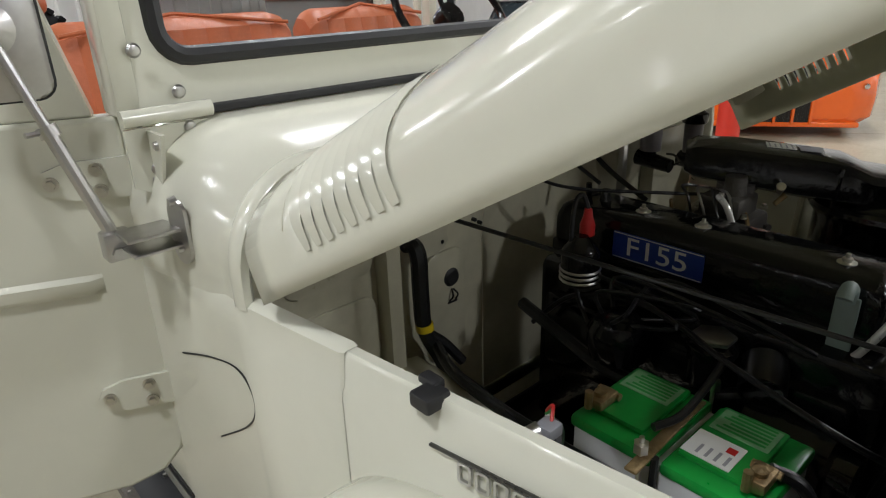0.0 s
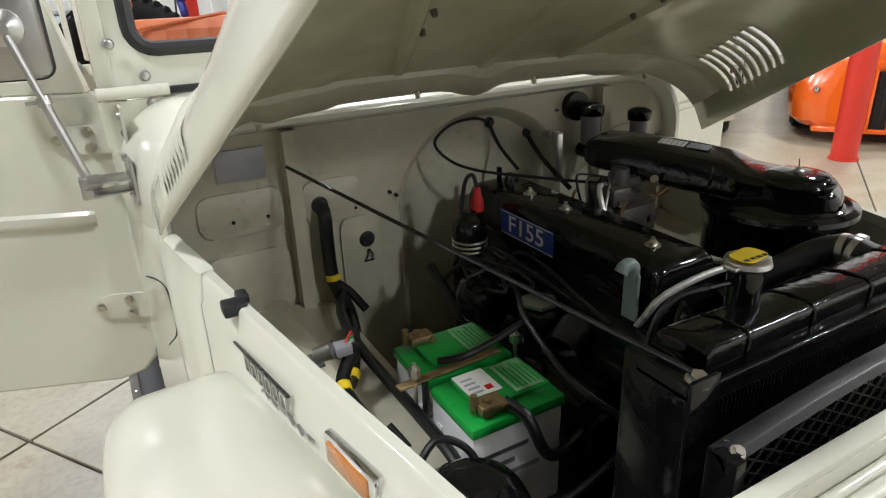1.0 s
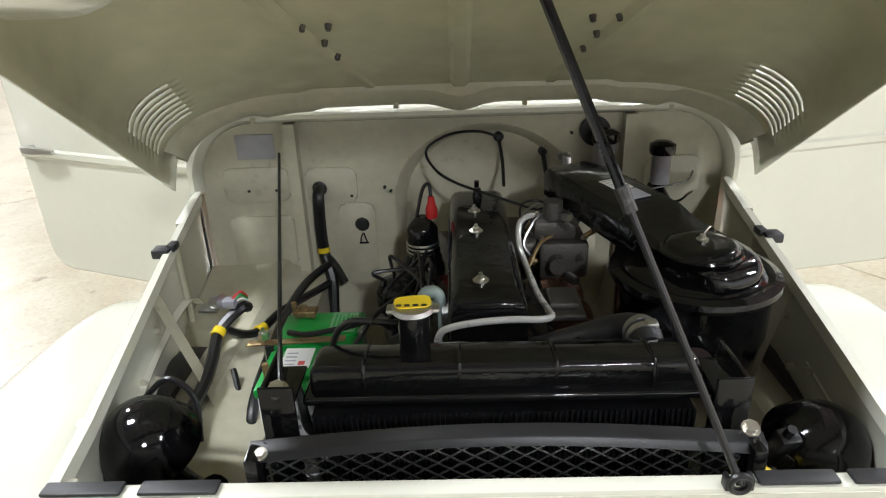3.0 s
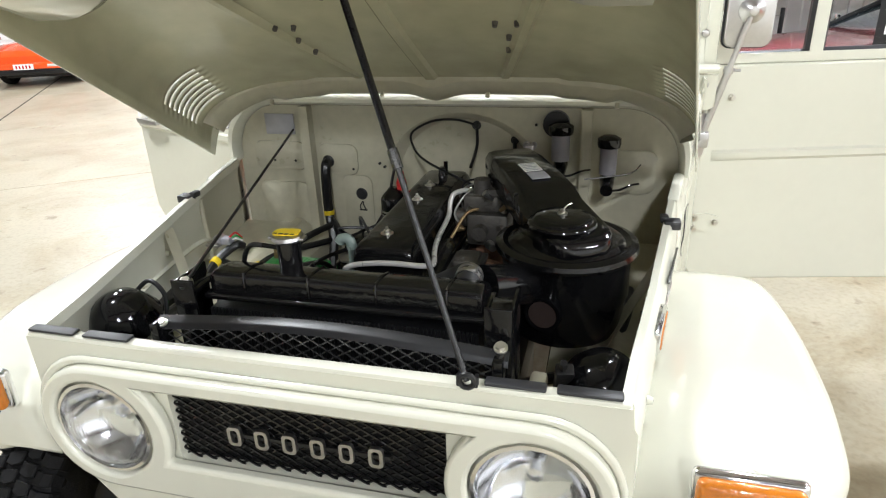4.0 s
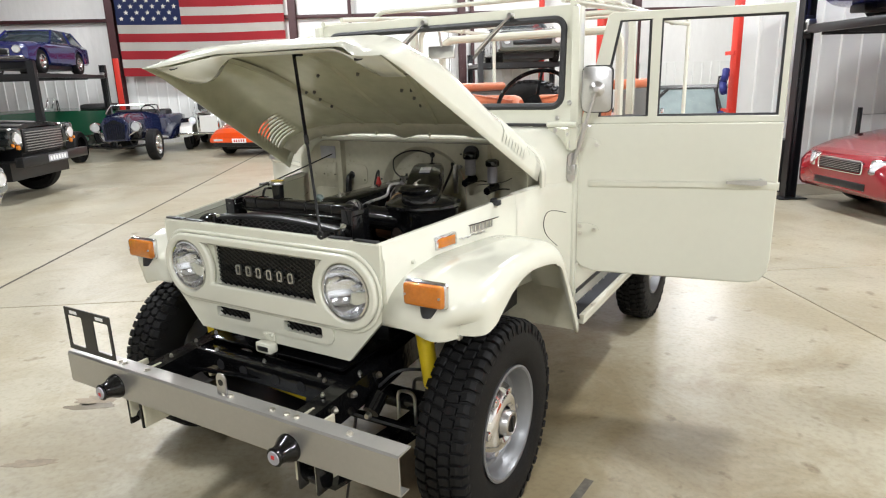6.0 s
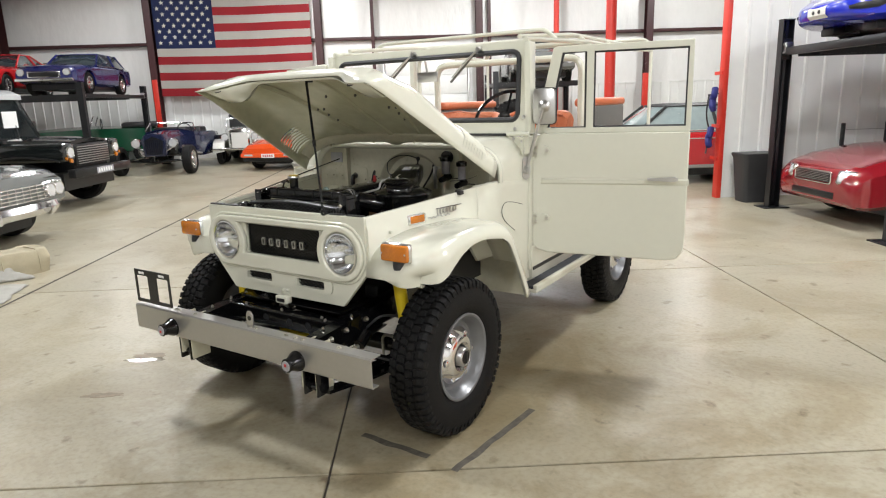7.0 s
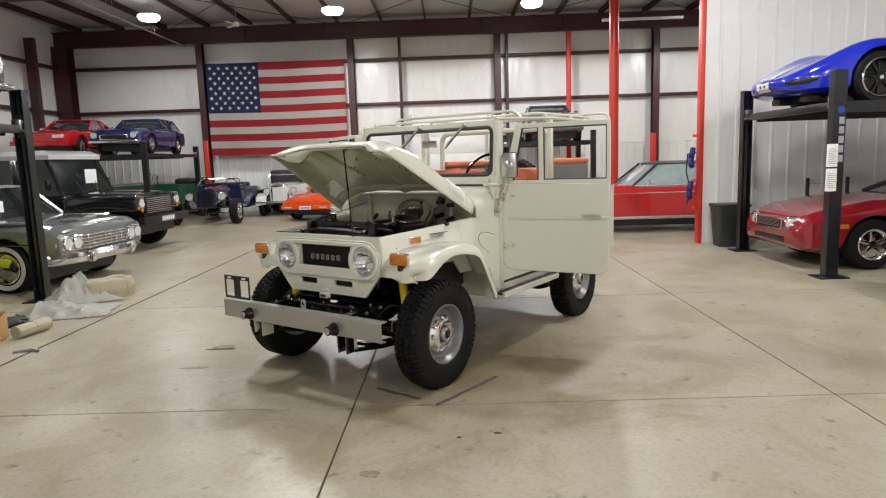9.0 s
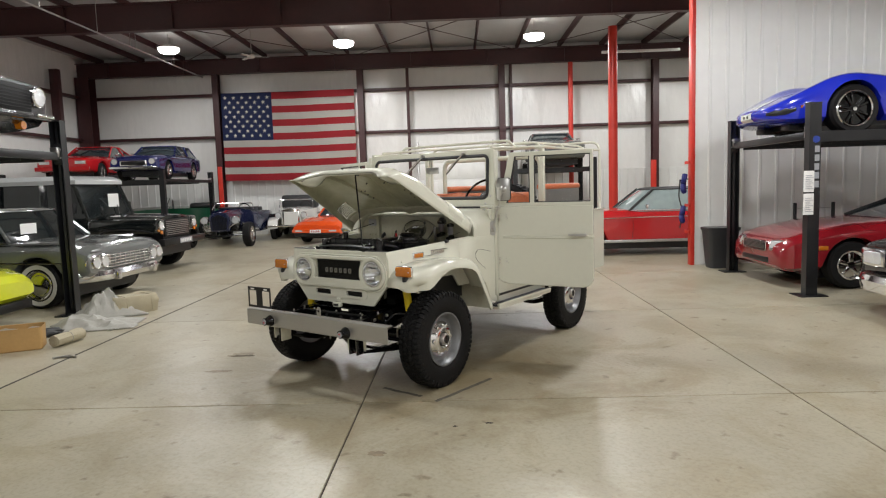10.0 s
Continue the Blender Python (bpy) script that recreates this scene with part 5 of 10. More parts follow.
        tube(bm, [(s * 0.62, 1.0, 1.868), (s * 0.62, 1.8, 1.93), (s * 0.62, 2.9, 1.93), (s * 0.69, 2.98, 1.88)], 0.013, 10, bend=0.08)
        part("rack_tube", bm, CREAM, rb)
    for y in (1.35, 1.9, 2.45):
        bm = B()
        tube(bm, [(-0.69, y, 1.87), (-0.62, y, 1.93), (0.62, y, 1.93), (0.69, y, 1.87)], 0.012, 8, bend=0.05)
        part("cross_tube", bm, CREAM, rb)
    # door frame uprights
    for s in (-1, 1):
        bm = B()
        box(bm, s * 0.71 - 0.02, s * 0.71 + 0.02, 1.83, 1.875, 1.33, 1.87, 0.006)
        part("door_post", bm, CREAM, SUV)


suv_tub()


def suv_spare():
    """Spare tyre standing against the far corner of the tail."""
    sp = new("spare_wheel")
    sp.parent = SUV
    m = pose(-0.50, 3.33, 1.155, 90, 0, 0)
    bm = B()
    lathe(bm, [(0.20, -0.09), (0.26, -0.105), (0.33, -0.10), (0.362, -0.08), (0.366, 0), (0.362, 0.08), (0.33, 0.10), (0.26, 0.105), (0.20, 0.09)], m, 48)
    part("tyre", bm, RUBBER, sp)
    bm = B()
    for k in range(44):
        for z0, z1, off in ((-0.095, -0.01, 0.0), (0.01, 0.095, 0.5)):
            box(bm, 0.355, 0.378, -0.014, 0.014, z0, z1, 0.003, m=m @ pose(0, 0, 0, 0, 0, (k + off) * 360 / 44), seg=1)
    part("tread", bm, RUBBER, sp, smooth=False)
    bm = B()
    lathe(bm, [(0.205, -0.08), (0.19, -0.02), (0.10, 0.0), (0, 0.0)], m, 36)
    part("rim", bm, WHEELGREY, sp)
    bm = B()
    box(bm, -0.62, -0.38, 3.205, 3.25, 1.05, 1.26, 0.01)
    part("carrier", bm, CREAM, sp)


suv_spare()


def suv_door(s, angle):
    """A door hung on its front edge and swung open; local x runs from the hinge along the door, local y up."""
    L = 0.825
    root = new("front_door")
    root.parent = SUV
    # local x = along the door, local z = up, local y = outer face side
    root.matrix_basis = pose(0.715 if s > 0 else -0.745, 0.995 if s > 0 else 0.975, 0, 0, 0, 90 - s * angle) @ Matrix.Diagonal((1, -s, 1, 1))
    outer = [(-0.035, 1.335), (-0.035, 0.770), (-0.020, 0.713), (0.018, 0.670), (0.080, 0.650), (0.735, 0.634), (0.785, 0.645), (L - 0.006, 0.690), (L, 0.745), (L, 1.335)]
    mm = Matrix(((1, 0, 0, 0), (0, 0, -1, 0), (0, 1, 0, 0), (0, 0, 0, 1)))
    bm = B()
    prism(bm, outer, mm @ pose(0, 0, -0.022), 0.044)
    pn = part("panel", bm, CREAM, root)
    mod = pn.modifiers.new("edge", "BEVEL")
    mod.width, mod.segments, mod.limit_method = 0.007, 2, "ANGLE"
    # window frame
    bm = B()
    fr = [(0.0, 1.335), (L, 1.335), (L, 1.80), (0.125, 1.80), (0.105, 1.79)]
    hole1 = [(0.075, 1.365), (0.285, 1.365), (0.285, 1.765), (0.155, 1.765)]
    hole2 = [(0.325, 1.365), (0.80, 1.365), (0.80, 1.765), (0.325, 1.765)]
    plate_with_holes(bm, fr, [hole1, hole2], mm @ pose(0, 0, -0.014), 0.028)
    wf = part("window_frame", bm, CREAM, root)
    mod = wf.modifiers.new("edge", "BEVEL")
    mod.width, mod.segments, mod.limit_method = 0.004, 2, "ANGLE"
    for hole in (hole1, hole2):
        bm = B()
        tube(bm, [(x, 0, z) for x, z in hole], 0.0125, 6, closed=True)
        part("window_seal", bm, SEAL, wf)
        bm = B()
        prism(bm, hole, mm @ pose(0, 0, -0.002), 0.004)
        g = part("pane", bm, GLASS, wf, "clear door glass")
        g.visible_shadow = False
    # raised swage line on the outer skin
    bm = B()
    rows = []
    for x, k in ((0.04, 0.0), (0.06, 1), (0.30, 1), (0.62, 1), (0.80, 1), (0.83, 0)):
        rows.append([(x, 0.022, 1.085), (x, 0.022 + 0.010 * k, 1.078), (x, 0.022 + 0.010 * k, 1.060), (x, 0.022, 1.05)])
    rings(bm, rows, closed=False)
    part("swage", bm, CREAM, root)
    # handle
    hd = part("door_handle", cyl(B(), (0.755, 0.022, 1.085), (0.755, 0.055, 1.085), 0.013, seg=12), STEEL, root, "steel lever door handle")
    bm = B()
    rings(bm, [[(0.62, 0.045, 1.092), (0.62, 0.058, 1.092), (0.62, 0.058, 1.080), (0.62, 0.045, 1.080)], [(0.74, 0.048, 1.098), (0.74, 0.064, 1.098), (0.74, 0.064, 1.074), (0.74, 0.048, 1.074)], [(0.775, 0.046, 1.094), (0.775, 0.058, 1.094), (0.775, 0.058, 1.078), (0.775, 0.046, 1.078)]])
    part("lever", bm, STEEL, hd)
    # hinges
    for z in (1.243, 0.853):
        hg = new("door_hinge")
        hg.parent = root
        bm = B()
        poly = [(-0.055, z + 0.032), (0.05, z + 0.030), (0.085, z + 0.018), (0.095, z), (0.085, z - 0.018), (0.05, z - 0.030), (-0.055, z - 0.032)]
        prism(bm, poly, mm @ pose(0, 0, -0.030), 0.0075)
        part("leaf", bm, CREAM, hg)
        bm = B()
        cyl(bm, (-0.05, 0.030, z - 0.036), (-0.05, 0.030, z + 0.036), 0.010, seg=12)
        part("barrel", bm, CREAM, hg)
        for x, dz in ((0.075, 0.0), (0.01, 0.016), (0.01, -0.018)):
            bm = B()
            cyl(bm, (x, 0.030, z + dz), (x, 0.034, z + dz), 0.011, seg=12)
            cyl(bm, (x, 0.034, z + dz), (x, 0.041, z + dz), 0.0075, seg=6)
            part("bolt", bm, ZINC, hg, "zinc hex bolt")
    return root


suv_door(1, 76)
suv_door(-1, 67)


def door_mirror(s):
    mr = new("side_mirror")
    mr.parent = SUV
    a, b = Vector((0.712, 0.895, 1.145)), Vector((0.806, 0.912, 1.485))
    if s < 0:
        a, b = Vector((-0.782, 0.865, 1.170)), Vector((-0.860, 0.920, 1.470))
    bm = B()
    tube(bm, [a, lerp(a, b, 0.55)], 0.010, 10)
    part("lower_arm", bm, STEEL, mr)
    bm = B()
    tube(bm, [lerp(a, b, 0.5), b], 0.0075, 10)
    part("upper_arm", bm, STEEL, mr)
    bm = B()
    c = lerp(a, b, 0.55)
    cyl(bm, c - (b - a).normalized() * 0.008, c + (b - a).normalized() * 0.008, 0.014, seg=12)
    tube(bm, [c, c + Vector((s * 0.03, -0.01, 0))], 0.004, 6)
    part("clamp", bm, STEEL, mr)
    bm = B()
    box(bm, a.x - 0.020, a.x + 0.020, a.y - 0.018, a.y + 0.014, a.z - 0.028, a.z + 0.016, 0.004)
    if s > 0:
        box(bm, 0.690, 0.724, a.y + 0.0, a.y + 0.03, a.z - 0.012, a.z + 0.014, 0.003)
    cyl(bm, a + Vector((-0.005, -0.018, -0.014)), a + Vector((-0.005, -0.026, -0.014)), 0.009, seg=6)
    part("knuckle", bm, STEEL, mr)
    bm = B()
    if s > 0:
        prism(bm, rounded(-0.022, 0.022, -0.065, 0.065, 0.021), Matrix.Translation((0.708, 0.892, a.z + 0.005)) @ pose(0, 0, 0, 90, 0, 55), 0.006)
    else:
        prism(bm, rounded(-0.022, 0.022, -0.05, 0.05, 0.021), Matrix.Translation((-0.706, 0.800, 1.180)) @ pose(0, 0, 0, 90, 0, -80), 0.006)
        box(bm, -0.785, -0.706, 0.793, 0.855, 1.182, 1.188, 0.002)
        box(bm, -0.780, -0.706, 0.793, 0.850, 1.158, 1.163, 0.002)
        for z in (1.155, 1.228):
            cyl(bm, (-0.708, 0.800, z), (-0.718, 0.800, z), 0.008, 0.006, 8)
    part("base_plate", bm, STEEL, mr)
    # head faces back towards the seats
    head = Matrix.Translation(b) @ pose(0, 0, 0, 90, 0, 8 * s)
    bm = B()
    prism(bm, rounded(-0.062, 0.062, -0.095, 0.095, 0.022), head @ pose(0, 0, -0.03), 0.018, 0.006)
    part("head", bm, STEEL, mr, "grey steel mirror head")
    bm = B()
    tube(bm, [head @ Vector((x, y, -0.03)) for x, y in rounded(-0.062, 0.062, -0.095, 0.095, 0.022)], 0.005, 6, closed=True)
    part("rim", bm, SEAL, mr)
    bm = B()
    prism(bm, rounded(-0.058, 0.058, -0.09, 0.09, 0.02), head @ pose(0, 0, -0.034), 0.003)
    part("glass", bm, MIRROR, mr)
    bm = B()
    lathe(bm, [(0.034, -0.012), (0.034, -0.006), (0.020, 0.002), (0.012, 0.012), (0.0, 0.014)], head, 20)
    part("ball_joint", bm, STEEL, mr)


door_mirror(1)
door_mirror(-1)


# ---- engine bay ----
def group(name, label=""):
    g = new(name)
    g.parent = SUV
    g.matrix_basis = pose(-CX, 0, 0)
    if label:
        tagged(g, label)
    return g


def bolt(parent, p, d, r=0.008, h=0.008, mat=None, name="bolt"):
    p, d = Vector(p), Vector(d).normalized()
    bm = B()
    cyl(bm, p, p + d * h * 0.35, r * 1.4, seg=12)
    cyl(bm, p + d * h * 0.35, p + d * h, r, seg=6)
    return part(name, bm, mat or ZINC, parent)


def text_part(name, body, mat, parent, m, size, depth=0.0008):
    cu = bpy.data.curves.new(name, "FONT")
    cu.body, cu.size, cu.extrude, cu.align_x, cu.align_y = body, size, depth, "CENTER", "CENTER"
    tmp = bpy.data.objects.new(name, cu)
    me = bpy.data.meshes.new_from_object(tmp)
    bpy.data.objects.remove(tmp)
    me.materials.clear()
    me.materials.append(mat)
    ob = new(name, me)
    ob.parent = parent
    ob.matrix_basis = m
    return ob


def suv_engine():
    en = group("engine", "gloss black straight-six engine")
    bm = B()
    box(bm, -0.07, 0.17, 0.02, 0.63, 0.62, 1.0, 0.02)
    box(bm, -0.09, -0.05, 0.05, 0.60, 0.78, 0.94, 0.015)
    part("block", bm, BLACK, en)
    bm = B()
    box(bm, -0.025, 0.15, 0.05, 0.635, 0.99, 1.025, 0.006)
    part("cylinder_head", bm, BLACK, en)
    # rocker cover with rounded top
    bm = B()
    rows = []
    for y, k in ((0.060, 0.72), (0.063, 0.86), (0.070, 0.95), (0.082, 0.99), (0.096, 1), (0.35, 1), (0.595, 1), (0.612, 0.98), (0.622, 0.92), (0.628, 0.80)):
        row = []
        for a, b in ((-0.080, 0.0), (-0.080, 0.006), (-0.0755, 0.008), (-0.075, 0.058), (-0.0735, 0.071), (-0.069, 0.081), (-0.061, 0.088), (-0.050, 0.091), (0.050, 0.091), (0.061, 0.088), (0.069, 0.081), (0.0735, 0.071), (0.075, 0.058), (0.0755, 0.008), (0.080, 0.006), (0.080, 0.0)):
            row.append((0.044 + 0.86 * a * (0.9 + 0.1 * k), y, 1.018 + 0.93 * b * k))
        rows.append(row)
    rings(bm, rows)
    part("rocker_cover", bm, BLACK, en)
    for y in (0.13, 0.354, 0.470):
        bm = B()
        lathe(bm, [(0.014, 0), (0.014, 0.003), (0.0075, 0.004), (0.0075, 0.009), (0.0035, 0.010), (0.0035, 0.016), (0, 0.016)], pose(0.034, y, 1.101), 12)
        part("cover_nut", bm, ZINC, en)
    bm = B()
    cyl(bm, (0.044, 0.56, 1.10), (0.044, 0.56, 1.125), 0.012, 0.008, 12)
    part("cover_vent", bm, BLACK, en)
    bm = B()
    cyl(bm, (0.044, 0.60, 1.10), (0.044, 0.60, 1.13), 0.006, seg=8)
    part("vent_pipe", bm, BLACK, en)
    # nameplate on the cover's side
    bm = B()
    pm = pose(-0.0216, 0.406, 1.050, 90, 0, -90)
    prism(bm, rounded(-0.088, 0.088, -0.026, 0.026, 0.002, 1), pm, 0.0012)
    np_ = part("nameplate", bm, BLUEPLATE, en, "blue enamel nameplate with white figures")
    bm = B()
    for y in (-0.0235, 0.0235):
        box(bm, -0.086, 0.086, y - 0.0008, y + 0.0008, 0.0013, 0.0018, m=pm)
    part("plate_line", bm, WHITE, np_)
    t = text_part("plate_text", "F155", WHITE, np_, pm @ pose(0, 0, 0.0016) @ Matrix.Diagonal((1.25, 1, 1, 1)), 0.050)
    # front cover, pulley, fan hub
    bm = B()
    cyl(bm, (0.05, 0.02, 0.80), (0.05, -0.01, 0.80), 0.085, seg=28)
    cyl(bm, (0.05, 0.02, 0.97), (0.05, -0.03, 0.97), 0.045, seg=24)
    part("pulley", bm, BLACK_SATIN, en)
    bm = B()
    for k in range(4):
        a = radians(45 + 90 * k)
        m = Matrix.Translation((0.05, -0.035, 0.93)) @ pose(0, 0, 0, 0, math.degrees(a), 0) @ pose(0, 0, 0, 0, 0, 20)
        box(bm, -0.035, 0.035, -0.003, 0.003, 0.03, 0.20, 0.002, m=m)
    part("fan_blade", bm, BLACK, en)
    # thermostat housing and hook
    bm = B()
    box(bm, -0.040, -0.034, 0.085, 0.117, 0.955, 1.082, 0.002)
    hose(bm, [(-0.037, 0.101, 1.075), (-0.038, 0.100, 1.090), (-0.046, 0.100, 1.098), (-0.058, 0.100, 1.096), (-0.064, 0.100, 1.088)], 0.011, 12)
    box(bm, -0.046, -0.034, 0.075, 0.127, 0.948, 0.972, 0.004)
    part("lifting_hook", bm, GREENGREY, en, "grey-green painted lifting hook")
    # coil with red boot
    bm = B()
    lathe(bm, [(0, 0.0), (0.034, 0.0), (0.036, 0.01), (0.036, 0.06), (0.030, 0.07), (0.016, 0.085), (0.012, 0.09), (0, 0.09)], pose(-0.085, 0.52, 0.985), 20)
    part("coil", bm, BLACK, en)
    bm = B()
    for z in (0.992, 1.002, 1.012):
        lathe(bm, [(0.0365, -0.003), (0.039, 0), (0.0365, 0.003)], pose(-0.085, 0.52, z), 20)
    part("coil_clamp", bm, STEEL, en)
    bm = B()
    lathe(bm, [(0, 0.0), (0.014, 0.0), (0.014, 0.02), (0.009, 0.035), (0.007, 0.05), (0, 0.052)], pose(-0.062, 0.525, 1.07), 14)
    part("red_boot", bm, REDPLAST, en, "red rubber terminal boot")
    bm = B()
    hose(bm, [(-0.062, 0.525, 1.12), (-0.066, 0.535, 1.145), (-0.082, 0.54, 1.13), (-0.10, 0.53, 1.05), (-0.11, 0.50, 0.96), (-0.13, 0.44, 0.90)], 0.0045, 6)
    part("ignition_lead", bm, BLACK_SATIN, en)
    bm = B()
    lathe(bm, [(0, 0), (0.05, 0), (0.055, 0.02), (0.055, 0.05), (0.045, 0.07), (0.02, 0.08), (0, 0.08)], pose(-0.13, 0.40, 0.90), 20)
    part("distributor", bm, BLACK, en)
    for k in range(6):
        a = k * 1.05
        bm = B()
        hose(bm, [(-0.13 + 0.03 * math.cos(a), 0.40 + 0.03 * math.sin(a), 0.97), (-0.12 + 0.06 * math.cos(a), 0.36 + 0.08 * math.sin(a), 1.03 - 0.006 * k), (-0.07, 0.14 + 0.085 * k, 1.0), (-0.045, 0.12 + 0.085 * k, 0.975)], 0.004, 6)
        part("plug_lead", bm, BLACK_SATIN, en)
    # oil filler cup and fuel filter on the near side
    bm = B()
    lathe(bm, [(0, 0), (0.036, 0), (0.036, 0.05), (0.040, 0.052), (0.040, 0.062), (0.03, 0.068), (0.0, 0.07)], pose(-0.105, 0.25, 0.91), 20)
    part("oil_filler", bm, BLACK, en)
    bm = B()
    lathe(bm, [(0, 0.0), (0.034, 0.0), (0.034, 0.006), (0.0, 0.010)], pose(-0.105, 0.25, 0.982), 6)
    part("filler_cap", bm, STEEL, en)
    bm = B()
    lathe(bm, [(0.030, -0.03), (0.034, -0.03), (0.034, 0.03), (0.030, 0.03)], pose(-0.10, 0.17, 0.945, 0, 70, 20), 18)
    part("alternator_ring", bm, GUARDBLACK, en)
    # alternator
    bm = B()
    cyl(bm, (-0.14, 0.05, 0.86), (-0.14, 0.17, 0.86), 0.065, seg=24)
    cyl(bm, (-0.14, 0.02, 0.86), (-0.14, 0.05, 0.86), 0.04, seg=20)
    part("alternator", bm, BLACK, en)
    # carburettor
    cb = Vector((0.215, 0.385, 1.03))
    bm = B()
    box(bm, cb.x - 0.055, cb.x + 0.045, cb.y - 0.055, cb.y + 0.055, cb.z - 0.03, cb.z + 0.05, 0.010)
    box(bm, cb.x - 0.065, cb.x + 0.02, cb.y - 0.04, cb.y + 0.04, cb.z + 0.05, cb.z + 0.09, 0.008)
    cyl(bm, cb + Vector((0, 0, 0.08)), cb + Vector((0, 0, 0.105)), 0.034, seg=20)
    cyl(bm, cb + Vector((-0.06, -0.02, 0.03)), cb + Vector((-0.085, -0.02, 0.03)), 0.022, seg=16)
    cyl(bm, cb + Vector((-0.02, -0.055, 0.01)), cb + Vector((-0.02, -0.08, 0.01)), 0.018, seg=16)
    part("carburettor", bm, ALU, en, "grey cast carburettor")
    for dx, dy, dz in ((-0.05, -0.045, 0.055), (-0.05, 0.045, 0.055), (0.035, -0.045, 0.055), (-0.055, 0, 0.09)):
        bolt(en, cb + Vector((dx, dy, dz)), (0, 0, 1), 0.005, 0.008)
    rng = random.Random(5)
    for k in range(16):
        p = cb + Vector((rng.uniform(-0.075, 0.05), rng.uniform(-0.085, 0.07), rng.uniform(-0.02, 0.10)))
        bm = B()
        cyl(bm, p, p + Vector((rng.uniform(-0.018, 0.018), rng.uniform(-0.03, 0.0), rng.uniform(-0.004, 0.022))), rng.uniform(0.004, 0.012), rng.uniform(0.003, 0.010), 10)
        part("carburettor_fitting", bm, (ZINC, ALU, BRASS, STEEL)[k % 4], en)
    for k in range(4):
        bm = B()
        hose(bm, [cb + Vector((-0.07, -0.05 + 0.03 * k, 0.02)), cb + Vector((-0.085, -0.04 + 0.03 * k, 0.05 + 0.012 * k)), cb + Vector((-0.05, 0.03 * k - 0.01, 0.095)), cb + Vector((0.0, 0.05, 0.085))], 0.0028, 6)
        part("linkage_rod", bm, (STEEL, BLACK_SATIN)[k % 2], en)
    for side in (-1, 1):
        bm = B()
        cyl(bm, cb + Vector((side * 0.024, -0.01, 0.09)), cb + Vector((side * 0.024, -0.01, 0.125)), 0.021, 0.019, 18)
        part("throat", bm, ALU, en)
    bm = B()
    for y in (0.2, 0.3, 0.42, 0.52):
        hose(bm, [(0.14, y, 0.96), (0.20, y, 0.955), (0.24, y + (0.37 - y) * 0.2, 0.93), (0.25, y, 0.86)], 0.028, 10)
    part("manifold", bm, RUST, en, "brown heat-stained manifold")
    bm = B()
    box(bm, 0.150, 0.225, 0.16, 0.27, 1.000, 1.012, 0.003)
    box(bm, 0.160, 0.215, 0.18, 0.25, 1.012, 1.026, 0.006)
    part("heat_shield", bm, ALU, en)
    for y, z in ((0.30, 1.03), (0.45, 1.02)):
        bm = B()
        hose(bm, [(0.13, y, z), (0.16, y + 0.03, z + 0.05), (0.19, y + 0.05, z + 0.06)], 0.004, 6)
        part("fuel_line", bm, BRASS, en)

    # air cleaner: pot, lid and long horn
    ac = group("air_cleaner", "gloss black oil-bath air cleaner with long horn")
    cx, cy = 0.405, 0.165
    bm = B()
    lathe(bm, [(0, 0.905), (0.095, 0.905), (0.112, 0.912), (0.120, 0.935), (0.126, 0.985), (0.130, 0.995), (0.130, 1.085), (0.126, 1.09)], pose(cx, cy, 0), 40)
    part("pot", bm, BLACK, ac)
    bm = B()
    lathe(bm, [(0.128, 1.080), (0.140, 1.082), (0.144, 1.090), (0.142, 1.099), (0.128, 1.104), (0.118, 1.101), (0.112, 1.106), (0.09, 1.116), (0.05, 1.120), (0.0, 1.121)], pose(cx, cy, 0), 44)
    part("lid", bm, BLACK, ac)
    bm = B()
    rows = []
    A, C = Vector((0.415, 0.135, 0)), Vector((0.243, 0.475, 0))
    dr = (C - A).normalized()
    sd = Vector((dr.y, -dr.x, 0))
    for s, w, z0, z1 in ((-0.080, 0.012, 1.105, 1.112), (-0.078, 0.030, 1.105, 1.120), (-0.073, 0.043, 1.104, 1.129), (-0.064, 0.054, 1.103, 1.138), (-0.050, 0.063, 1.10, 1.146), (-0.03, 0.069, 1.10, 1.151), (0.03, 0.072, 1.10, 1.156), (0.09, 0.072, 1.10, 1.164), (0.13, 0.070, 1.105, 1.182), (0.20, 0.070, 1.112, 1.190), (0.32, 0.068, 1.128, 1.200), (0.39, 0.062, 1.135, 1.200), (0.41, 0.05, 1.145, 1.19)):
        p = A + dr * s
        rows.append([p + sd * (w * a) + Vector((0, 0, lerp(z0, z1, b))) for a, b in ((-1, 0.1), (-1, 0.75), (-0.85, 0.95), (-0.6, 1), (0.6, 1), (0.85, 0.95), (1, 0.75), (1, 0.1), (0.8, 0), (-0.8, 0))])
    rings(bm, rows)
    part("horn", bm, BLACK, ac)
    bm = B()
    m = Matrix.Translation((0.398, 0.128, 1.150))
    lathe(bm, [(0.066, -0.006), (0.068, 0.0), (0.066, 0.004), (0.060, 0.006), (0.056, 0.012), (0.050, 0.015), (0.03, 0.017), (0.0, 0.018)], m, 36)
    part("dome", bm, BLACK, ac)
    bm = B()
    lathe(bm, [(0.010, 0.016), (0.010, 0.020), (0.005, 0.021), (0.005, 0.027), (0, 0.027)], m, 10)
    hose(bm, [m @ Vector((0.0, 0, 0.024)), m @ Vector((0.008, 0.006, 0.033)), m @ Vector((0.016, 0.012, 0.036))], 0.0014, 6)
    part("wing_nut", bm, ZINC, ac)
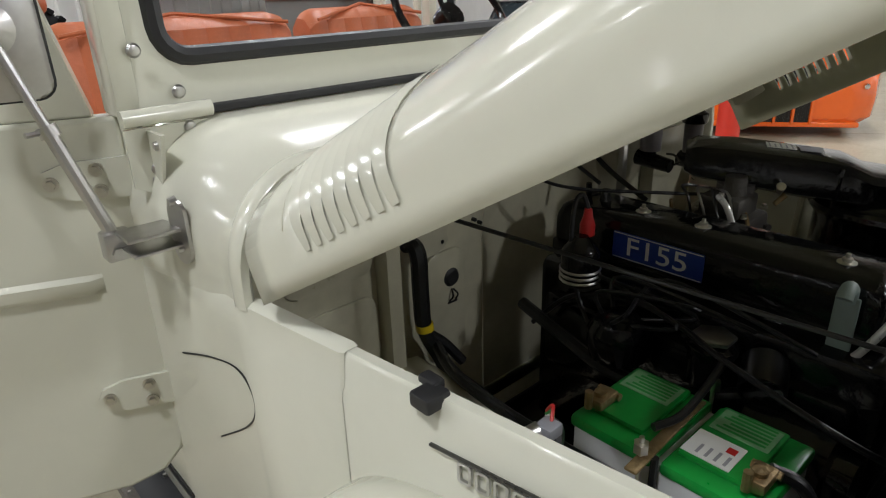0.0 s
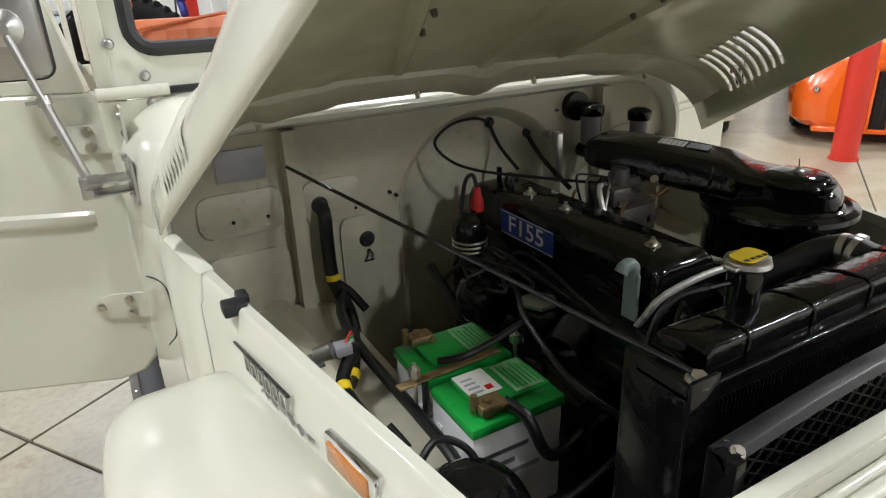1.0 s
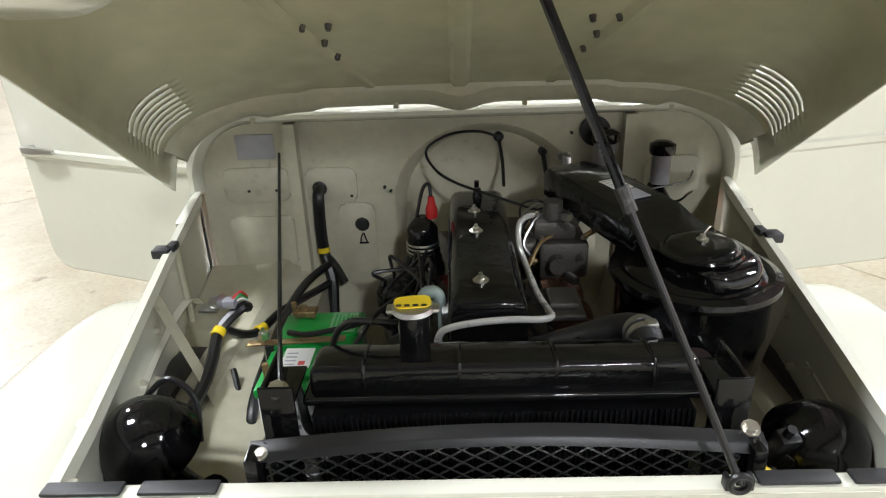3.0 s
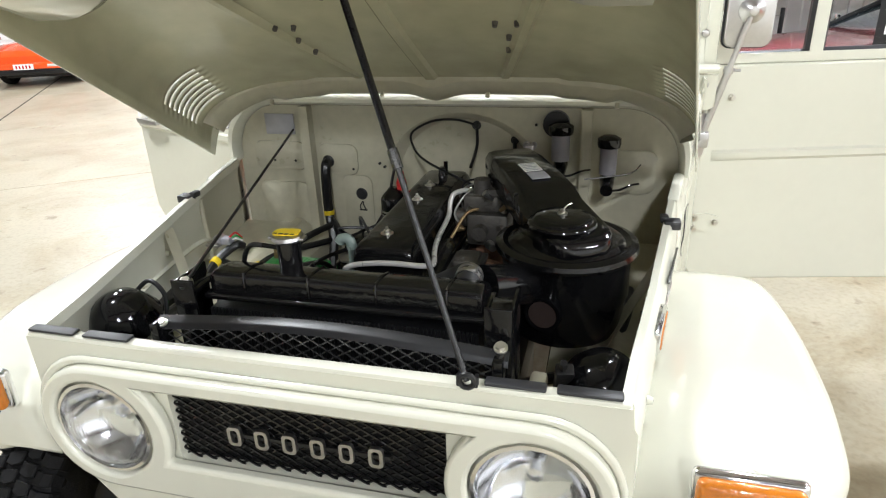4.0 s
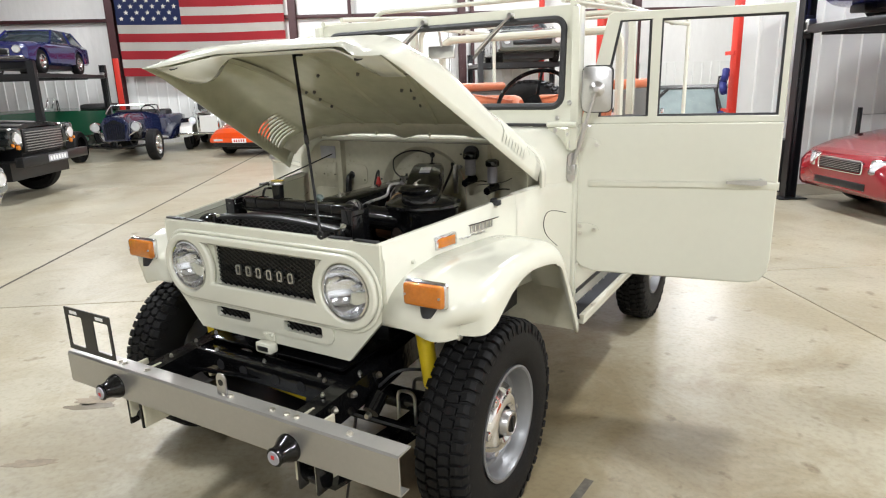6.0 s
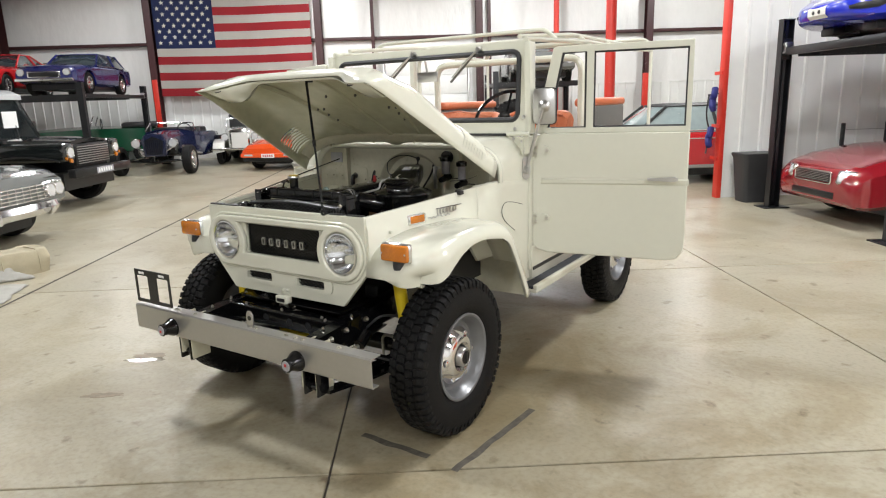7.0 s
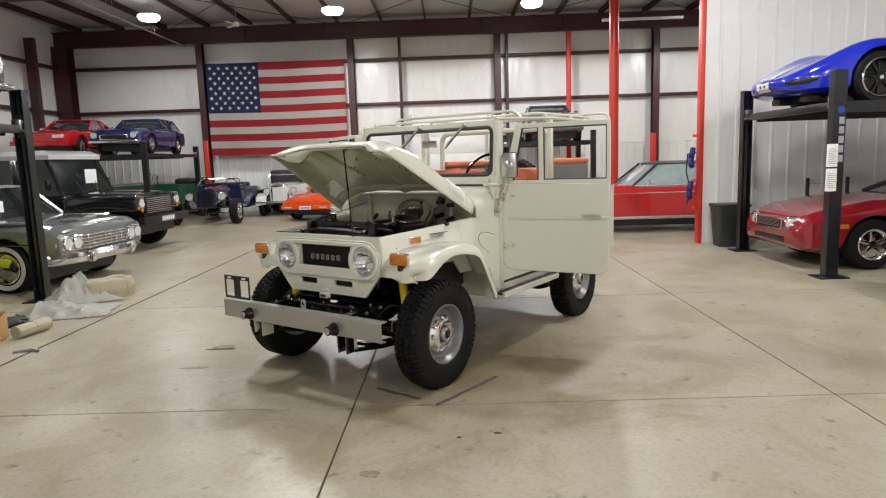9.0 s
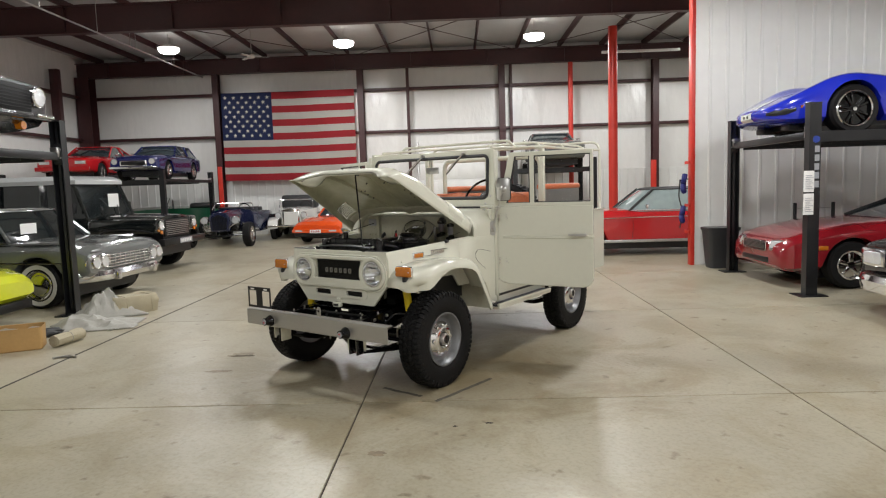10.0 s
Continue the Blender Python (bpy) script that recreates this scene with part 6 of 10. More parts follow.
    sm = Matrix.Translation(A + dr * 0.215 + Vector((0, 0, 1.1928))) @ Matrix((((sd.x), dr.x, 0, 0), (sd.y, dr.y, 0, 0), (0, 0, 1, 0), (0, 0, 0, 1))) @ pose(0, 0, 0, 4, 0, 0)
    bm = B()
    box(bm, -0.021, 0.021, -0.002, 0.050, 0, 0.001, m=sm)
    part("sticker", bm, PAPER, ac, "small white printed sticker")
    bm = B()
    box(bm, -0.021, 0.021, -0.050, -0.008, 0, 0.001, m=sm)
    part("lower_sticker", bm, BAYGREY, ac)
    bm = B()
    for k in range(5):
        box(bm, -0.017, 0.017 - 0.008 * (k % 2), 0.003 + k * 0.010, 0.006 + k * 0.010, 0.001, 0.0014, m=sm)
    part("sticker_line", bm, BAYGREY, ac)
    bm = B()
    box(bm, -0.0705, 0.0705, -0.004, 0.004, -0.078, -0.002, 0.002, m=sm @ pose(0, -0.075, -0.012))
    part("horn_band", bm, BLACK, ac)
    bm = B()     # snout towards the radiator side
    hose(bm, [(0.34, 0.07, 1.04), (0.30, 0.01, 1.06), (0.27, -0.03, 1.075)], 0.042, 18)
    part("snout", bm, BLACK, ac)
    bm = B()
    lathe(bm, [(0.0, 0.004), (0.030, 0.004), (0.031, 0.007), (0.036, 0.007), (0.036, -0.03)], Matrix.Translation((0.375, 0.036, 0.995)) @ pose(0, 0, 0, 90, 0, -14), 24)
    part("inlet", bm, BLACK, ac)
    # dark brown disc that fills the inlet ring
    bm = B()
    lathe(bm, [(0.0, 0.0045), (0.028, 0.0055)], Matrix.Translation((0.375, 0.036, 0.995)) @ pose(0, 0, 0, 90, 0, -14), 24)
    part("inlet_gauze", bm, INLETBROWN, ac)

    # radiator with tank, neck and cap
    rd = group("radiator", "gloss black radiator with yellow-topped cap")
    rd.matrix_basis = pose(0.008 - CX, -0.022, 0.001)
    bm = B()
    rows = []
    for x, k in ((-0.204, 0.60), (-0.203, 0.86), (-0.200, 0.94), (-0.194, 0.985), (-0.186, 1.0), (-0.1, 0.985), (0.0, 1.0), (0.1, 0.985), (0.2, 1.0), (0.272, 1.0), (0.280, 0.985), (0.286, 0.94), (0.289, 0.86), (0.290, 0.60)):
        prof = ((-0.146, 1.088), (-0.1475, 1.122), (-0.1465, 1.1275), (-0.1425, 1.1315), (-0.137, 1.133), (-0.110, 1.132), (-0.086, 1.127), (-0.073, 1.121), (-0.066, 1.110), (-0.063, 1.086))
        rows.append([(x, -0.105 + (y + 0.105) * (0.90 + 0.10 * k), 1.078 + (z - 1.078) * k) for y, z in prof])
    rings(bm, rows)
    part("top_tank", bm, BLACK, rd)
    for k in range(4):
        bm = B()
        x = -0.135 + 0.122 * k
        tube(bm, [(x, -0.147, 1.094), (x, -0.1485, 1.122), (x, -0.143, 1.132), (x, -0.112, 1.1325), (x, -0.080, 1.125)], 0.0026, 6)
        part("tank_rib", bm, BLACK, rd)
    bm = B()
    box(bm, -0.214, 0.300, -0.158, -0.058, 1.082, 1.094, 0.004, seg=3)
    part("tank_flange", bm, BLACK, rd)
    bm = B()
    box(bm, -0.205, 0.285, -0.155, -0.085, 0.62, 1.066)
    part("core", bm, BLACK_SATIN, rd)
    bm = B()
    box(bm, -0.0012, 0.0012, -0.160, -0.155, 0.62, 1.066)
    fin = part("fin", bm, BLACK_SATIN, rd, m=pose(-0.203, 0, 0))
    for k in range(1, 70):
        again(fin, rd, pose(-0.203 + 0.487 * k / 69, 0, 0))
    for x0, x1 in ((-0.262, -0.218), (0.298, 0.342)):
        bm = B()
        box(bm, x0, x1, -0.178, -0.172, 0.62, 1.125, 0.002)
        box(bm, x0 if x0 < 0 else x1 - 0.006, x0 + 0.006 if x0 < 0 else x1, -0.172, -0.08, 0.62, 1.12, 0.002)
        box(bm, x0, x1, -0.172, -0.10, 1.10, 1.106, 0.001)
        part("side_frame", bm, BLACK, rd)
    bolt(rd, (-0.240, -0.165, 1.112), (0, -0.3, 1), 0.010, 0.012)
    bm = B()
    cyl(bm, (-0.072, -0.088, 1.11), (-0.072, -0.088, 1.180), 0.020, 0.022, 20)
    tube(bm, [(-0.072, -0.088, 1.160), (-0.128, -0.080, 1.160)], 0.0045, 8)
    part("neck", bm, BLACK, rd)
    bm = B()
    lathe(bm, [(0, 1.178), (0.025, 1.178), (0.029, 1.182), (0.027, 1.188), (0.023, 1.190), (0.0, 1.192)], pose(-0.072, -0.088, 0), 28)
    box(bm, -0.107, -0.037, -0.098, -0.078, 1.179, 1.186, 0.003)
    cp = part("cap", bm, STEEL, rd, "steel radiator cap")
    bm = B()
    prism(bm, rounded(-0.024, 0.024, -0.016, 0.016, 0.011), pose(-0.072, -0.088, 1.1915, 0, 0, 8), 0.0015)
    part("cap_label", bm, YELLOW, cp, "yellow cap label with dark marks")
    bm = B()
    for k in range(4):
        box(bm, -0.093 + 0.011 * k, -0.086 + 0.011 * k, -0.101, -0.096, 1.193, 1.1936)
    part("cap_marks", bm, BLACK_SATIN, cp)
    bm = B()
    hose(bm, [(-0.125, -0.080, 1.160), (-0.165, -0.065, 1.150), (-0.190, -0.055, 1.11), (-0.200, -0.06, 1.02), (-0.20, -0.07, 0.93)], 0.0048, 8)
    part("overflow_hose", bm, BLACK_SATIN, rd)
    bm = B()     # top hose with clamps
    hose(bm, [(0.245, -0.080, 1.105), (0.245, -0.035, 1.108), (0.225, 0.005, 1.088), (0.17, 0.045, 1.045), (0.11, 0.07, 1.01)], 0.023, 16)
    part("top_hose", bm, SEAL, rd)
    bm = B()
    for p, q in (((0.245, -0.056, 1.107), (0.245, -0.046, 1.108)), ((0.245, -0.040, 1.108), (0.244, -0.030, 1.107))):
        bm = B()
        cyl(bm, p, q, 0.0248, seg=22)
        part("hose_clamp", bm, STEEL, rd)
    bm = B()
    box(bm, 0.245, 0.262, -0.06, -0.042, 1.118, 1.134, 0.003)
    part("clamp_screw", bm, STEEL, rd)

    # stone guard ahead of the radiator
    sg = group("stone_guard", "black expanded-metal stone guard")
    sg.matrix_basis = pose(0.020 - CX, -0.004, -0.012)
    mm = Matrix.Translation((0.0, -0.232, 1.088)) @ pose(0, 0, 0, -14, 0, 0)
    o = mesh_sheet("mesh", -0.262, 0.305, -0.16, 0.0, 0, 0.0150, 0.0080, m=mm, mat=BLACK_SHEEN, r=0.0010)
    o.parent = sg
    bm = B()
    rows = []
    for k in range(17):
        x = -0.280 + 0.612 * k / 16
        arc = 0.020 * math.sin(math.pi * k / 16) - 0.010
        rows.append([(x, -0.247, 1.078 + arc), (x, -0.250, 1.080 + arc), (x, -0.246, 1.088 + arc), (x, -0.243, 1.091 + arc), (x, -0.228, 1.096 + arc), (x, -0.226, 1.093 + arc), (x, -0.241, 1.087 + arc)])
    rings(bm, rows)
    part("top_bar", bm, GUARDBLACK, sg, "flat black steel strip")
    for x in (-0.272, 0.318):
        bm = B()
        box(bm, x - 0.008, x + 0.008, -0.262, -0.225, 0.90, 1.085, 0.003)
        part("side_bar", bm, BLACK, sg)
    bolt(sg, (-0.262, -0.247, 1.082), (0, -0.5, 1), 0.006, 0.008)
    bolt(sg, (0.318, -0.226, 1.088), (0, -0.4, 1), 0.008, 0.010)

    # stay rod from the firewall to the radiator
    st = group("stay_rod")
    bm = B()
    tube(bm, [(-0.424, 0.635, 1.200), (-0.230, -0.180, 1.122)], 0.0034, 8)
    part("rod", bm, BLACK_SATIN, st)

    # battery
    bt = group("battery", "grey car battery with green lid")
    x0, x1, y0, y1 = -0.364, -0.197, 0.060, 0.326
    bm = B()
    box(bm, x0 + 0.004, x1 - 0.004, y0 + 0.004, y1 - 0.004, 0.742, 0.922, 0.004)
    case = part("case", bm, BATGREY, bt, "grey plastic battery case")
    for k in range(7):
        y = y0 + 0.03 + k * 0.033
        bm = B()
        box(bm, x0 + 0.001, x0 + 0.0045, y, y + 0.014, 0.76, 0.88, 0.001)
        part("case_rib", bm, BATGREY, case)
    for k, (w0, w1) in enumerate(((0.02, 0.10), (0.02, 0.075), (0.03, 0.12))):
        bm = B()
        box(bm, x0 + w0, x0 + w1, y0 + 0.0030, y0 + 0.0042, 0.872 - 0.022 * k, 0.880 - 0.022 * k)
        part("print_bar", bm, CLOUDY, case)
    for yy in ((y0, (y0 + y1) / 2 - 0.006), ((y0 + y1) / 2 + 0.006, y1)):
        bm = B()
        box(bm, x0, x1, yy[0], yy[1], 0.917, 0.936, 0.005)
        box(bm, x0 + 0.03, x1 - 0.006, yy[0] + 0.03, yy[1] - 0.008, 0.934, 0.944, 0.004)
        part("lid", bm, GREEN, bt, "green plastic battery lid")
        bm = B()
        box(bm, x1 - 0.066, x1 - 0.014, yy[0] + 0.036, yy[1] - 0.014, 0.944, 0.9452)
        lid_label = part("lid_label", bm, PALEGREEN, bt)
        for k in range(6):
            bm = B()
            box(bm, x1 - 0.060 + 0.008 * k, x1 - 0.056 + 0.008 * k, yy[0] + 0.042, yy[1] - 0.02 - 0.006 * (k % 3), 0.9452, 0.9456)
            part("label_line", bm, GREEN, lid_label)
    bm = B()
    box(bm, x0 + 0.034, x0 + 0.088, y0 + 0.055, y0 + 0.118, 0.944, 0.9455)
    lb = part("top_label", bm, PAPER, bt, "white paper battery label")
    bm = B()
    box(bm, x0 + 0.066, x0 + 0.078, y0 + 0.062, y0 + 0.074, 0.9455, 0.946)
    part("label_mark", bm, REDPLAST, lb)
    for k in range(4):
        bm = B()
        box(bm, x0 + 0.04, x0 + 0.06, y0 + 0.062 + 0.012 * k, y0 + 0.066 + 0.012 * k, 0.9455, 0.946)
        part("label_line", bm, BAYGREY, lb)
    for y in (y0 + 0.022, y1 - 0.022):
        bm = B()
        cyl(bm, (x0 + 0.040, y, 0.936), (x0 + 0.040, y, 0.966), 0.010, 0.009, 14)
        box(bm, x0 + 0.022, x0 + 0.066, y - 0.014, y + 0.014, 0.944, 0.960, 0.004)
        cyl(bm, (x0 + 0.062, y - 0.018, 0.952), (x0 + 0.062, y + 0.018, 0.952), 0.006, seg=6)
        cyl(bm, (x0 + 0.020, y + 0.006, 0.945), (x0 + 0.020, y + 0.006, 0.972), 0.006, seg=8)
        part("terminal", bm, BRASS, bt, "tarnished battery terminal clamp")
    bm = B()
    box(bm, x0 - 0.016, x1 + 0.006, 0.205, 0.222, 0.952, 0.956, 0.001, m=pose(0, 0, 0, 0, -1.5, 2))
    part("hold_down", bm, BRASS, bt)
    for x in (x0 - 0.016, x1 + 0.008):
        bm = B()
        cyl(bm, (x, 0.205, 0.74), (x, 0.205, 0.975), 0.0035, seg=8)
        cyl(bm, (x, 0.205, 0.952), (x, 0.205, 0.966), 0.010, seg=6)
        part("hold_down_bolt", bm, ZINC, bt)
    bm = B()
    hose(bm, [(x0 + 0.066, y0 + 0.02, 0.952), (x0 + 0.085, y0 - 0.012, 0.935), (x0 + 0.10, y0 - 0.035, 0.885), (x0 + 0.13, y0 - 0.03, 0.862), (x0 + 0.17, y0 - 0.02, 0.866), (x0 + 0.24, y0 + 0.0, 0.87)], 0.009, 10)
    part("ground_cable", bm, BLACK_SATIN, bt)
    bm = B()
    hose(bm, [(x0 + 0.03, 0.215, 0.958), (x0 + 0.07, 0.20, 0.962), (x0 + 0.13, 0.20, 0.972), (x1 + 0.03, 0.205, 0.985), (x1 + 0.06, 0.22, 0.96)], 0.006, 8)
    part("lead", bm, BLACK_SATIN, bt)
    bm = B()
    box(bm, x0 - 0.03, x1 + 0.02, y0 - 0.02, y1 + 0.02, 0.72, 0.742, 0.004)
    part("tray", bm, BLACK_SATIN, bt)

    bm = B()
    hose(bm, [(-0.330, 0.66, 0.905), (-0.375, 0.55, 0.900), (-0.390, 0.40, 0.898), (-0.386, 0.22, 0.893), (-0.382, 0.12, 0.885), (-0.378, 0.07, 0.868), (-0.372, 0.05, 0.84)], 0.010, 10)
    part("battery_loom", bm, BLACK_SATIN, bt)
    bm = B()
    tube(bm, [(-0.370, 0.190, 0.945), (-0.371, 0.190, 0.86)], 0.0055, 8)
    part("hold_down_rod", bm, BLACK_SATIN, bt)
    # horns
    for i, (hx, hy, hz) in enumerate(((-0.462, -0.108, 0.975), (0.492, -0.130, 0.960))):
        hn = group("horn", "gloss black round horn")
        m = Matrix.Translation((hx, hy, hz)) @ pose(0, 0, 0, 22, 0, 10)
        bm = B()
        lathe(bm, [(0, 0.062), (0.025, 0.058), (0.05, 0.042), (0.066, 0.015), (0.070, 0.0), (0.074, -0.006), (0.070, -0.012), (0.055, -0.03), (0, -0.035)], m, 32)
        part("shell", bm, BLACK, hn)
        bm = B()
        hose(bm, [m @ Vector((0, 0, -0.03)), m @ Vector((0.02, -0.03, -0.07)), m @ Vector((0.06, -0.06, -0.075)), m @ Vector((0.09, -0.07, -0.05))], 0.026, 14)
        part("trumpet", bm, BLACK, hn)
        bm = B()
        box(bm, -0.08, -0.05, -0.012, 0.012, -0.02, 0.05, 0.004, m=m)
        cyl(bm, m @ Vector((-0.068, 0.0, 0.05)), m @ Vector((-0.068, 0, 0.066)), 0.007, seg=6)
        part("bracket", bm, STEEL if i == 0 else BLACK_SATIN, hn)

    # wiring
    wr = group("wiring_harness", "black wrapped wiring harness with yellow tape")
    runs = {
        "right_loom": ([(-0.44, 0.31, 0.965), (-0.445, 0.29, 0.975), (-0.468, 0.272, 0.960), (-0.483, 0.245, 0.943), (-0.476, 0.18, 0.925), (-0.469, 0.12, 0.918), (-0.466, 0.05, 0.915), (-0.458, -0.03, 0.925)], 0.0115),
        "right_branch": ([(-0.475, 0.255, 0.945), (-0.455, 0.30, 0.905), (-0.433, 0.341, 0.891), (-0.405, 0.40, 0.90), (-0.375, 0.48, 0.89), (-0.345, 0.58, 0.87), (-0.335, 0.63, 0.86)], 0.0095),
        "left_loom": ([(0.545, 0.34, 0.91), (0.54, 0.25, 0.900), (0.515, 0.15, 0.885), (0.457, 0.054, 0.870), (0.38, -0.01, 0.875), (0.32, -0.05, 0.88)], 0.011),
        "horn_wire": ([(-0.50, -0.03, 0.99), (-0.46, -0.02, 1.02), (-0.42, -0.03, 0.99), (-0.41, -0.06, 0.93)], 0.005),
        "firewall_loom": ([(-0.350, 0.70, 1.092), (-0.350, 0.668, 1.08), (-0.352, 0.662, 1.0), (-0.349, 0.658, 0.93), (-0.330, 0.63, 0.86), (-0.33, 0.60, 0.78)], 0.015),
        "loom_branch": ([(-0.345, 0.655, 0.925), (-0.32, 0.64, 0.90), (-0.295, 0.62, 0.86)], 0.010),
        "throttle_cable": ([(0.105, 0.735, 1.202), (0.05, 0.71, 1.222), (-0.02, 0.70, 1.218), (-0.075, 0.68, 1.187), (-0.055, 0.64, 1.15), (-0.009, 0.59, 1.132), (0.07, 0.52, 1.122), (0.18, 0.43, 1.11)], 0.0035),
        "choke_cable": ([(0.105, 0.735, 1.200), (0.112, 0.70, 1.15), (0.110, 0.62, 1.11)], 0.0045),
        "heater_cable": ([(0.216, 0.735, 1.162), (0.222, 0.68, 1.11), (0.235, 0.58, 1.05)], 0.006),
        "speed_cable": ([(-0.12, 0.60, 0.88), (-0.10, 0.52, 0.96), (-0.09, 0.40, 0.985), (-0.12, 0.30, 0.99), (-0.17, 0.20, 0.99), (-0.20, 0.05, 0.97), (-0.16, -0.02, 0.93)], 0.005),
        "heater_hose": ([(-0.13, 0.62, 0.92), (-0.15, 0.50, 0.90), (-0.16, 0.38, 0.88), (-0.13, 0.25, 0.89), (-0.09, 0.14, 0.93)], 0.012),
        "grille_wire": ([(-0.44, 0.18, 0.90), (-0.37, 0.05, 0.80), (-0.26, 0.0, 0.80), (-0.1, 0.0, 0.85), (0.05, -0.03, 0.9)], 0.006),
    }
    for name, (pts, r) in runs.items():
        part(name, hose(B(), pts, r, 8), BLACK_SATIN, wr)
    bm = B()
    for p, q, r in (((-0.482, 0.252, 0.946), (-0.484, 0.236, 0.941), 0.0132), ((-0.438, 0.333, 0.893), (-0.427, 0.352, 0.892), 0.0112), ((-0.350, 0.659, 0.945), (-0.349, 0.658, 0.932), 0.0165), ((0.463, 0.062, 0.870), (0.450, 0.044, 0.870), 0.0125)):
        bm = B()
        cyl(bm, p, q, r, seg=12)
        part("yellow_tape", bm, YELLOW, wr, "yellow harness tape")
    # relay and connectors
    bm = B()
    cyl(bm, (-0.505, 0.300, 0.982), (-0.480, 0.285, 0.992), 0.013, 0.015, 16)
    box(bm, -0.535, -0.495, 0.285, 0.325, 0.965, 0.972, 0.002)
    part("relay", bm, STEEL, wr, "bright metal relay can")
    bm = B()
    box(bm, -0.478, -0.452, 0.272, 0.298, 0.980, 0.998, 0.003)
    part("connector", bm, BAYGREY, wr)
    for mat, dz in ((REDPLAST, 0.004), (GREEN, 0.0), (PAPER, -0.004)):
        bm = B()
        hose(bm, [(-0.46, 0.285, 0.992 + dz), (-0.445, 0.295, 1.000 + dz * 2), (-0.438, 0.310, 0.985 + dz)], 0.0025, 6)
        part("thin_wire", bm, mat, wr)
    # grommets
    for x, z, r in ((-0.350, 1.092, 0.027), (-0.250, 0.992, 0.027), (0.105, 1.202, 0.013), (0.216, 1.162, 0.012)):
        bm = B()
        lathe(bm, [(0, 0.012), (r * 0.5, 0.012), (r * 0.7, 0.006), (r, 0.004), (r, 0)], facing(x, 0.699 if x < 0 else 0.735, z), 20)
        part("grommet", bm, SEAL, wr)
    bm = B()
    hose(bm, [(-0.250, 0.692, 0.968), (-0.255, 0.684, 0.956), (-0.257, 0.692, 0.944)], 0.0018, 6)
    hose(bm, [(-0.248, 0.692, 0.968), (-0.243, 0.684, 0.958), (-0.241, 0.692, 0.944)], 0.0018, 6)
    box(bm, -0.262, -0.236, 0.692, 0.699, 0.937, 0.943, 0.002)
    part("clip", bm, BLACK_SATIN, wr)
    bm = B()
    for x, z in ((0.255, 1.16), (0.275, 1.158)):
        cyl(bm, (x, 0.735, z), (x, 0.68, z), 0.009, seg=10)
    box(bm, 0.256, 0.276, 0.66, 0.675, 1.04, 1.165, 0.003)
    part("linkage", bm, STEEL, wr)

    # fluid reservoirs on the firewall
    for x, y, z, r, lab in ((0.351, 0.650, 1.216, 0.030, "brake_reservoir"), (0.477, 0.612, 1.194, 0.027, "clutch_reservoir")):
        rs = group(lab, "cloudy plastic fluid reservoir with black cap")
        bm = B()
        lathe(bm, [(0, -0.085), (r * 0.8, -0.085), (r * 0.82, -0.02), (r * 0.9, -0.005), (0, -0.005)], pose(x, y, z), 20)
        part("jar", bm, CLOUDY, rs)
        bm = B()
        lathe(bm, [(r * 1.05, -0.014), (r * 1.12, -0.006), (r * 1.1, 0.008), (r * 0.6, 0.016), (0, 0.017)], pose(x, y, z), 20)
        part("cap", bm, BLACK, rs)
        bm = B()
        cyl(bm, (x, y + 0.03, z - 0.105), (x, y - 0.055, z - 0.115), 0.020, 0.016, 14)
        cyl(bm, (x, y, z - 0.085), (x, y, z - 0.105), 0.014, seg=12)
        hose(bm, [(x, y - 0.05, z - 0.115), (x + 0.03, y - 0.06, z - 0.11), (x + 0.06, y - 0.03, z - 0.105), (x + 0.08, y, z - 0.11)], 0.003, 6)
        part("master_cylinder", bm, BLACK, rs)
    bm = B()
    cyl(bm, (0.315, 0.70, 1.22), (0.315, 0.680, 1.22), 0.036, seg=20)
    part("firewall_cap", bm, BLACK_SATIN, SUV)
    bm = B()
    cyl(bm, (0.02, 0.66, 0.86), (0.02, 0.62, 0.86), 0.04, seg=16)
    part("bell_cover", bm, BLACK, en)
    # washer hose
    bm = B()
    hose(bm, [(0.56, 0.63, 1.13), (0.54, 0.60, 1.118), (0.50, 0.59, 1.11), (0.42, 0.58, 1.10)], 0.0020, 6)
    part("brake_line", bm, DARKSTEEL, wr)
    # bright steel pipe along the head
    bm = B()
    hose(bm, [(-0.045, 0.11, 0.95), (-0.044, 0.075, 1.0), (-0.036, 0.052, 1.046), (-0.015, 0.046, 1.062), (0.030, 0.044, 1.071), (0.080, 0.046, 1.073), (0.128, 0.050, 1.070), (0.146, 0.066, 1.066), (0.146, 0.09, 1.062), (0.134, 0.14, 1.066), (0.127, 0.20, 1.072), (0.121, 0.30, 1.074), (0.119, 0.334, 1.080), (0.119, 0.348, 1.104), (0.126, 0.362, 1.119), (0.150, 0.385, 1.121), (0.175, 0.392, 1.108)], 0.0058, 10)
    part("breather_pipe", bm, PLATED, en, "bright plated steel pipe")
    # light coloured fitting with yellow cap near the left horn
    bm = B()
    lathe(bm, [(0, 0), (0.022, 0), (0.022, 0.02), (0, 0.024)], Matrix.Translation((0.372, -0.205, 0.965)) @ pose(0, 0, 0, 35, 10, 0), 16)
    part("yellow_plug", bm, YELLOW, wr)
    bm = B()
    box(bm, 0.372, 0.402, -0.19, -0.12, 0.945, 0.972, 0.008)
    part("fuse_cover", bm, CREAM_SHADED_DIRTY, wr)


# glossy black wire; its edge glints are put into a lighter grey base
BLACK_SHEEN = material("glinting_black_wire", (0.10, 0.10, 0.10), 0.28, 0.8, vary=0.3, fine=60, coarse=10)
PALEGREEN = material("pale_green_label", (0.20, 0.42, 0.22), 0.5, vary=0.15, fine=300, coarse=60)
suv_engine()


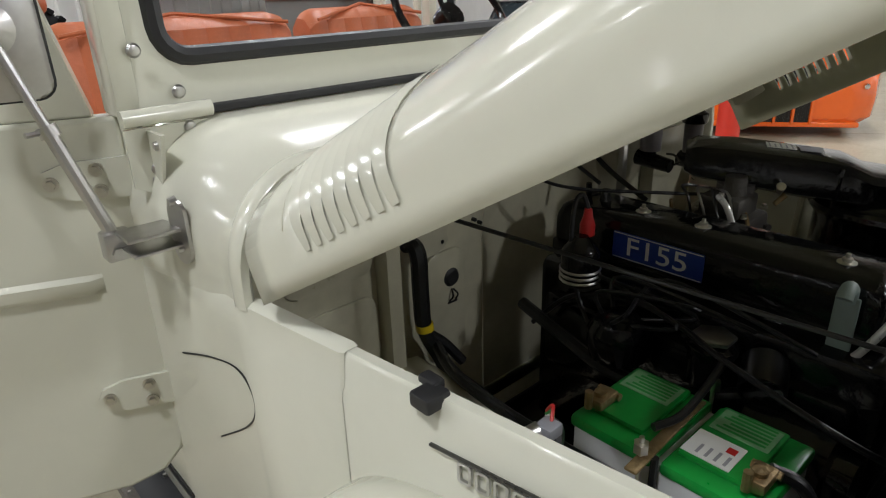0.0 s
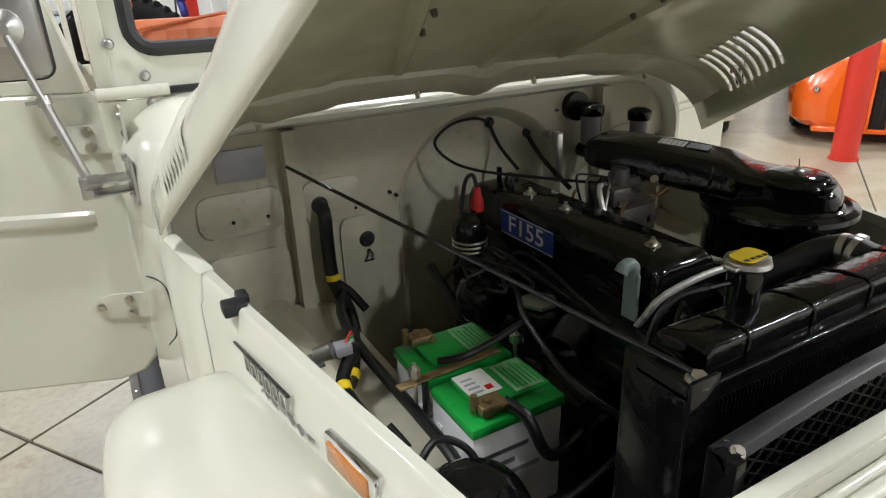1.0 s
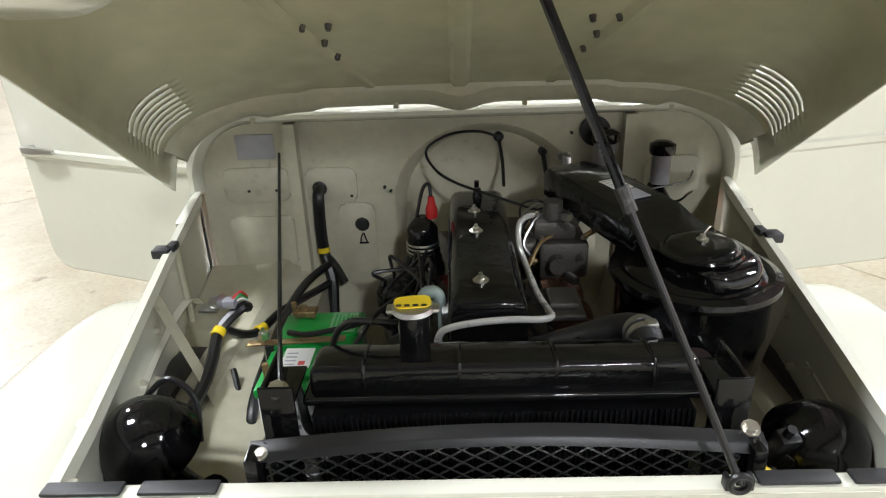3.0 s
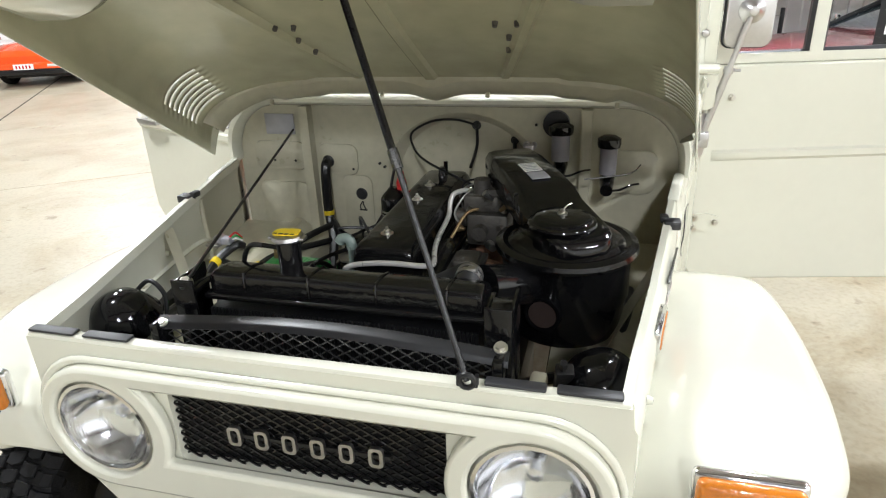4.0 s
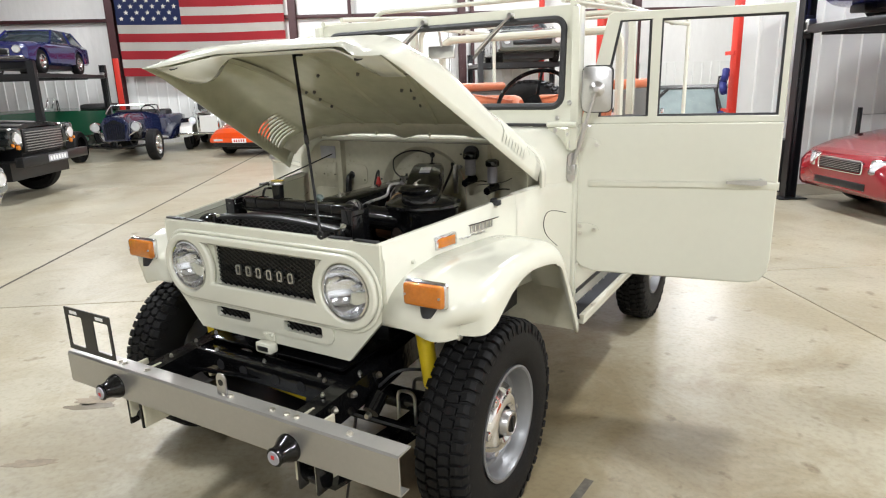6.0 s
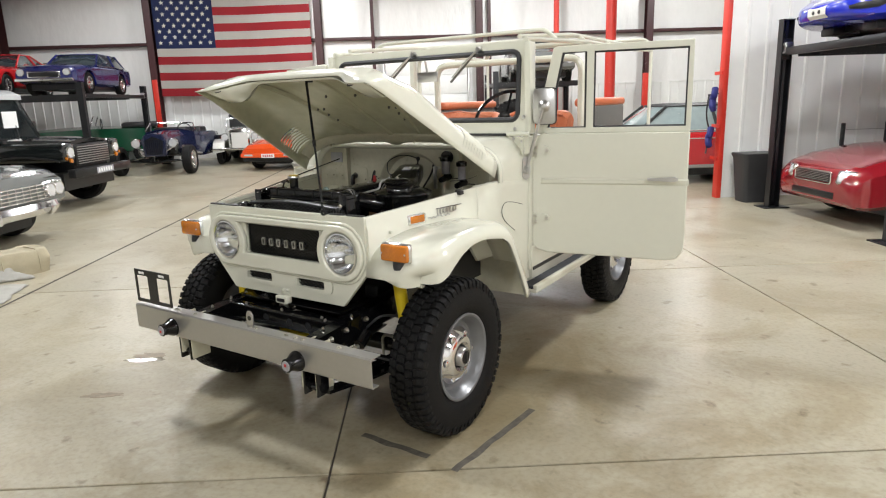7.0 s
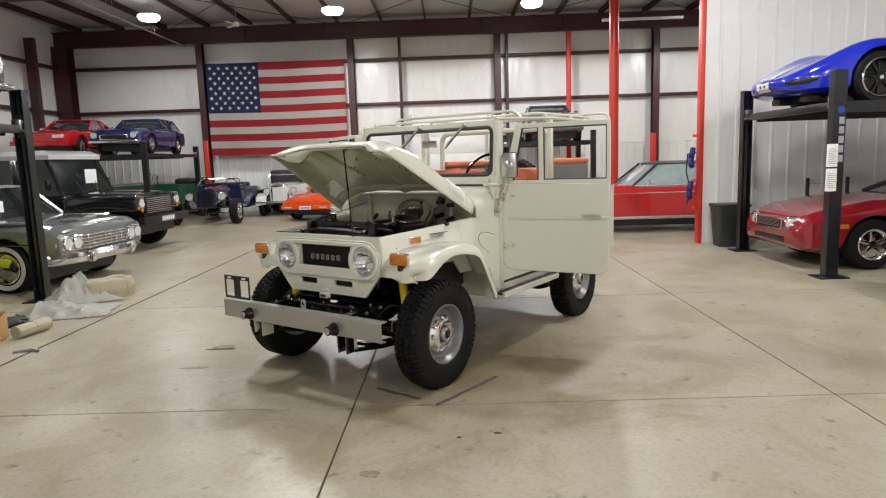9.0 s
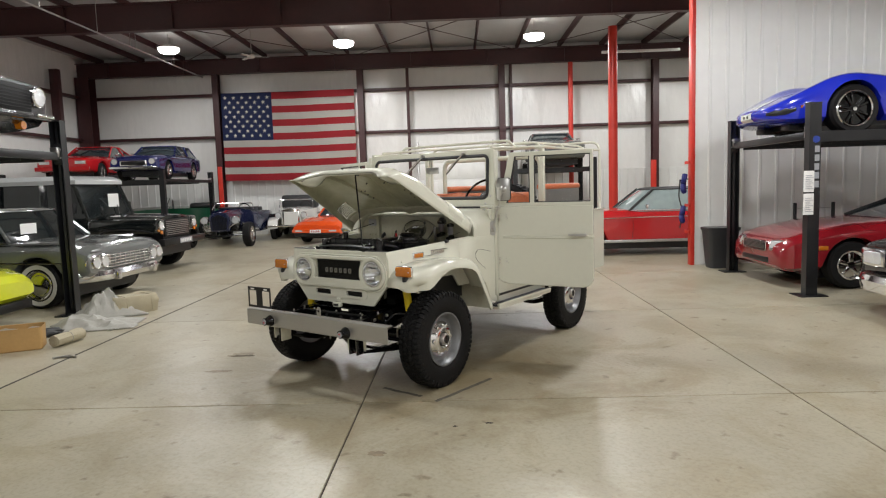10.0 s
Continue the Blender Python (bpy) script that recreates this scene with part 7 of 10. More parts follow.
# ---- wheels, axle, frame, bumper ----
def suv_wheels():
    R, Wd = 0.370, 0.180
    first = None
    for s, y in ((1, 0.0), (-1, 0.0), (1, 2.285), (-1, 2.285)):
        w = new("wheel")
        w.parent = SUV
        w.matrix_basis = pose(s * 0.737, y, R - 0.004, 0, 0, 0 if s > 0 else 180)
        if first is None:
            first = w
            ax = pose(0, 0, 0, 0, 90, 0)     # local z of the profile runs along +x, outwards
            bm = B()
            h = Wd / 2
            lathe(bm, [(0.200, -h * 0.80), (0.226, -h * 0.98), (0.28, -h * 1.03), (0.325, -h * 0.99), (0.350, -h * 0.90), (0.358, -h * 0.70), (0.359, 0), (0.358, h * 0.70), (0.350, h * 0.90), (0.325, h * 0.99), (0.28, h * 1.03), (0.245, h * 1.0), (0.226, h * 0.95), (0.203, h * 0.80)], ax, 64)
            part("tyre", bm, RUBBER, w, "black mud-terrain tyre")
            # tread: two staggered inner rows and shoulder lugs that wrap onto the sidewall
            bm = B()
            n = 60
            pitch = 2 * math.pi / n

            def lug(poly, side, a0, base, top, drop=0.0):
                """poly: x and angle in pitches; the top face is smaller, so the edges slope."""
                mx = sum(p[0] for p in poly) / len(poly)
                ma = sum(p[1] for p in poly) / len(poly)
                loops = []
                for rad, k in ((base, 1.0), (top - 0.003, 0.95), (top, 0.84)):
                    ring = []
                    for x, a in poly:
                        xx, aa = mx + (x - mx) * k, a0 + pitch * (ma + (a - ma) * k)
                        rr = rad - drop * max(0.0, (abs(xx) - 0.72) / 0.30) ** 2
                        ring.append(bm.verts.new((side * xx * h, rr * math.cos(aa), rr * math.sin(aa))))
                    loops.append(ring)
                m = len(poly)
                for lo_, hi_ in zip(loops, loops[1:]):
                    for i in range(m):
                        bm.faces.new((lo_[i], lo_[(i + 1) % m], hi_[(i + 1) % m], hi_[i]))
                bm.faces.new(loops[-1])

            for k in range(n):
                for side in (-1, 1):
                    a0 = pitch * (k + (0.5 if side > 0 else 0.0))
                    short = 0.0 if k % 2 else 0.07
                    lug([(0.50, -0.32), (0.72, -0.44), (1.03 - short, -0.38), (1.03 - short, 0.38), (0.74, 0.34), (0.50, 0.45)], side, a0, 0.346, R, 0.016)
                    lug([(0.02, -0.26), (0.25, -0.47), (0.47, -0.34), (0.47, 0.30), (0.25, 0.40), (0.02, 0.46)], side, a0 + pitch * 0.35, 0.350, R)
                    # scallop on the sidewall
                    vs = []
                    for rr, xx, wd in ((0.322, 1.00, 0.16), (0.334, 1.015, 0.28), (0.356, 0.96, 0.34)):
                        vs.append([bm.verts.new((side * (xx + dx) * h, rr * math.cos(a0 + pitch * wd * sg), rr * math.sin(a0 + pitch * wd * sg))) for sg, dx in ((-1, -0.05), (-1, 0.022 - short * 0.3), (1, 0.022 - short * 0.3), (1, -0.05))])
                    for lo_, hi_ in zip(vs, vs[1:]):
                        for i in range(3):
                            bm.faces.new((lo_[i], lo_[i + 1], hi_[i + 1], hi_[i]))
                    bm.faces.new(vs[0])
            bmesh.ops.recalc_face_normals(bm, faces=bm.faces)
            part("tread", bm, RUBBER, w, smooth=False)
            bm = B()
            lathe(bm, [(0.206, h * 0.86), (0.207, h * 0.91), (0.200, h * 0.935), (0.193, h * 0.90), (0.186, h * 0.70), (0.180, h * 0.62), (0.176, h * 0.40), (0.166, h * 0.24), (0.154, h * 0.20), (0.142, h * 0.26), (0.10, h * 0.48), (0.0, h * 0.48)], ax, 48)
            lathe(bm, [(0.206, h * 0.86), (0.200, -h * 0.85), (0.0, -h * 0.6)], ax, 48)
            part("rim", bm, WHEELGREY, w, "silver painted steel rim")
            bm = B()
            lathe(bm, [(0.134, h * 0.27), (0.136, h * 0.33), (0.126, h * 0.42), (0.110, h * 0.62), (0.092, h * 0.74), (0.07, h * 0.77), (0.056, h * 0.66)], ax, 48)
            hub = part("hub_cap", bm, CHROME, w, "chrome hub cap with six lug humps")
            for k in range(6):
                a = 2 * math.pi * k / 6
                bm = B()
                c = Vector((h * 0.53, 0.106 * math.cos(a), 0.106 * math.sin(a)))
                lathe(bm, [(0.021, 0), (0.019, 0.008), (0.012, 0.012), (0, 0.013)], Matrix.Translation(c) @ ax, 14)
                part("lug_hump", bm, CHROME, hub)
            bm = B()
            lathe(bm, [(0.046, h * 0.50), (0.046, h * 0.92), (0.042, h * 0.99), (0.036, h * 1.01), (0.033, h * 0.96), (0, h * 0.96)], ax, 24)
            part("locking_hub", bm, STEEL, w, "steel locking hub")
            bm = B()
            lathe(bm, [(0.030, h * 0.96), (0.030, h * 1.00), (0, h * 1.0)], ax, 16)
            box(bm, h * 1.0, h * 1.05, -0.006, 0.006, -0.028, 0.028, 0.002)
            part("dial", bm, BLACK_SATIN, w)
        else:
            for c in first.children:
                o = again(c, w, c.matrix_basis)
                for cc in c.children:
                    again(cc, o, cc.matrix_basis)


suv_wheels()


def suv_chassis():
    ch = new("chassis")
    ch.parent = SUV
    for s in (-1, 1):
        bm = B()
        for a, b in (((-0.60, 0.50), (-0.20, 0.53)), ((-0.20, 0.53), (0.55, 0.60)), ((0.55, 0.60), (2.0, 0.58)), ((2.0, 0.58), (3.0, 0.62))):
            rings(bm, [[(s * 0.37 - 0.035, y, z - 0.05), (s * 0.37 + 0.035, y, z - 0.05), (s * 0.37 + 0.035, y, z + 0.05), (s * 0.37 - 0.035, y, z + 0.05)] for y, z in (a, b)])
        part("frame_rail", bm, BLACK, ch)
        # leaf spring pack
        bm = B()
        for k in range(5):
            half = 0.56 - 0.085 * k
            pts = []
            for j in range(11):
                t = -1 + 2 * j / 10
                pts.append((s * 0.42, 0.0 + t * half, 0.30 + 0.008 * (4 - k) * 0 - 0.009 * k + 0.10 * (t * half / 0.56) ** 2))
            rows = [[(p[0] - 0.03, p[1], p[2] - 0.004), (p[0] + 0.03, p[1], p[2] - 0.004), (p[0] + 0.03, p[1], p[2] + 0.004), (p[0] - 0.03, p[1], p[2] + 0.004)] for p in pts]
            rings(bm, rows)
        part("leaf_spring", bm, BLACK, ch)
        bm = B()
        for k in range(5):
            half = 0.60 - 0.09 * k
            rings(bm, [[(s * 0.45 + dx, 2.285 + t * half / 5, 0.29 - 0.009 * k + 0.10 * (t / 5 * half / 0.60) ** 2 + dz) for dx, dz in ((-0.03, -0.004), (0.03, -0.004), (0.03, 0.004), (-0.03, 0.004))] for t in range(-5, 6)])
        part("rear_leaf_spring", bm, BLACK, ch)
        bm = B()
        box(bm, s * 0.45 - 0.045, s * 0.45 + 0.045, 1.62, 1.74, 0.36, 0.54, 0.008)
        part("rear_spring_hanger", bm, BLACK, ch)
        # shackle and hanger at the front
        bm = B()
        box(bm, s * 0.42 - 0.042, s * 0.42 - 0.030, -0.60, -0.53, 0.33, 0.47, 0.004)
        box(bm, s * 0.42 + 0.030, s * 0.42 + 0.042, -0.60, -0.53, 0.33, 0.47, 0.004)
        cyl(bm, (s * 0.42 - 0.05, -0.565, 0.36), (s * 0.42 + 0.05, -0.565, 0.36), 0.018, seg=14)
        part("shackle", bm, BLACK, ch)
        # u bolts
        for y in (-0.055, 0.055):
            bm = B()
            tube(bm, [(s * 0.42 - 0.038, y, 0.24), (s * 0.42 - 0.038, y, 0.42), (s * 0.42 + 0.038, y, 0.42), (s * 0.42 + 0.038, y, 0.24)], 0.007, 8, bend=0.03)
            part("u_bolt", bm, ZINC, ch)
        # yellow shock
        sh = new("shock_absorber")
        sh.parent = SUV
        bm = B()
        cyl(bm, (s * 0.560, -0.095, 0.50), (s * 0.535, -0.110, 0.76), 0.030, seg=18)
        part("dust_tube", bm, YELLOW, sh, "yellow shock absorber tube")
        bm = B()
        cyl(bm, (s * 0.575, -0.080, 0.33), (s * 0.560, -0.095, 0.52), 0.024, seg=16)
        part("body", bm, YELLOW, sh)
        bm = B()
        cyl(bm, (s * 0.505, -0.074, 0.325), (s * 0.565, -0.074, 0.325), 0.02, seg=14)
        part("eye", bm, BLACK_SATIN, sh)
        # knuckle and drum
        bm = B()
        cyl(bm, (s * 0.53, 0, 0.357), (s * 0.64, 0, 0.357), 0.10, 0.14, 24)
        cyl(bm, (s * 0.47, 0, 0.357), (s * 0.55, 0, 0.357), 0.055, 0.09, 20)
        part("knuckle", bm, BLACK, ch)
        bm = B()
        cyl(bm, (s * 0.62, 2.285, 0.357), (s * 0.64, 2.285, 0.357), 0.15, seg=24)
        part("rear_drum", bm, BLACK, ch)
    bm = B()
    cyl(bm, (-0.55, 0, 0.357), (0.55, 0, 0.357), 0.042, seg=18)
    lathe(bm, [(0, -0.14), (0.09, -0.13), (0.145, -0.06), (0.155, 0.0), (0.145, 0.06), (0.09, 0.12), (0, 0.13)], Matrix.Translation((-0.12, 0.0, 0.357)) @ pose(0, 0, 0, 90, 0, 0), 28)
    part("front_axle", bm, BLACK, ch)
    bm = B()
    cyl(bm, (-0.62, 2.285, 0.357), (0.62, 2.285, 0.357), 0.042, seg=18)
    lathe(bm, [(0, -0.14), (0.09, -0.13), (0.155, 0.0), (0.09, 0.12), (0, 0.13)], Matrix.Translation((0, 2.285, 0.357)) @ pose(0, 0, 0, 90, 0, 0), 24)
    part("rear_axle", bm, BLACK, ch)
    for y, z in ((-0.33, 0.53), (0.75, 0.56), (1.6, 0.56), (2.8, 0.6)):
        bm = B()
        box(bm, -0.34, 0.34, y - 0.04, y + 0.04, z - 0.04, z + 0.04, 0.01)
        part("cross_member", bm, BLACK, ch)
    bm = B()
    box(bm, -0.33, 0.33, -0.30, -0.02, 0.585, 0.595, 0.002)
    part("splash_pan", bm, BLACK, ch)
    bm = B()
    rings(bm, [[(-0.32, y, z), (0.32, y, z), (0.32, y, z + 0.006), (-0.32, y, z + 0.006)] for y, z in ((-0.50, 0.47), (-0.42, 0.415), (-0.10, 0.400), (0.06, 0.42))])
    part("skid_plate", bm, BLACK_SATIN, ch)
    bm = B()
    box(bm, -0.28, 0.28, 0.05, 0.62, 0.40, 0.63, 0.04)
    box(bm, -0.15, 0.15, 0.62, 1.5, 0.38, 0.56, 0.05)
    part("sump", bm, BLACK_SATIN, ch)
    bm = B()
    tube(bm, [(-0.57, -0.20, 0.37), (0.57, -0.20, 0.37)], 0.016, 10)
    tube(bm, [(-0.33, -0.40, 0.50), (0.10, -0.35, 0.52)], 0.009, 8)
    part("tie_rod", bm, BLACK, ch)
    bm = B()
    cyl(bm, (-0.075, -0.28, 0.457), (0.20, -0.30, 0.453), 0.020, seg=14)
    dm = part("steering_damper", bm, YELLOW, ch, "yellow steering damper")
    bm = B()
    tube(bm, [(-0.36, -0.27, 0.425), (-0.07, -0.28, 0.457)], 0.008, 8)
    part("damper_rod", bm, STEEL, ch)
    for x, y, z in ((0.26, -0.34, 0.568), (0.30, -0.36, 0.568), (0.38, -0.27, 0.575), (-0.38, -0.33, 0.572), (-0.37, -0.24, 0.576), (0.36, -0.44, 0.565), (-0.36, -0.46, 0.565), (-0.24, -0.35, 0.568), (0.0, -0.34, 0.568)):
        bm = B()
        cyl(bm, (x, y, z), (x, y, z + 0.008), 0.008, 0.007, 6)
        cyl(bm, (x, y, z + 0.008), (x, y, z + 0.013), 0.004, seg=8)
        part("frame_bolt", bm, ZINC, ch)
    bm = B()
    cyl(bm, (0.25, -0.36, 0.47), (0.25, -0.30, 0.47), 0.045, seg=18)
    part("steering_box", bm, BLACK, ch)
    bm = B()
    cyl(bm, (0.44, -0.30, 0.46), (0.44, -0.24, 0.50), 0.03, seg=14)
    part("pivot_boss", bm, BLACK, ch)
    for x, y, z in ((0.26, -0.372, 0.47), (0.44, -0.31, 0.455), (0.20, -0.32, 0.455), (-0.36, -0.285, 0.425), (0.41, -0.44, 0.53), (0.41, -0.34, 0.54), (0.41, -0.20, 0.55)):
        bm = B()
        cyl(bm, (x, y, z), (x, y - 0.016, z), 0.013, 0.009, 8)
        part("nut", bm, ZINC, ch)
    for x in (-0.20, -0.08, 0.08, 0.20):
        bm = B()
        cyl(bm, (x, -0.371, 0.53), (x, -0.372, 0.53), 0.020, seg=14)
        part("frame_hole", bm, SEAL, ch)
    for s in (-1, 1):
        bm = B()
        hose(bm, [(s * 0.40, -0.20, 0.50), (s * 0.47, -0.16, 0.56), (s * 0.52, -0.05, 0.52), (s * 0.53, 0.0, 0.44)], 0.006, 8)
        part("brake_hose", bm, SEAL, ch)
    # bumper
    bp = new("bumper")
    bp.parent = SUV
    bm = B()
    rings(bm, [[(x, -0.572, 0.582), (x, -0.628, 0.582), (x, -0.634, 0.576), (x, -0.634, 0.462), (x, -0.628, 0.456), (x, -0.590, 0.456), (x, -0.590, 0.460), (x, -0.626, 0.462), (x, -0.628, 0.576), (x, -0.572, 0.577)] for x in (-0.735, -0.72, 0.77, 0.785)])
    part("beam", bm, BUMPER, bp, "flat silver painted channel beam")
    for x in (-0.443, 0.391):
        kn = B()
        lathe(kn, [(0.045, 0.0), (0.043, 0.012), (0.030, 0.035), (0.027, 0.055), (0.030, 0.060), (0.026, 0.064), (0.0, 0.064)], facing(x, -0.634, 0.505 if x < 0 else 0.497), 28)
        k2 = part("bumper_guard", kn, BLACK, bp, "round black rubber bumper knob")
        kn = B()
        lathe(kn, [(0.022, 0.064), (0.021, 0.067), (0, 0.067)], facing(x, -0.634, 0.505 if x < 0 else 0.497), 20)
        part("knob_face", kn, BAYGREY, k2)
        kn = B()
        box(kn, x - 0.006, x + 0.006, -0.7025, -0.7015, 0.495, 0.507)
        part("knob_mark", kn, REDPLAST, k2)
    for x in (-0.45, -0.425, -0.30, 0.09, 0.12, 0.30, 0.36, 0.40, 0.60):
        bolt(bp, (x, -0.602, 0.582), (0, 0, 1), 0.008, 0.008)
    bm = B()
    prism(bm, [(0.065, 0.58), (0.065, 0.64), (0.075, 0.655), (0.095, 0.655), (0.105, 0.64), (0.105, 0.58)], facing(0, -0.60, 0), 0.006)
    tab = part("tow_tab", bm, STEEL, bp)
    bm = B()
    cyl(bm, (0.085, -0.606, 0.625), (0.085, -0.6075, 0.625), 0.011, seg=14)
    part("tab_hole", bm, BLACK_SATIN, tab)
    # number plate frame, empty
    bm = B()
    plate_with_holes(bm, rounded(-0.715, -0.435, 0.598, 0.765, 0.004, 2), [rounded(-0.70, -0.61, 0.615, 0.735, 0.006, 2), rounded(-0.54, -0.45, 0.615, 0.735, 0.006, 2)], facing(0, -0.625, 0), 0.004)
    pf = part("plate_bracket", bm, BLACK_SATIN, bp, "empty black number plate bracket")
    for x in (-0.655, -0.495):
        bm = B()
        box(bm, x - 0.022, x + 0.022, -0.6315, -0.6292, 0.743, 0.755, 0.001)
        part("plate_slot", bm, PAPER, pf)
    for x in (-0.40, 0.42):
        for dx, z in ((-0.045, 0.36), (0.035, 0.34)):
            bm = B()
            box(bm, x + dx - 0.005, x + dx + 0.005, -0.60, -0.50, z, 0.56, 0.003)
            part("mount_plate", bm, CREAM_SHADED_DIRTY, bp)
    bm = B()
    rings(bm, [[(0.44, y, z), (0.50, y, z), (0.50, y, z + 0.015), (0.44, y, z + 0.015)] for y, z in ((-0.57, 0.345), (-0.3, 0.30), (0.0, 0.27))])
    part("spring_clamp", bm, BLACK, bp)


suv_chassis()


# ---- other vehicles ----
def paint(name, c, rough=0.18):
    return material(name, c, rough, vary=0.05, fine=20, coarse=1.5, coat=0.8, rough_vary=0.03)


SILVER = paint("silver_metallic_paint", (0.21, 0.22, 0.215), 0.20)
SILVER.node_tree.nodes["Principled BSDF"].inputs["Metallic"].default_value = 0.45
DARKGREEN = paint("black_green_paint", (0.007, 0.009, 0.009), 0.12)
CARBLACK = paint("black_car_paint", (0.010, 0.010, 0.011))
CARYELLOW = paint("acid_yellow_paint", (0.62, 0.66, 0.02))
CARRED = paint("red_car_paint", (0.48, 0.012, 0.016))
DARKRED = paint("deep_red_paint", (0.23, 0.010, 0.016))
CARBLUE = paint("bright_blue_paint", (0.008, 0.022, 0.42))
NAVY = paint("navy_paint", (0.006, 0.011, 0.045))
VBLUE = paint("violet_blue_paint", (0.010, 0.014, 0.10))
CARGREEN = paint("bottle_green_paint", (0.008, 0.075, 0.035))
CARORANGE = paint("orange_red_paint", (0.75, 0.085, 0.012))
JEEPORANGE = paint("orange_jeep_paint", (0.80, 0.13, 0.012))
CARWHITE = paint("white_car_paint", (0.70, 0.70, 0.66))
ROOFGREY = paint("grey_roof_paint", (0.42, 0.43, 0.43))
SMOKEGLASS = material("smoked_car_glass", (0.012, 0.016, 0.017), 0.05, vary=0.25, fine=6, coarse=1.5, coat=0.4)
WHITEWALL = material("white_sidewall", (0.70, 0.69, 0.66), 0.6, vary=0.08)
BLACKROOF = material("black_vinyl_roof", (0.018, 0.018, 0.019), 0.55, vary=0.2, fine=80, bump=0.1)


def car_wheel(root, x, y, r, w, rim, style="plain", cache={}):
    key = (r, w, rim.name, style)
    side = 1 if y > 0 else -1
    wh = new("wheel")
    wh.parent = root
    wh.matrix_basis = pose(x, y, r, 0, 0, 90 if side > 0 else -90)
    if key not in cache:
        ax = pose(0, 0, 0, 0, 90, 0)
        h = w / 2
        rr = r * (0.74 if style == "dark" else 0.62)
        bm = B()
        lathe(bm, [(rr, -h * 0.9), (r * 0.9, -h), (r * 0.99, -h * 0.7), (r, 0), (r * 0.99, h * 0.7), (r * 0.9, h), (rr, h * 0.92), (rr * 0.98, h * 0.8)], ax, 36)
        t = part("tyre", bm, RUBBER, wh)
        made = [t]
        if style == "whitewall":
            bm = B()
            lathe(bm, [(r * 0.68, h * 0.955), (r * 0.86, h * 1.015), (r * 0.865, h * 0.96)], ax, 36)
            made.append(part("whitewall", bm, WHITEWALL, wh, "broad white sidewall"))
        bm = B()
        lathe(bm, [(rr, h * 0.80), (rr * 0.99, h * 0.95), (rr * 0.93, h * 0.90), (rr * 0.86, h * 0.55), (rr * 0.3, h * 0.62), (rr * 0.25, h * 0.78), (0, h * 0.80)], ax, 32)
        made.append(part("rim", bm, rim if style != "dark" else BLACK, wh))
        bm = B()
        if style in ("spoke", "dark"):
            for k in range(5 if style == "spoke" else 10):
                a = 2 * math.pi * k / (5 if style == "spoke" else 10) + (0.12 * (-1) ** k if style == "dark" else 0)
                spread = rr * (0.11 if style == "spoke" else 0.075)
                box(bm, h * 0.55, h * 0.78, -spread, spread, rr * 0.15, rr * 0.90, 0.006, m=pose(0, 0, 0, math.degrees(a), 0, 0))
        else:
            lathe(bm, [(rr * 0.70, h * 0.58), (rr * 0.66, h * 0.72), (rr * 0.3, h * 0.86), (0, h * 0.90)], ax, 28)
        if style == "dark":
            made.append(part("spokes", bm, BLACK, wh))
            bm = B()
            lathe(bm, [(0.028, h * 0.8), (0.026, h * 0.95), (0, h * 0.97)], ax, 16)
        lathe(bm, [(rr * 1.0, h * 0.93), (rr * 0.96, h * 0.985), (rr * 0.90, h * 0.92)], ax, 36)
        made.append(part("wheel_trim", bm, CHROME, wh))
        cache[key] = made
    else:
        for o in cache[key]:
            again(o, wh, o.matrix_basis)
    return wh


def interp(keys, x):
    return keyed(keys, x)


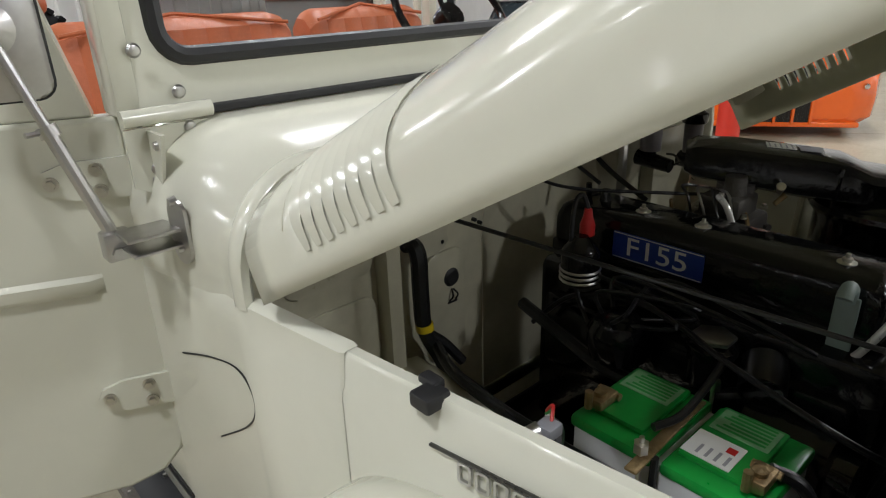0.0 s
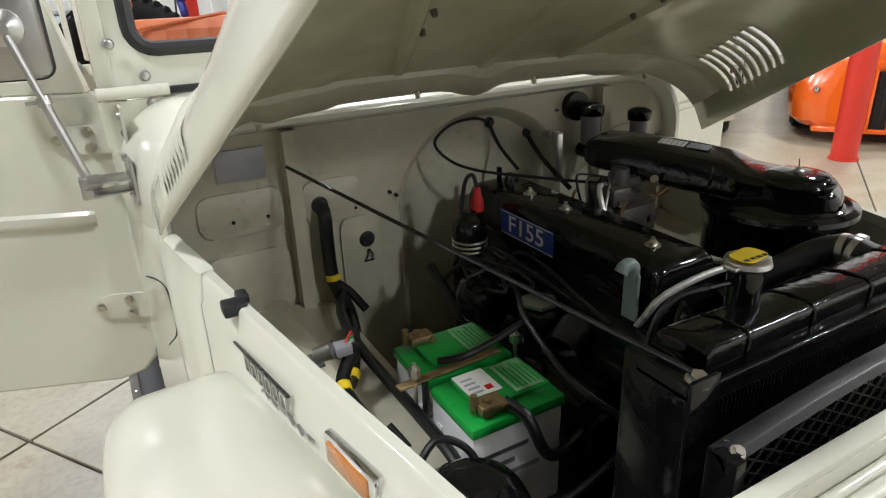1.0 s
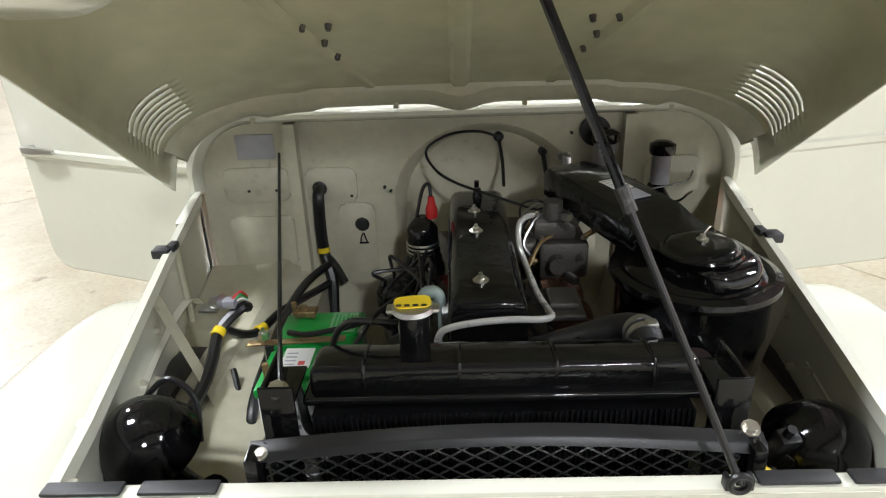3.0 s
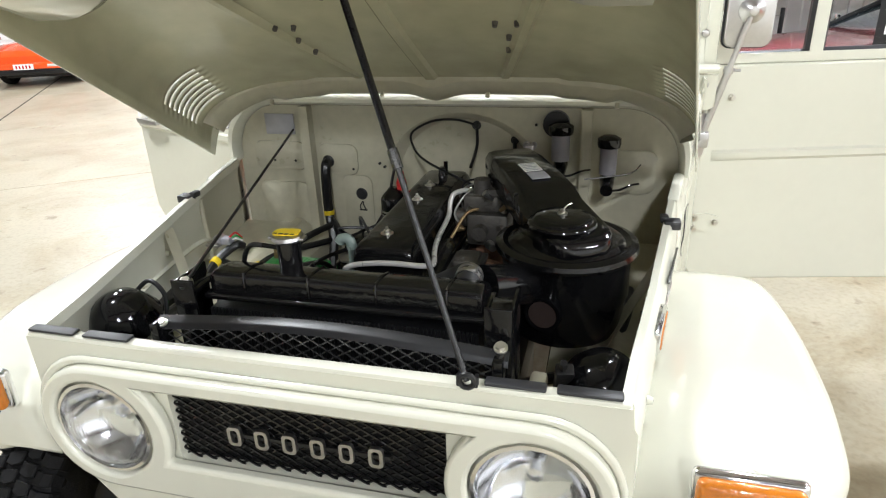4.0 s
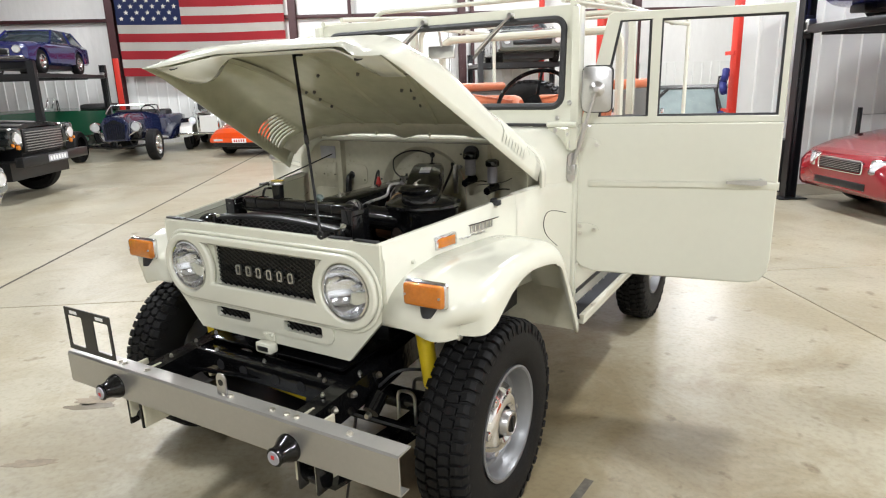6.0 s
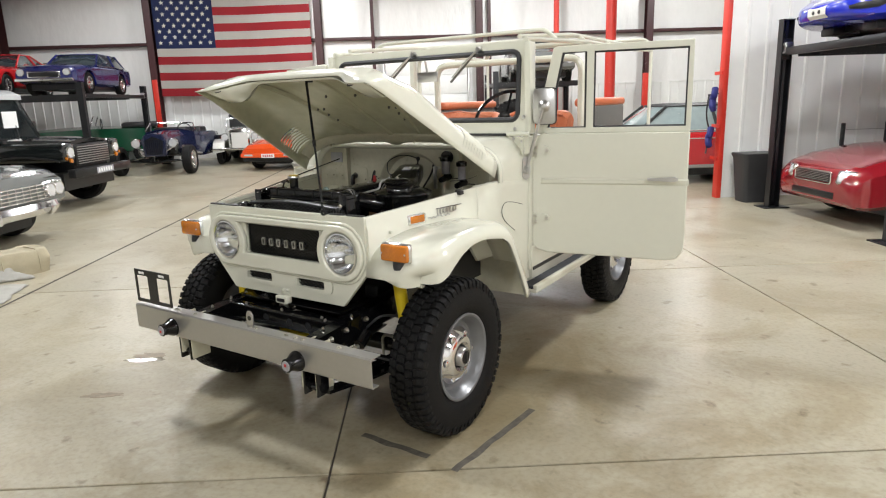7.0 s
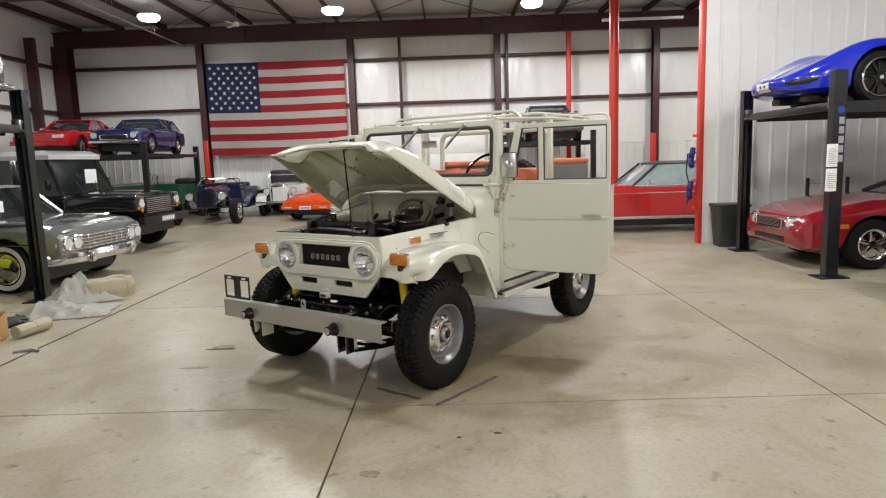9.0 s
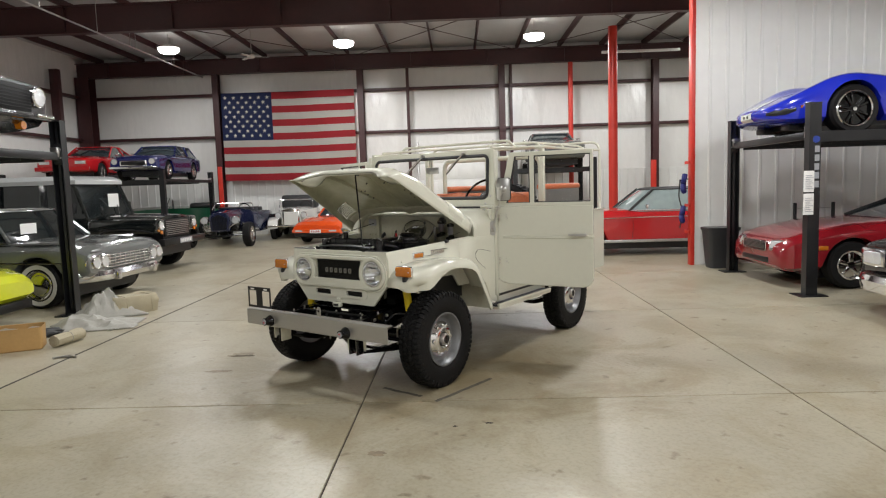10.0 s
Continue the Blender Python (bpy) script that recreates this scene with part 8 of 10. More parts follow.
def car(name, label, m, mat, keys, wheels, wr, cabin=None, ww=0.2, track=None, rim=None, style="plain", roofmat=None, category="car", glass=None):
    """keys: x, half width, bottom, shoulder, top, from tail to nose. wheels: x of the axles.
    cabin: x of the screen base, roof front, roof rear and rear-screen base, belt height, roof height, half widths below and above."""
    root = thing(name, label, category, m)
    x0, x1 = keys[0][0], keys[-1][0]
    xs = sorted(set([x0 + (x1 - x0) * k / 60 for k in range(61)] + [k[0] for k in keys]))
    loops = []
    for x in xs:
        hw, zb, zs, zt = interp(keys, x)
        for wx in wheels:
            d = abs(x - wx)
            ra = wr * 1.14
            if d < ra:
                zb = max(zb, min(zs - 0.06, wr + math.sqrt(ra * ra - d * d)))
        side = [(0.0, zb), (hw * 0.90, zb), (hw * 0.985, zb + 0.12 * (zs - zb)), (hw, zb + 0.5 * (zs - zb)), (hw * 0.985, zs - 0.05 * (zs - zb)), (hw * 0.955, zs), (hw * 0.85, zs + 0.75 * (zt - zs)), (hw * 0.55, zt), (0.0, zt + 0.008)]
        loops.append([(x, y, z) for y, z in side] + [(x, -y, z) for y, z in side[-2:0:-1]])
    bm = B()
    rings(bm, loops)
    part("body", bm, mat, root)
    hw_mid = interp(keys, 0)[0]
    tr = track or hw_mid - ww / 2 - 0.03
    # dark wheel wells
    bm = B()
    for wx in wheels:
        box(bm, wx - wr * 1.05, wx + wr * 1.05, -tr + ww * 0.4, tr - ww * 0.4, 0.14, wr * 2.0)
    box(bm, x0 + 0.5, x1 - 1.1, -hw_mid * 0.8, hw_mid * 0.8, 0.14, 0.45)
    part("underbody", bm, BLACK_SATIN, root)
    for wx in wheels:
        for s in (-1, 1):
            car_wheel(root, wx, s * tr, wr, ww, rim or CHROME, style)
    if cabin:
        a, b, c, d, zl, zr, wl, wu = cabin
        bm = B()
        def ring(z, xa, xb, w):
            return [(xa, 0, z), (xa - 0.04, w * 0.6, z), (xa - 0.12, w * 0.97, z), (xa - 0.3, w, z), (xb + 0.25, w, z), (xb + 0.1, w * 0.95, z), (xb, w * 0.6, z), (xb, 0, z), (xb, -w * 0.6, z), (xb + 0.1, -w * 0.95, z), (xb + 0.25, -w, z), (xa - 0.3, -w, z), (xa - 0.12, -w * 0.97, z), (xa - 0.04, -w * 0.6, z)]
        rings(bm, [ring(zl - 0.06, a + 0.02, d - 0.02, wl), ring(zl, a, d, wl), ring(zr - 0.03, b, c, wu)])
        part("window_glass", bm, glass or DARKGLASS, root)
        bm = B()
        rings(bm, [ring(zr - 0.035, b + 0.02, c - 0.02, wu + 0.012), ring(zr - 0.015, b + 0.015, c - 0.015, wu + 0.012), ring(zr + 0.005, b - 0.06, c + 0.06, wu * 0.9), ring(zr + 0.02, b - 0.25, c + 0.25, wu * 0.6)])
        part("roof", bm, roofmat or mat, root)
        for s in (-1, 1):
            for (xa, za, wa), (xb, zb_, wb) in (((a - 0.10, zl, wl * 0.97), (b - 0.08, zr - 0.02, wu * 0.98)), ((d + 0.14, zl, wl * 0.97), (c + 0.12, zr - 0.02, wu * 0.98)), (((a + d) / 2 - 0.15, zl, wl + 0.004), ((b + c) / 2 - 0.1, zr - 0.02, wu + 0.004))):
                bm = B()
                tube(bm, [(xa, s * wa, za), (xb, s * wb, zb_)], 0.028, 6)
                part("pillar", bm, roofmat or mat, root)
            bm = B()
            tube(bm, [(a - 0.12, s * (wl + 0.006), zl), (d + 0.12, s * (wl + 0.006), zl)], 0.010, 6)
            part("belt_trim", bm, CHROME, root)
            bm = B()
            cyl(bm, (a - 0.42, s * (wl + 0.02), zl + 0.05), (a - 0.42, s * (wl + 0.11), zl + 0.07), 0.012, seg=8)
            box(bm, a - 0.46, a - 0.40, s * (wl + 0.13) - 0.06, s * (wl + 0.13) + 0.06, zl + 0.05, zl + 0.13, 0.02)
            part("door_mirror", bm, CHROME, root)
    # door seams
    for s in (-1, 1):
        if cabin:
            for x in (cabin[0] - 0.15, cabin[3] + 0.45):
                hw, zb, zs, zt = interp(keys, x)
                bm = B()
                tube(bm, [(x, s * hw * 0.982, zs - 0.02), (x, s * (hw + 0.001), (zs + zb) / 2), (x + 0.02, s * hw * 0.988, zb + 0.08)], 0.004, 4)
                part("door_seam", bm, BLACK_SATIN, root)
    return root


def lamp_round(root, x, y, z, r, name="headlight", nose=None):
    m = Matrix.Translation((x, y, z)) @ pose(0, 0, 0, 0, 90, 0)
    bm = B()
    lathe(bm, [(0, r * 0.28), (r * 0.5, r * 0.22), (r * 0.9, 0.02), (r * 0.9, -0.03), (0, -0.04)], m, 20)
    o = part(name, bm, LENS, root)
    bm = B()
    lathe(bm, [(r * 0.9, 0.015), (r, 0.025), (r * 1.1, 0.012), (r * 1.1, -0.05), (r * 0.9, -0.05)], m, 24)
    part("rim", bm, CHROME, o)
    return o


def chrome_box(root, name, x0, x1, y0, y1, z0, z1, mat=None, bevel=0.02, label=""):
    bm = B()
    box(bm, x0, x1, y0, y1, z0, z1, bevel)
    return part(name, bm, mat or CHROME, root, label)


def at(a, b, heading, z=0.0):
    return Matrix.Translation(BLD @ Vector((a, b, z))) @ pose(0, 0, 0, 0, 0, BLD_ANGLE + heading) @ Matrix.Scale(0.95, 4)


# silver full-size sedan of the fifties
def silver_sedan():
    keys = [(-2.65, 0.85, 0.40, 0.72, 0.80), (-2.5, 0.96, 0.34, 0.80, 0.90), (-1.6, 1.0, 0.28, 0.86, 0.95), (0, 1.01, 0.26, 0.86, 0.94), (0.9, 1.01, 0.26, 0.86, 0.97), (1.4, 1.0, 0.28, 0.87, 0.985), (2.2, 0.99, 0.36, 0.86, 0.95), (2.5, 0.975, 0.42, 0.84, 0.915), (2.62, 0.95, 0.46, 0.78, 0.86), (2.65, 0.93, 0.50, 0.70, 0.76)]
    r = car("silver_sedan", "silver fifties sedan with chrome grille and whitewall tyres", at(-7.10, 5.86, -6), SILVER, keys, (1.84, -1.30), 0.35, (1.45, 0.98, -1.0, -1.8, 0.97, 1.45, 0.90, 0.72), style="whitewall", glass=SMOKEGLASS)
    for s in (-1, 1):
        chrome_box(r, "lamp_pod", 2.56, 2.655, s * 0.71 - 0.20, s * 0.71 + 0.20, 0.555, 0.755, STEEL, 0.03, "oblong chrome lamp pod")
        chrome_box(r, "hood_slot", 2.55, 2.635, s * 0.62 - 0.24, s * 0.62 + 0.24, 0.785, 0.815, BLACK_SATIN, 0.008)
        lamp_round(r, 2.66, s * 0.80, 0.655, 0.085)
        lamp_round(r, 2.67, s * 0.62, 0.650, 0.085)
        bm = B()
        hose(bm, [(2.66, s * 0.50, 0.74), (2.655, s * 0.72, 0.755), (2.62, s * 0.91, 0.72), (2.60, s * 0.93, 0.60), (2.64, s * 0.70, 0.555), (2.66, s * 0.50, 0.56)], 0.014, 8)
        part("lamp_surround", bm, CHROME, r)
        bm = B()
        rings(bm, [[(x, s * y, 0.935), (x, s * (y + 0.03), 0.955), (x, s * (y + 0.06), 0.935)] for x, y in ((2.2, 0.80), (1.2, 0.84), (0.9, 0.86))], closed=False)
        part("fender_crease", bm, SILVER, r)
        bm = B()
        tube(bm, [(2.45, s * 0.99, 0.66), (0.5, s * 1.018, 0.70), (-2.2, s * 0.99, 0.74)], 0.012, 6)
        part("side_trim", bm, CHROME, r)
    chrome_box(r, "grille_backing", 2.55, 2.645, -0.56, 0.56, 0.53, 0.76, BLACK_SATIN)
    for k in range(5):
        z = 0.555 + k * 0.044
        chrome_box(r, "grille_bar", 2.64, 2.668, -0.55, 0.55, z - 0.007, z + 0.007, bevel=0.004)
    for k in range(9):
        y = -0.5 + k * 0.125
        chrome_box(r, "grille_stud", 2.65, 2.675, y - 0.006, y + 0.006, 0.55, 0.75, bevel=0.003)
    bm = B()
    rows = []
    for k in range(17):
        y = -1.02 + 2.04 * k / 16
        x = 2.74 - 0.30 * abs(y / 1.02) ** 4
        rows.append([(x - 0.06, y, 0.36), (x, y, 0.38), (x + 0.03, y, 0.45), (x, y, 0.52), (x - 0.06, y, 0.53)])
    rings(bm, rows)
    part("front_bumper", bm, CHROME, r)
    chrome_box(r, "bumper_guard", 2.70, 2.80, -0.5, -0.42, 0.36, 0.50)
    chrome_box(r, "bumper_guard", 2.70, 2.80, 0.42, 0.5, 0.36, 0.50)
    bm = B()
    prism(bm, [(-0.09, 0), (-0.02, 0.03), (0, 0.015), (0.02, 0.03), (0.09, 0), (0, -0.02)], pose(2.60, 0, 0.885, 60, 0, 90), 0.01)
    part("hood_ornament", bm, CHROME, r)
    chrome_box(r, "windscreen_card", 1.33, 1.335, -0.62, -0.30, 1.08, 1.24, PAPER, 0.0, "white paper card behind the windscreen")


silver_sedan()


def dark_4x4():
    r = thing("dark_off_roader", "black boxy off-road wagon with grey roof", "car", at(-7.55, 9.60, -3) @ Matrix.Scale(1.045, 4))
    bm = B()
    box(bm, -2.1, 0.75, -0.86, 0.86, 0.58, 1.12, 0.04)
    part("body", bm, DARKGREEN, r)
    bm = B()
    box(bm, 0.70, 2.12, -0.86, -0.52, 0.78, 1.08, 0.05)
    box(bm, 0.70, 2.12, 0.52, 0.86, 0.78, 1.08, 0.05)
    box(bm, 0.70, 0.98, -0.855, 0.855, 0.56, 0.82, 0.02)
    part("wing", bm, DARKGREEN, r)
    bm = B()
    rings(bm, [[(x, -0.56, z - 0.05), (x, -0.52, z), (x, -0.3, z + 0.03), (x, 0.3, z + 0.03), (x, 0.52, z), (x, 0.56, z - 0.05)] for x, z in ((0.70, 1.14), (1.6, 1.12), (2.05, 1.09), (2.10, 1.04))], closed=False)
    part("hood", bm, DARKGREEN, r)
    bm = B()
    box(bm, 1.0, 2.05, -0.5, 0.5, 0.55, 1.05)
    part("engine_bay", bm, BLACK_SATIN, r)
    bm = B()
    rings(bm, [[(0.72, -0.80, 1.10), (0.72, 0.80, 1.10), (-2.08, 0.80, 1.10), (-2.08, -0.80, 1.10)], [(0.42, -0.74, 1.80), (0.42, 0.74, 1.80), (-2.05, 0.74, 1.80), (-2.05, -0.74, 1.80)]])
    part("window_glass", bm, SMOKEGLASS, r)
    bm = B()
    rings(bm, [[(0.50, -0.80, 1.80), (0.50, 0.80, 1.80), (-2.12, 0.80, 1.80), (-2.12, -0.80, 1.80)], [(0.50, -0.80, 1.88), (0.50, 0.80, 1.88), (-2.12, 0.80, 1.88), (-2.12, -0.80, 1.88)], [(0.36, -0.70, 1.97), (0.36, 0.70, 1.97), (-2.0, 0.70, 1.97), (-2.0, -0.70, 1.97)]])
    part("roof", bm, ROOFGREY, r)
    for s in (-1, 1):
        for xa, xb in ((0.71, 0.43), (-0.15, -0.2), (-0.22, -0.26), (-1.1, -1.1), (-2.06, -2.04)):
            bm = B()
            tube(bm, [(xa, s * 0.815, 1.10), (xb, s * 0.755, 1.81)], 0.035, 6)
            part("pillar", bm, DARKGREEN, r)
        lamp_round(r, 2.125, s * 0.69, 0.93, 0.085)
        bm = B()
        cyl(bm, (2.12, s * 0.69, 0.80), (2.145, s * 0.69, 0.80), 0.035, seg=16)
        cyl(bm, (2.12, s * 0.80, 0.84), (2.14, s * 0.80, 0.84), 0.025, seg=14)
        part("side_lamp", bm, AMBER, r)
        for wx in (1.45, -1.15):
            car_wheel(r, wx, s * 0.74, 0.39, 0.22, WHEELGREY)
        bm = B()
        hose(bm, [(2.05, s * 0.87, 0.80), (1.88, s * 0.88, 0.84), (1.45, s * 0.885, 0.88), (1.05, s * 0.88, 0.84), (0.92, s * 0.87, 0.72)], 0.02, 6)
        part("arch_trim", bm, BLACK_SATIN, r)
        bm = B()
        box(bm, 0.50, 0.56, s * 0.95 - 0.06, s * 0.95 + 0.06, 1.22, 1.42, 0.02)
        part("door_mirror", bm, BLACK_SATIN, r)
    for s in (-1, 1):
        bm = B()
        tube(bm, [(0.74, s * 0.22, 1.14), (0.66, s * 0.30, 1.36)], 0.008, 6)
        part("wiper", bm, BLACK_SATIN, r)
    bm = B()
    box(bm, 2.06, 2.11, -0.50, 0.50, 0.70, 1.05, 0.01)
    part("grille_backing", bm, BLACK_SATIN, r)
    for k in range(8):
        z = 0.735 + k * 0.038
        chrome_box(r, "grille_bar", 2.11, 2.13, -0.46, 0.46, z - 0.006, z + 0.006, STEEL, 0.003)
    chrome_box(r, "front_bumper", 2.16, 2.28, -0.88, 0.88, 0.53, 0.67, BLACK_SATIN, 0.01)
    chrome_box(r, "number_plate", 2.281, 2.285, -0.26, 0.26, 0.55, 0.65, BAYGREY, 0.0, "dark number plate with plain bars")
    for k in range(6):
        chrome_box(r, "plate_bar", 2.286, 2.288, -0.22 + k * 0.075, -0.175 + k * 0.075, 0.57, 0.63, PAPER, 0.0)
    chrome_box(r, "windscreen_card", 0.615, 0.625, 0.05, 0.42, 1.28, 1.60, PAPER, 0.0, "white paper card behind the windscreen")
    bm = B()
    box(bm, 0.95, 2.0, -0.75, 0.75, 0.32, 0.6)
    box(bm, -2.0, 0.9, -0.6, 0.6, 0.35, 0.6)
    part("underbody", bm, BLACK_SATIN, r)
    for k in range(3):
        chrome_box(r, "hinge", 0.66, 0.72, 0.865, 0.885, 0.66 + 0.2 * k, 0.72 + 0.2 * k, BLACK_SATIN, 0.004)


dark_4x4()

# low coupe shapes
COUPE = [(-2.3, 0.72, 0.38, 0.70, 0.78), (-2.15, 0.84, 0.30, 0.82, 0.92), (-1.2, 0.90, 0.24, 0.84, 0.93), (0, 0.89, 0.22, 0.80, 0.90), (0.8, 0.90, 0.22, 0.82, 0.93), (1.4, 0.91, 0.24, 0.84, 0.93), (2.0, 0.88, 0.30, 0.78, 0.86), (2.22, 0.84, 0.34, 0.70, 0.78), (2.3, 0.80, 0.40, 0.62, 0.68)]


def black_coupe():
    keys = [(x, w, zb, zs, zt) for x, w, zb, zs, zt in COUPE[:-2]] + [(2.24, 0.86, 0.34, 0.80, 0.86), (2.3, 0.85, 0.40, 0.78, 0.83)]
    r = car("black_coupe", "black sixties coupe parked on a lift", at(-6.86, 2.90, 0, 2.20) @ Matrix.Scale(1.03, 4), CARBLACK, keys, (1.35, -1.35), 0.33, (0.65, 0.05, -0.9, -1.6, 0.92, 1.33, 0.78, 0.6))
    for s in (-1, 1):
        lamp_round(r, 2.33, s * 0.68, 0.68, 0.115)
    chrome_box(r, "grille_backing", 2.26, 2.322, -0.56, 0.56, 0.49, 0.80, RUBBER, 0.01)
    for k in range(7):
        chrome_box(r, "grille_bar", 2.322, 2.330, -0.54, 0.54, 0.53 + k * 0.036, 0.533 + k * 0.036, LIFTBLACK, 0.0)
    chrome_box(r, "front_bumper", 2.26, 2.36, -0.86, 0.86, 0.40, 0.47, CARBLACK)
    for s in (-1, 1):
        chrome_box(r, "bumper_end", 2.30, 2.385, s * 0.74 - 0.16, s * 0.74 + 0.16, 0.43, 0.48)
        bm = B()
        cyl(bm, (2.2, s * 0.45, 0.33), (2.28, s * 0.45, 0.33), 0.05, seg=14)
        part("fog_lamp", bm, AMBER, r)


def yellow_car():
    keys = [(x * 0.93, w * 0.97, zb, zs * 0.86, zt * 0.86) for x, w, zb, zs, zt in COUPE]
    r = car("yellow_coupe", "acid yellow low coupe under the lift", at(-6.9, 2.85, 0), CARYELLOW, keys, (1.25, -1.2), 0.31, (0.6, 0.0, -0.9, -1.6, 0.80, 1.17, 0.74, 0.56))
    chrome_box(r, "front_spoiler", 2.02, 2.12, -0.76, 0.76, 0.22, 0.34, BLACK_SATIN)
    for s in (-1, 1):
        lamp_round(r, 2.08, s * 0.55, 0.52, 0.07)


def red_camaro():
    keys = [(-2.45, 0.78, 0.38, 0.76, 0.86), (-2.3, 0.90, 0.30, 0.84, 0.94), (-1.2, 0.94, 0.24, 0.86, 0.95), (0, 0.93, 0.22, 0.82, 0.92), (0.8, 0.94, 0.22, 0.83, 0.95), (1.5, 0.95, 0.24, 0.82, 0.92), (2.1, 0.92, 0.28, 0.74, 0.82), (2.4, 0.86, 0.25, 0.66, 0.73), (2.5, 0.80, 0.27, 0.58, 0.66), (2.55, 0.70, 0.32, 0.50, 0.60)]
    r = car("red_muscle_car", "deep red seventies muscle car under a lift", at(7.80, 5.45, 180), DARKRED, keys, (1.62, -1.15), 0.335, (0.85, 0.15, -0.8, -1.75, 0.94, 1.25, 0.80, 0.58), ww=0.24, style="spoke", roofmat=BLACKROOF)
    chrome_box(r, "grille", 2.50, 2.57, -0.34, 0.34, 0.53, 0.64, BLACK_SATIN, 0.012)
    for k in range(5):
        chrome_box(r, "grille_bar", 2.565, 2.578, -0.33, 0.33, 0.548 + k * 0.019, 0.552 + k * 0.019, STEEL, 0.0)
    bm = B()
    tube(bm, [(2.565, y, z) for y, z in rounded(-0.36, 0.36, 0.515, 0.655, 0.03)], 0.008, 6, closed=True)
    part("grille_surround", bm, CHROME, r)
    chrome_box(r, "lower_grille", 2.47, 2.56, -0.42, 0.42, 0.34, 0.42, BLACK_SATIN, 0.012)
    for s in (-1, 1):
        bm = B()
        box(bm, -0.06, 0.045, -0.135, 0.135, -0.085, 0.085, 0.03, m=pose(2.475, s * 0.56, 0.600, 0, -22, s * 20))
        part("headlight_bucket", bm, CHROME, r)
        bm = B()
        box(bm, 0.03, 0.052, -0.105, 0.105, -0.062, 0.062, 0.02, m=pose(2.475, s * 0.56, 0.600, 0, -22, s * 20))
        part("headlight", bm, LENS, r)
        bm = B()
        box(bm, 2.44, 2.545, s * 0.56 - 0.09, s * 0.56 + 0.09, 0.43, 0.48, 0.015)
        part("park_lamp", bm, LENS, r)
        bm = B()
        box(bm, 1.98, 2.10, s * 0.915 - 0.012, s * 0.925 + 0.012, 0.56, 0.62, 0.004)
        part("side_marker", bm, AMBER, r)


SPORTS_NOSE = 0.93
SPORTS = [  # x, half width, bottom, fender crest, hood centre
    (-2.28, 0.62, 0.42, 0.62, 0.66), (-2.15, 0.74, 0.32, 0.72, 0.74), (-1.8, 0.85, 0.24, 0.82, 0.80), (-1.4, 0.90, 0.20, 0.85, 0.80), (-1.0, 0.87, 0.19, 0.81, 0.78), (-0.5, 0.80, 0.18, 0.75, 0.76),
    (0.0, 0.785, 0.18, 0.735, 0.755), (0.4, 0.80, 0.18, 0.755, 0.755), (0.8, 0.85, 0.18, 0.815, 0.745), (1.13, 0.885, 0.18, 0.838, 0.725), (1.4, 0.875, 0.18, 0.790, 0.690), (1.65, 0.84, 0.18, 0.690, 0.640),
    (1.9, 0.77, 0.19, 0.575, 0.570), (2.08, 0.67, 0.21, 0.490, 0.500), (2.20, 0.54, 0.24, 0.435, 0.450), (2.27, 0.40, 0.27, 0.405, 0.418), (2.305, 0.22, 0.32, 0.375, 0.382)]


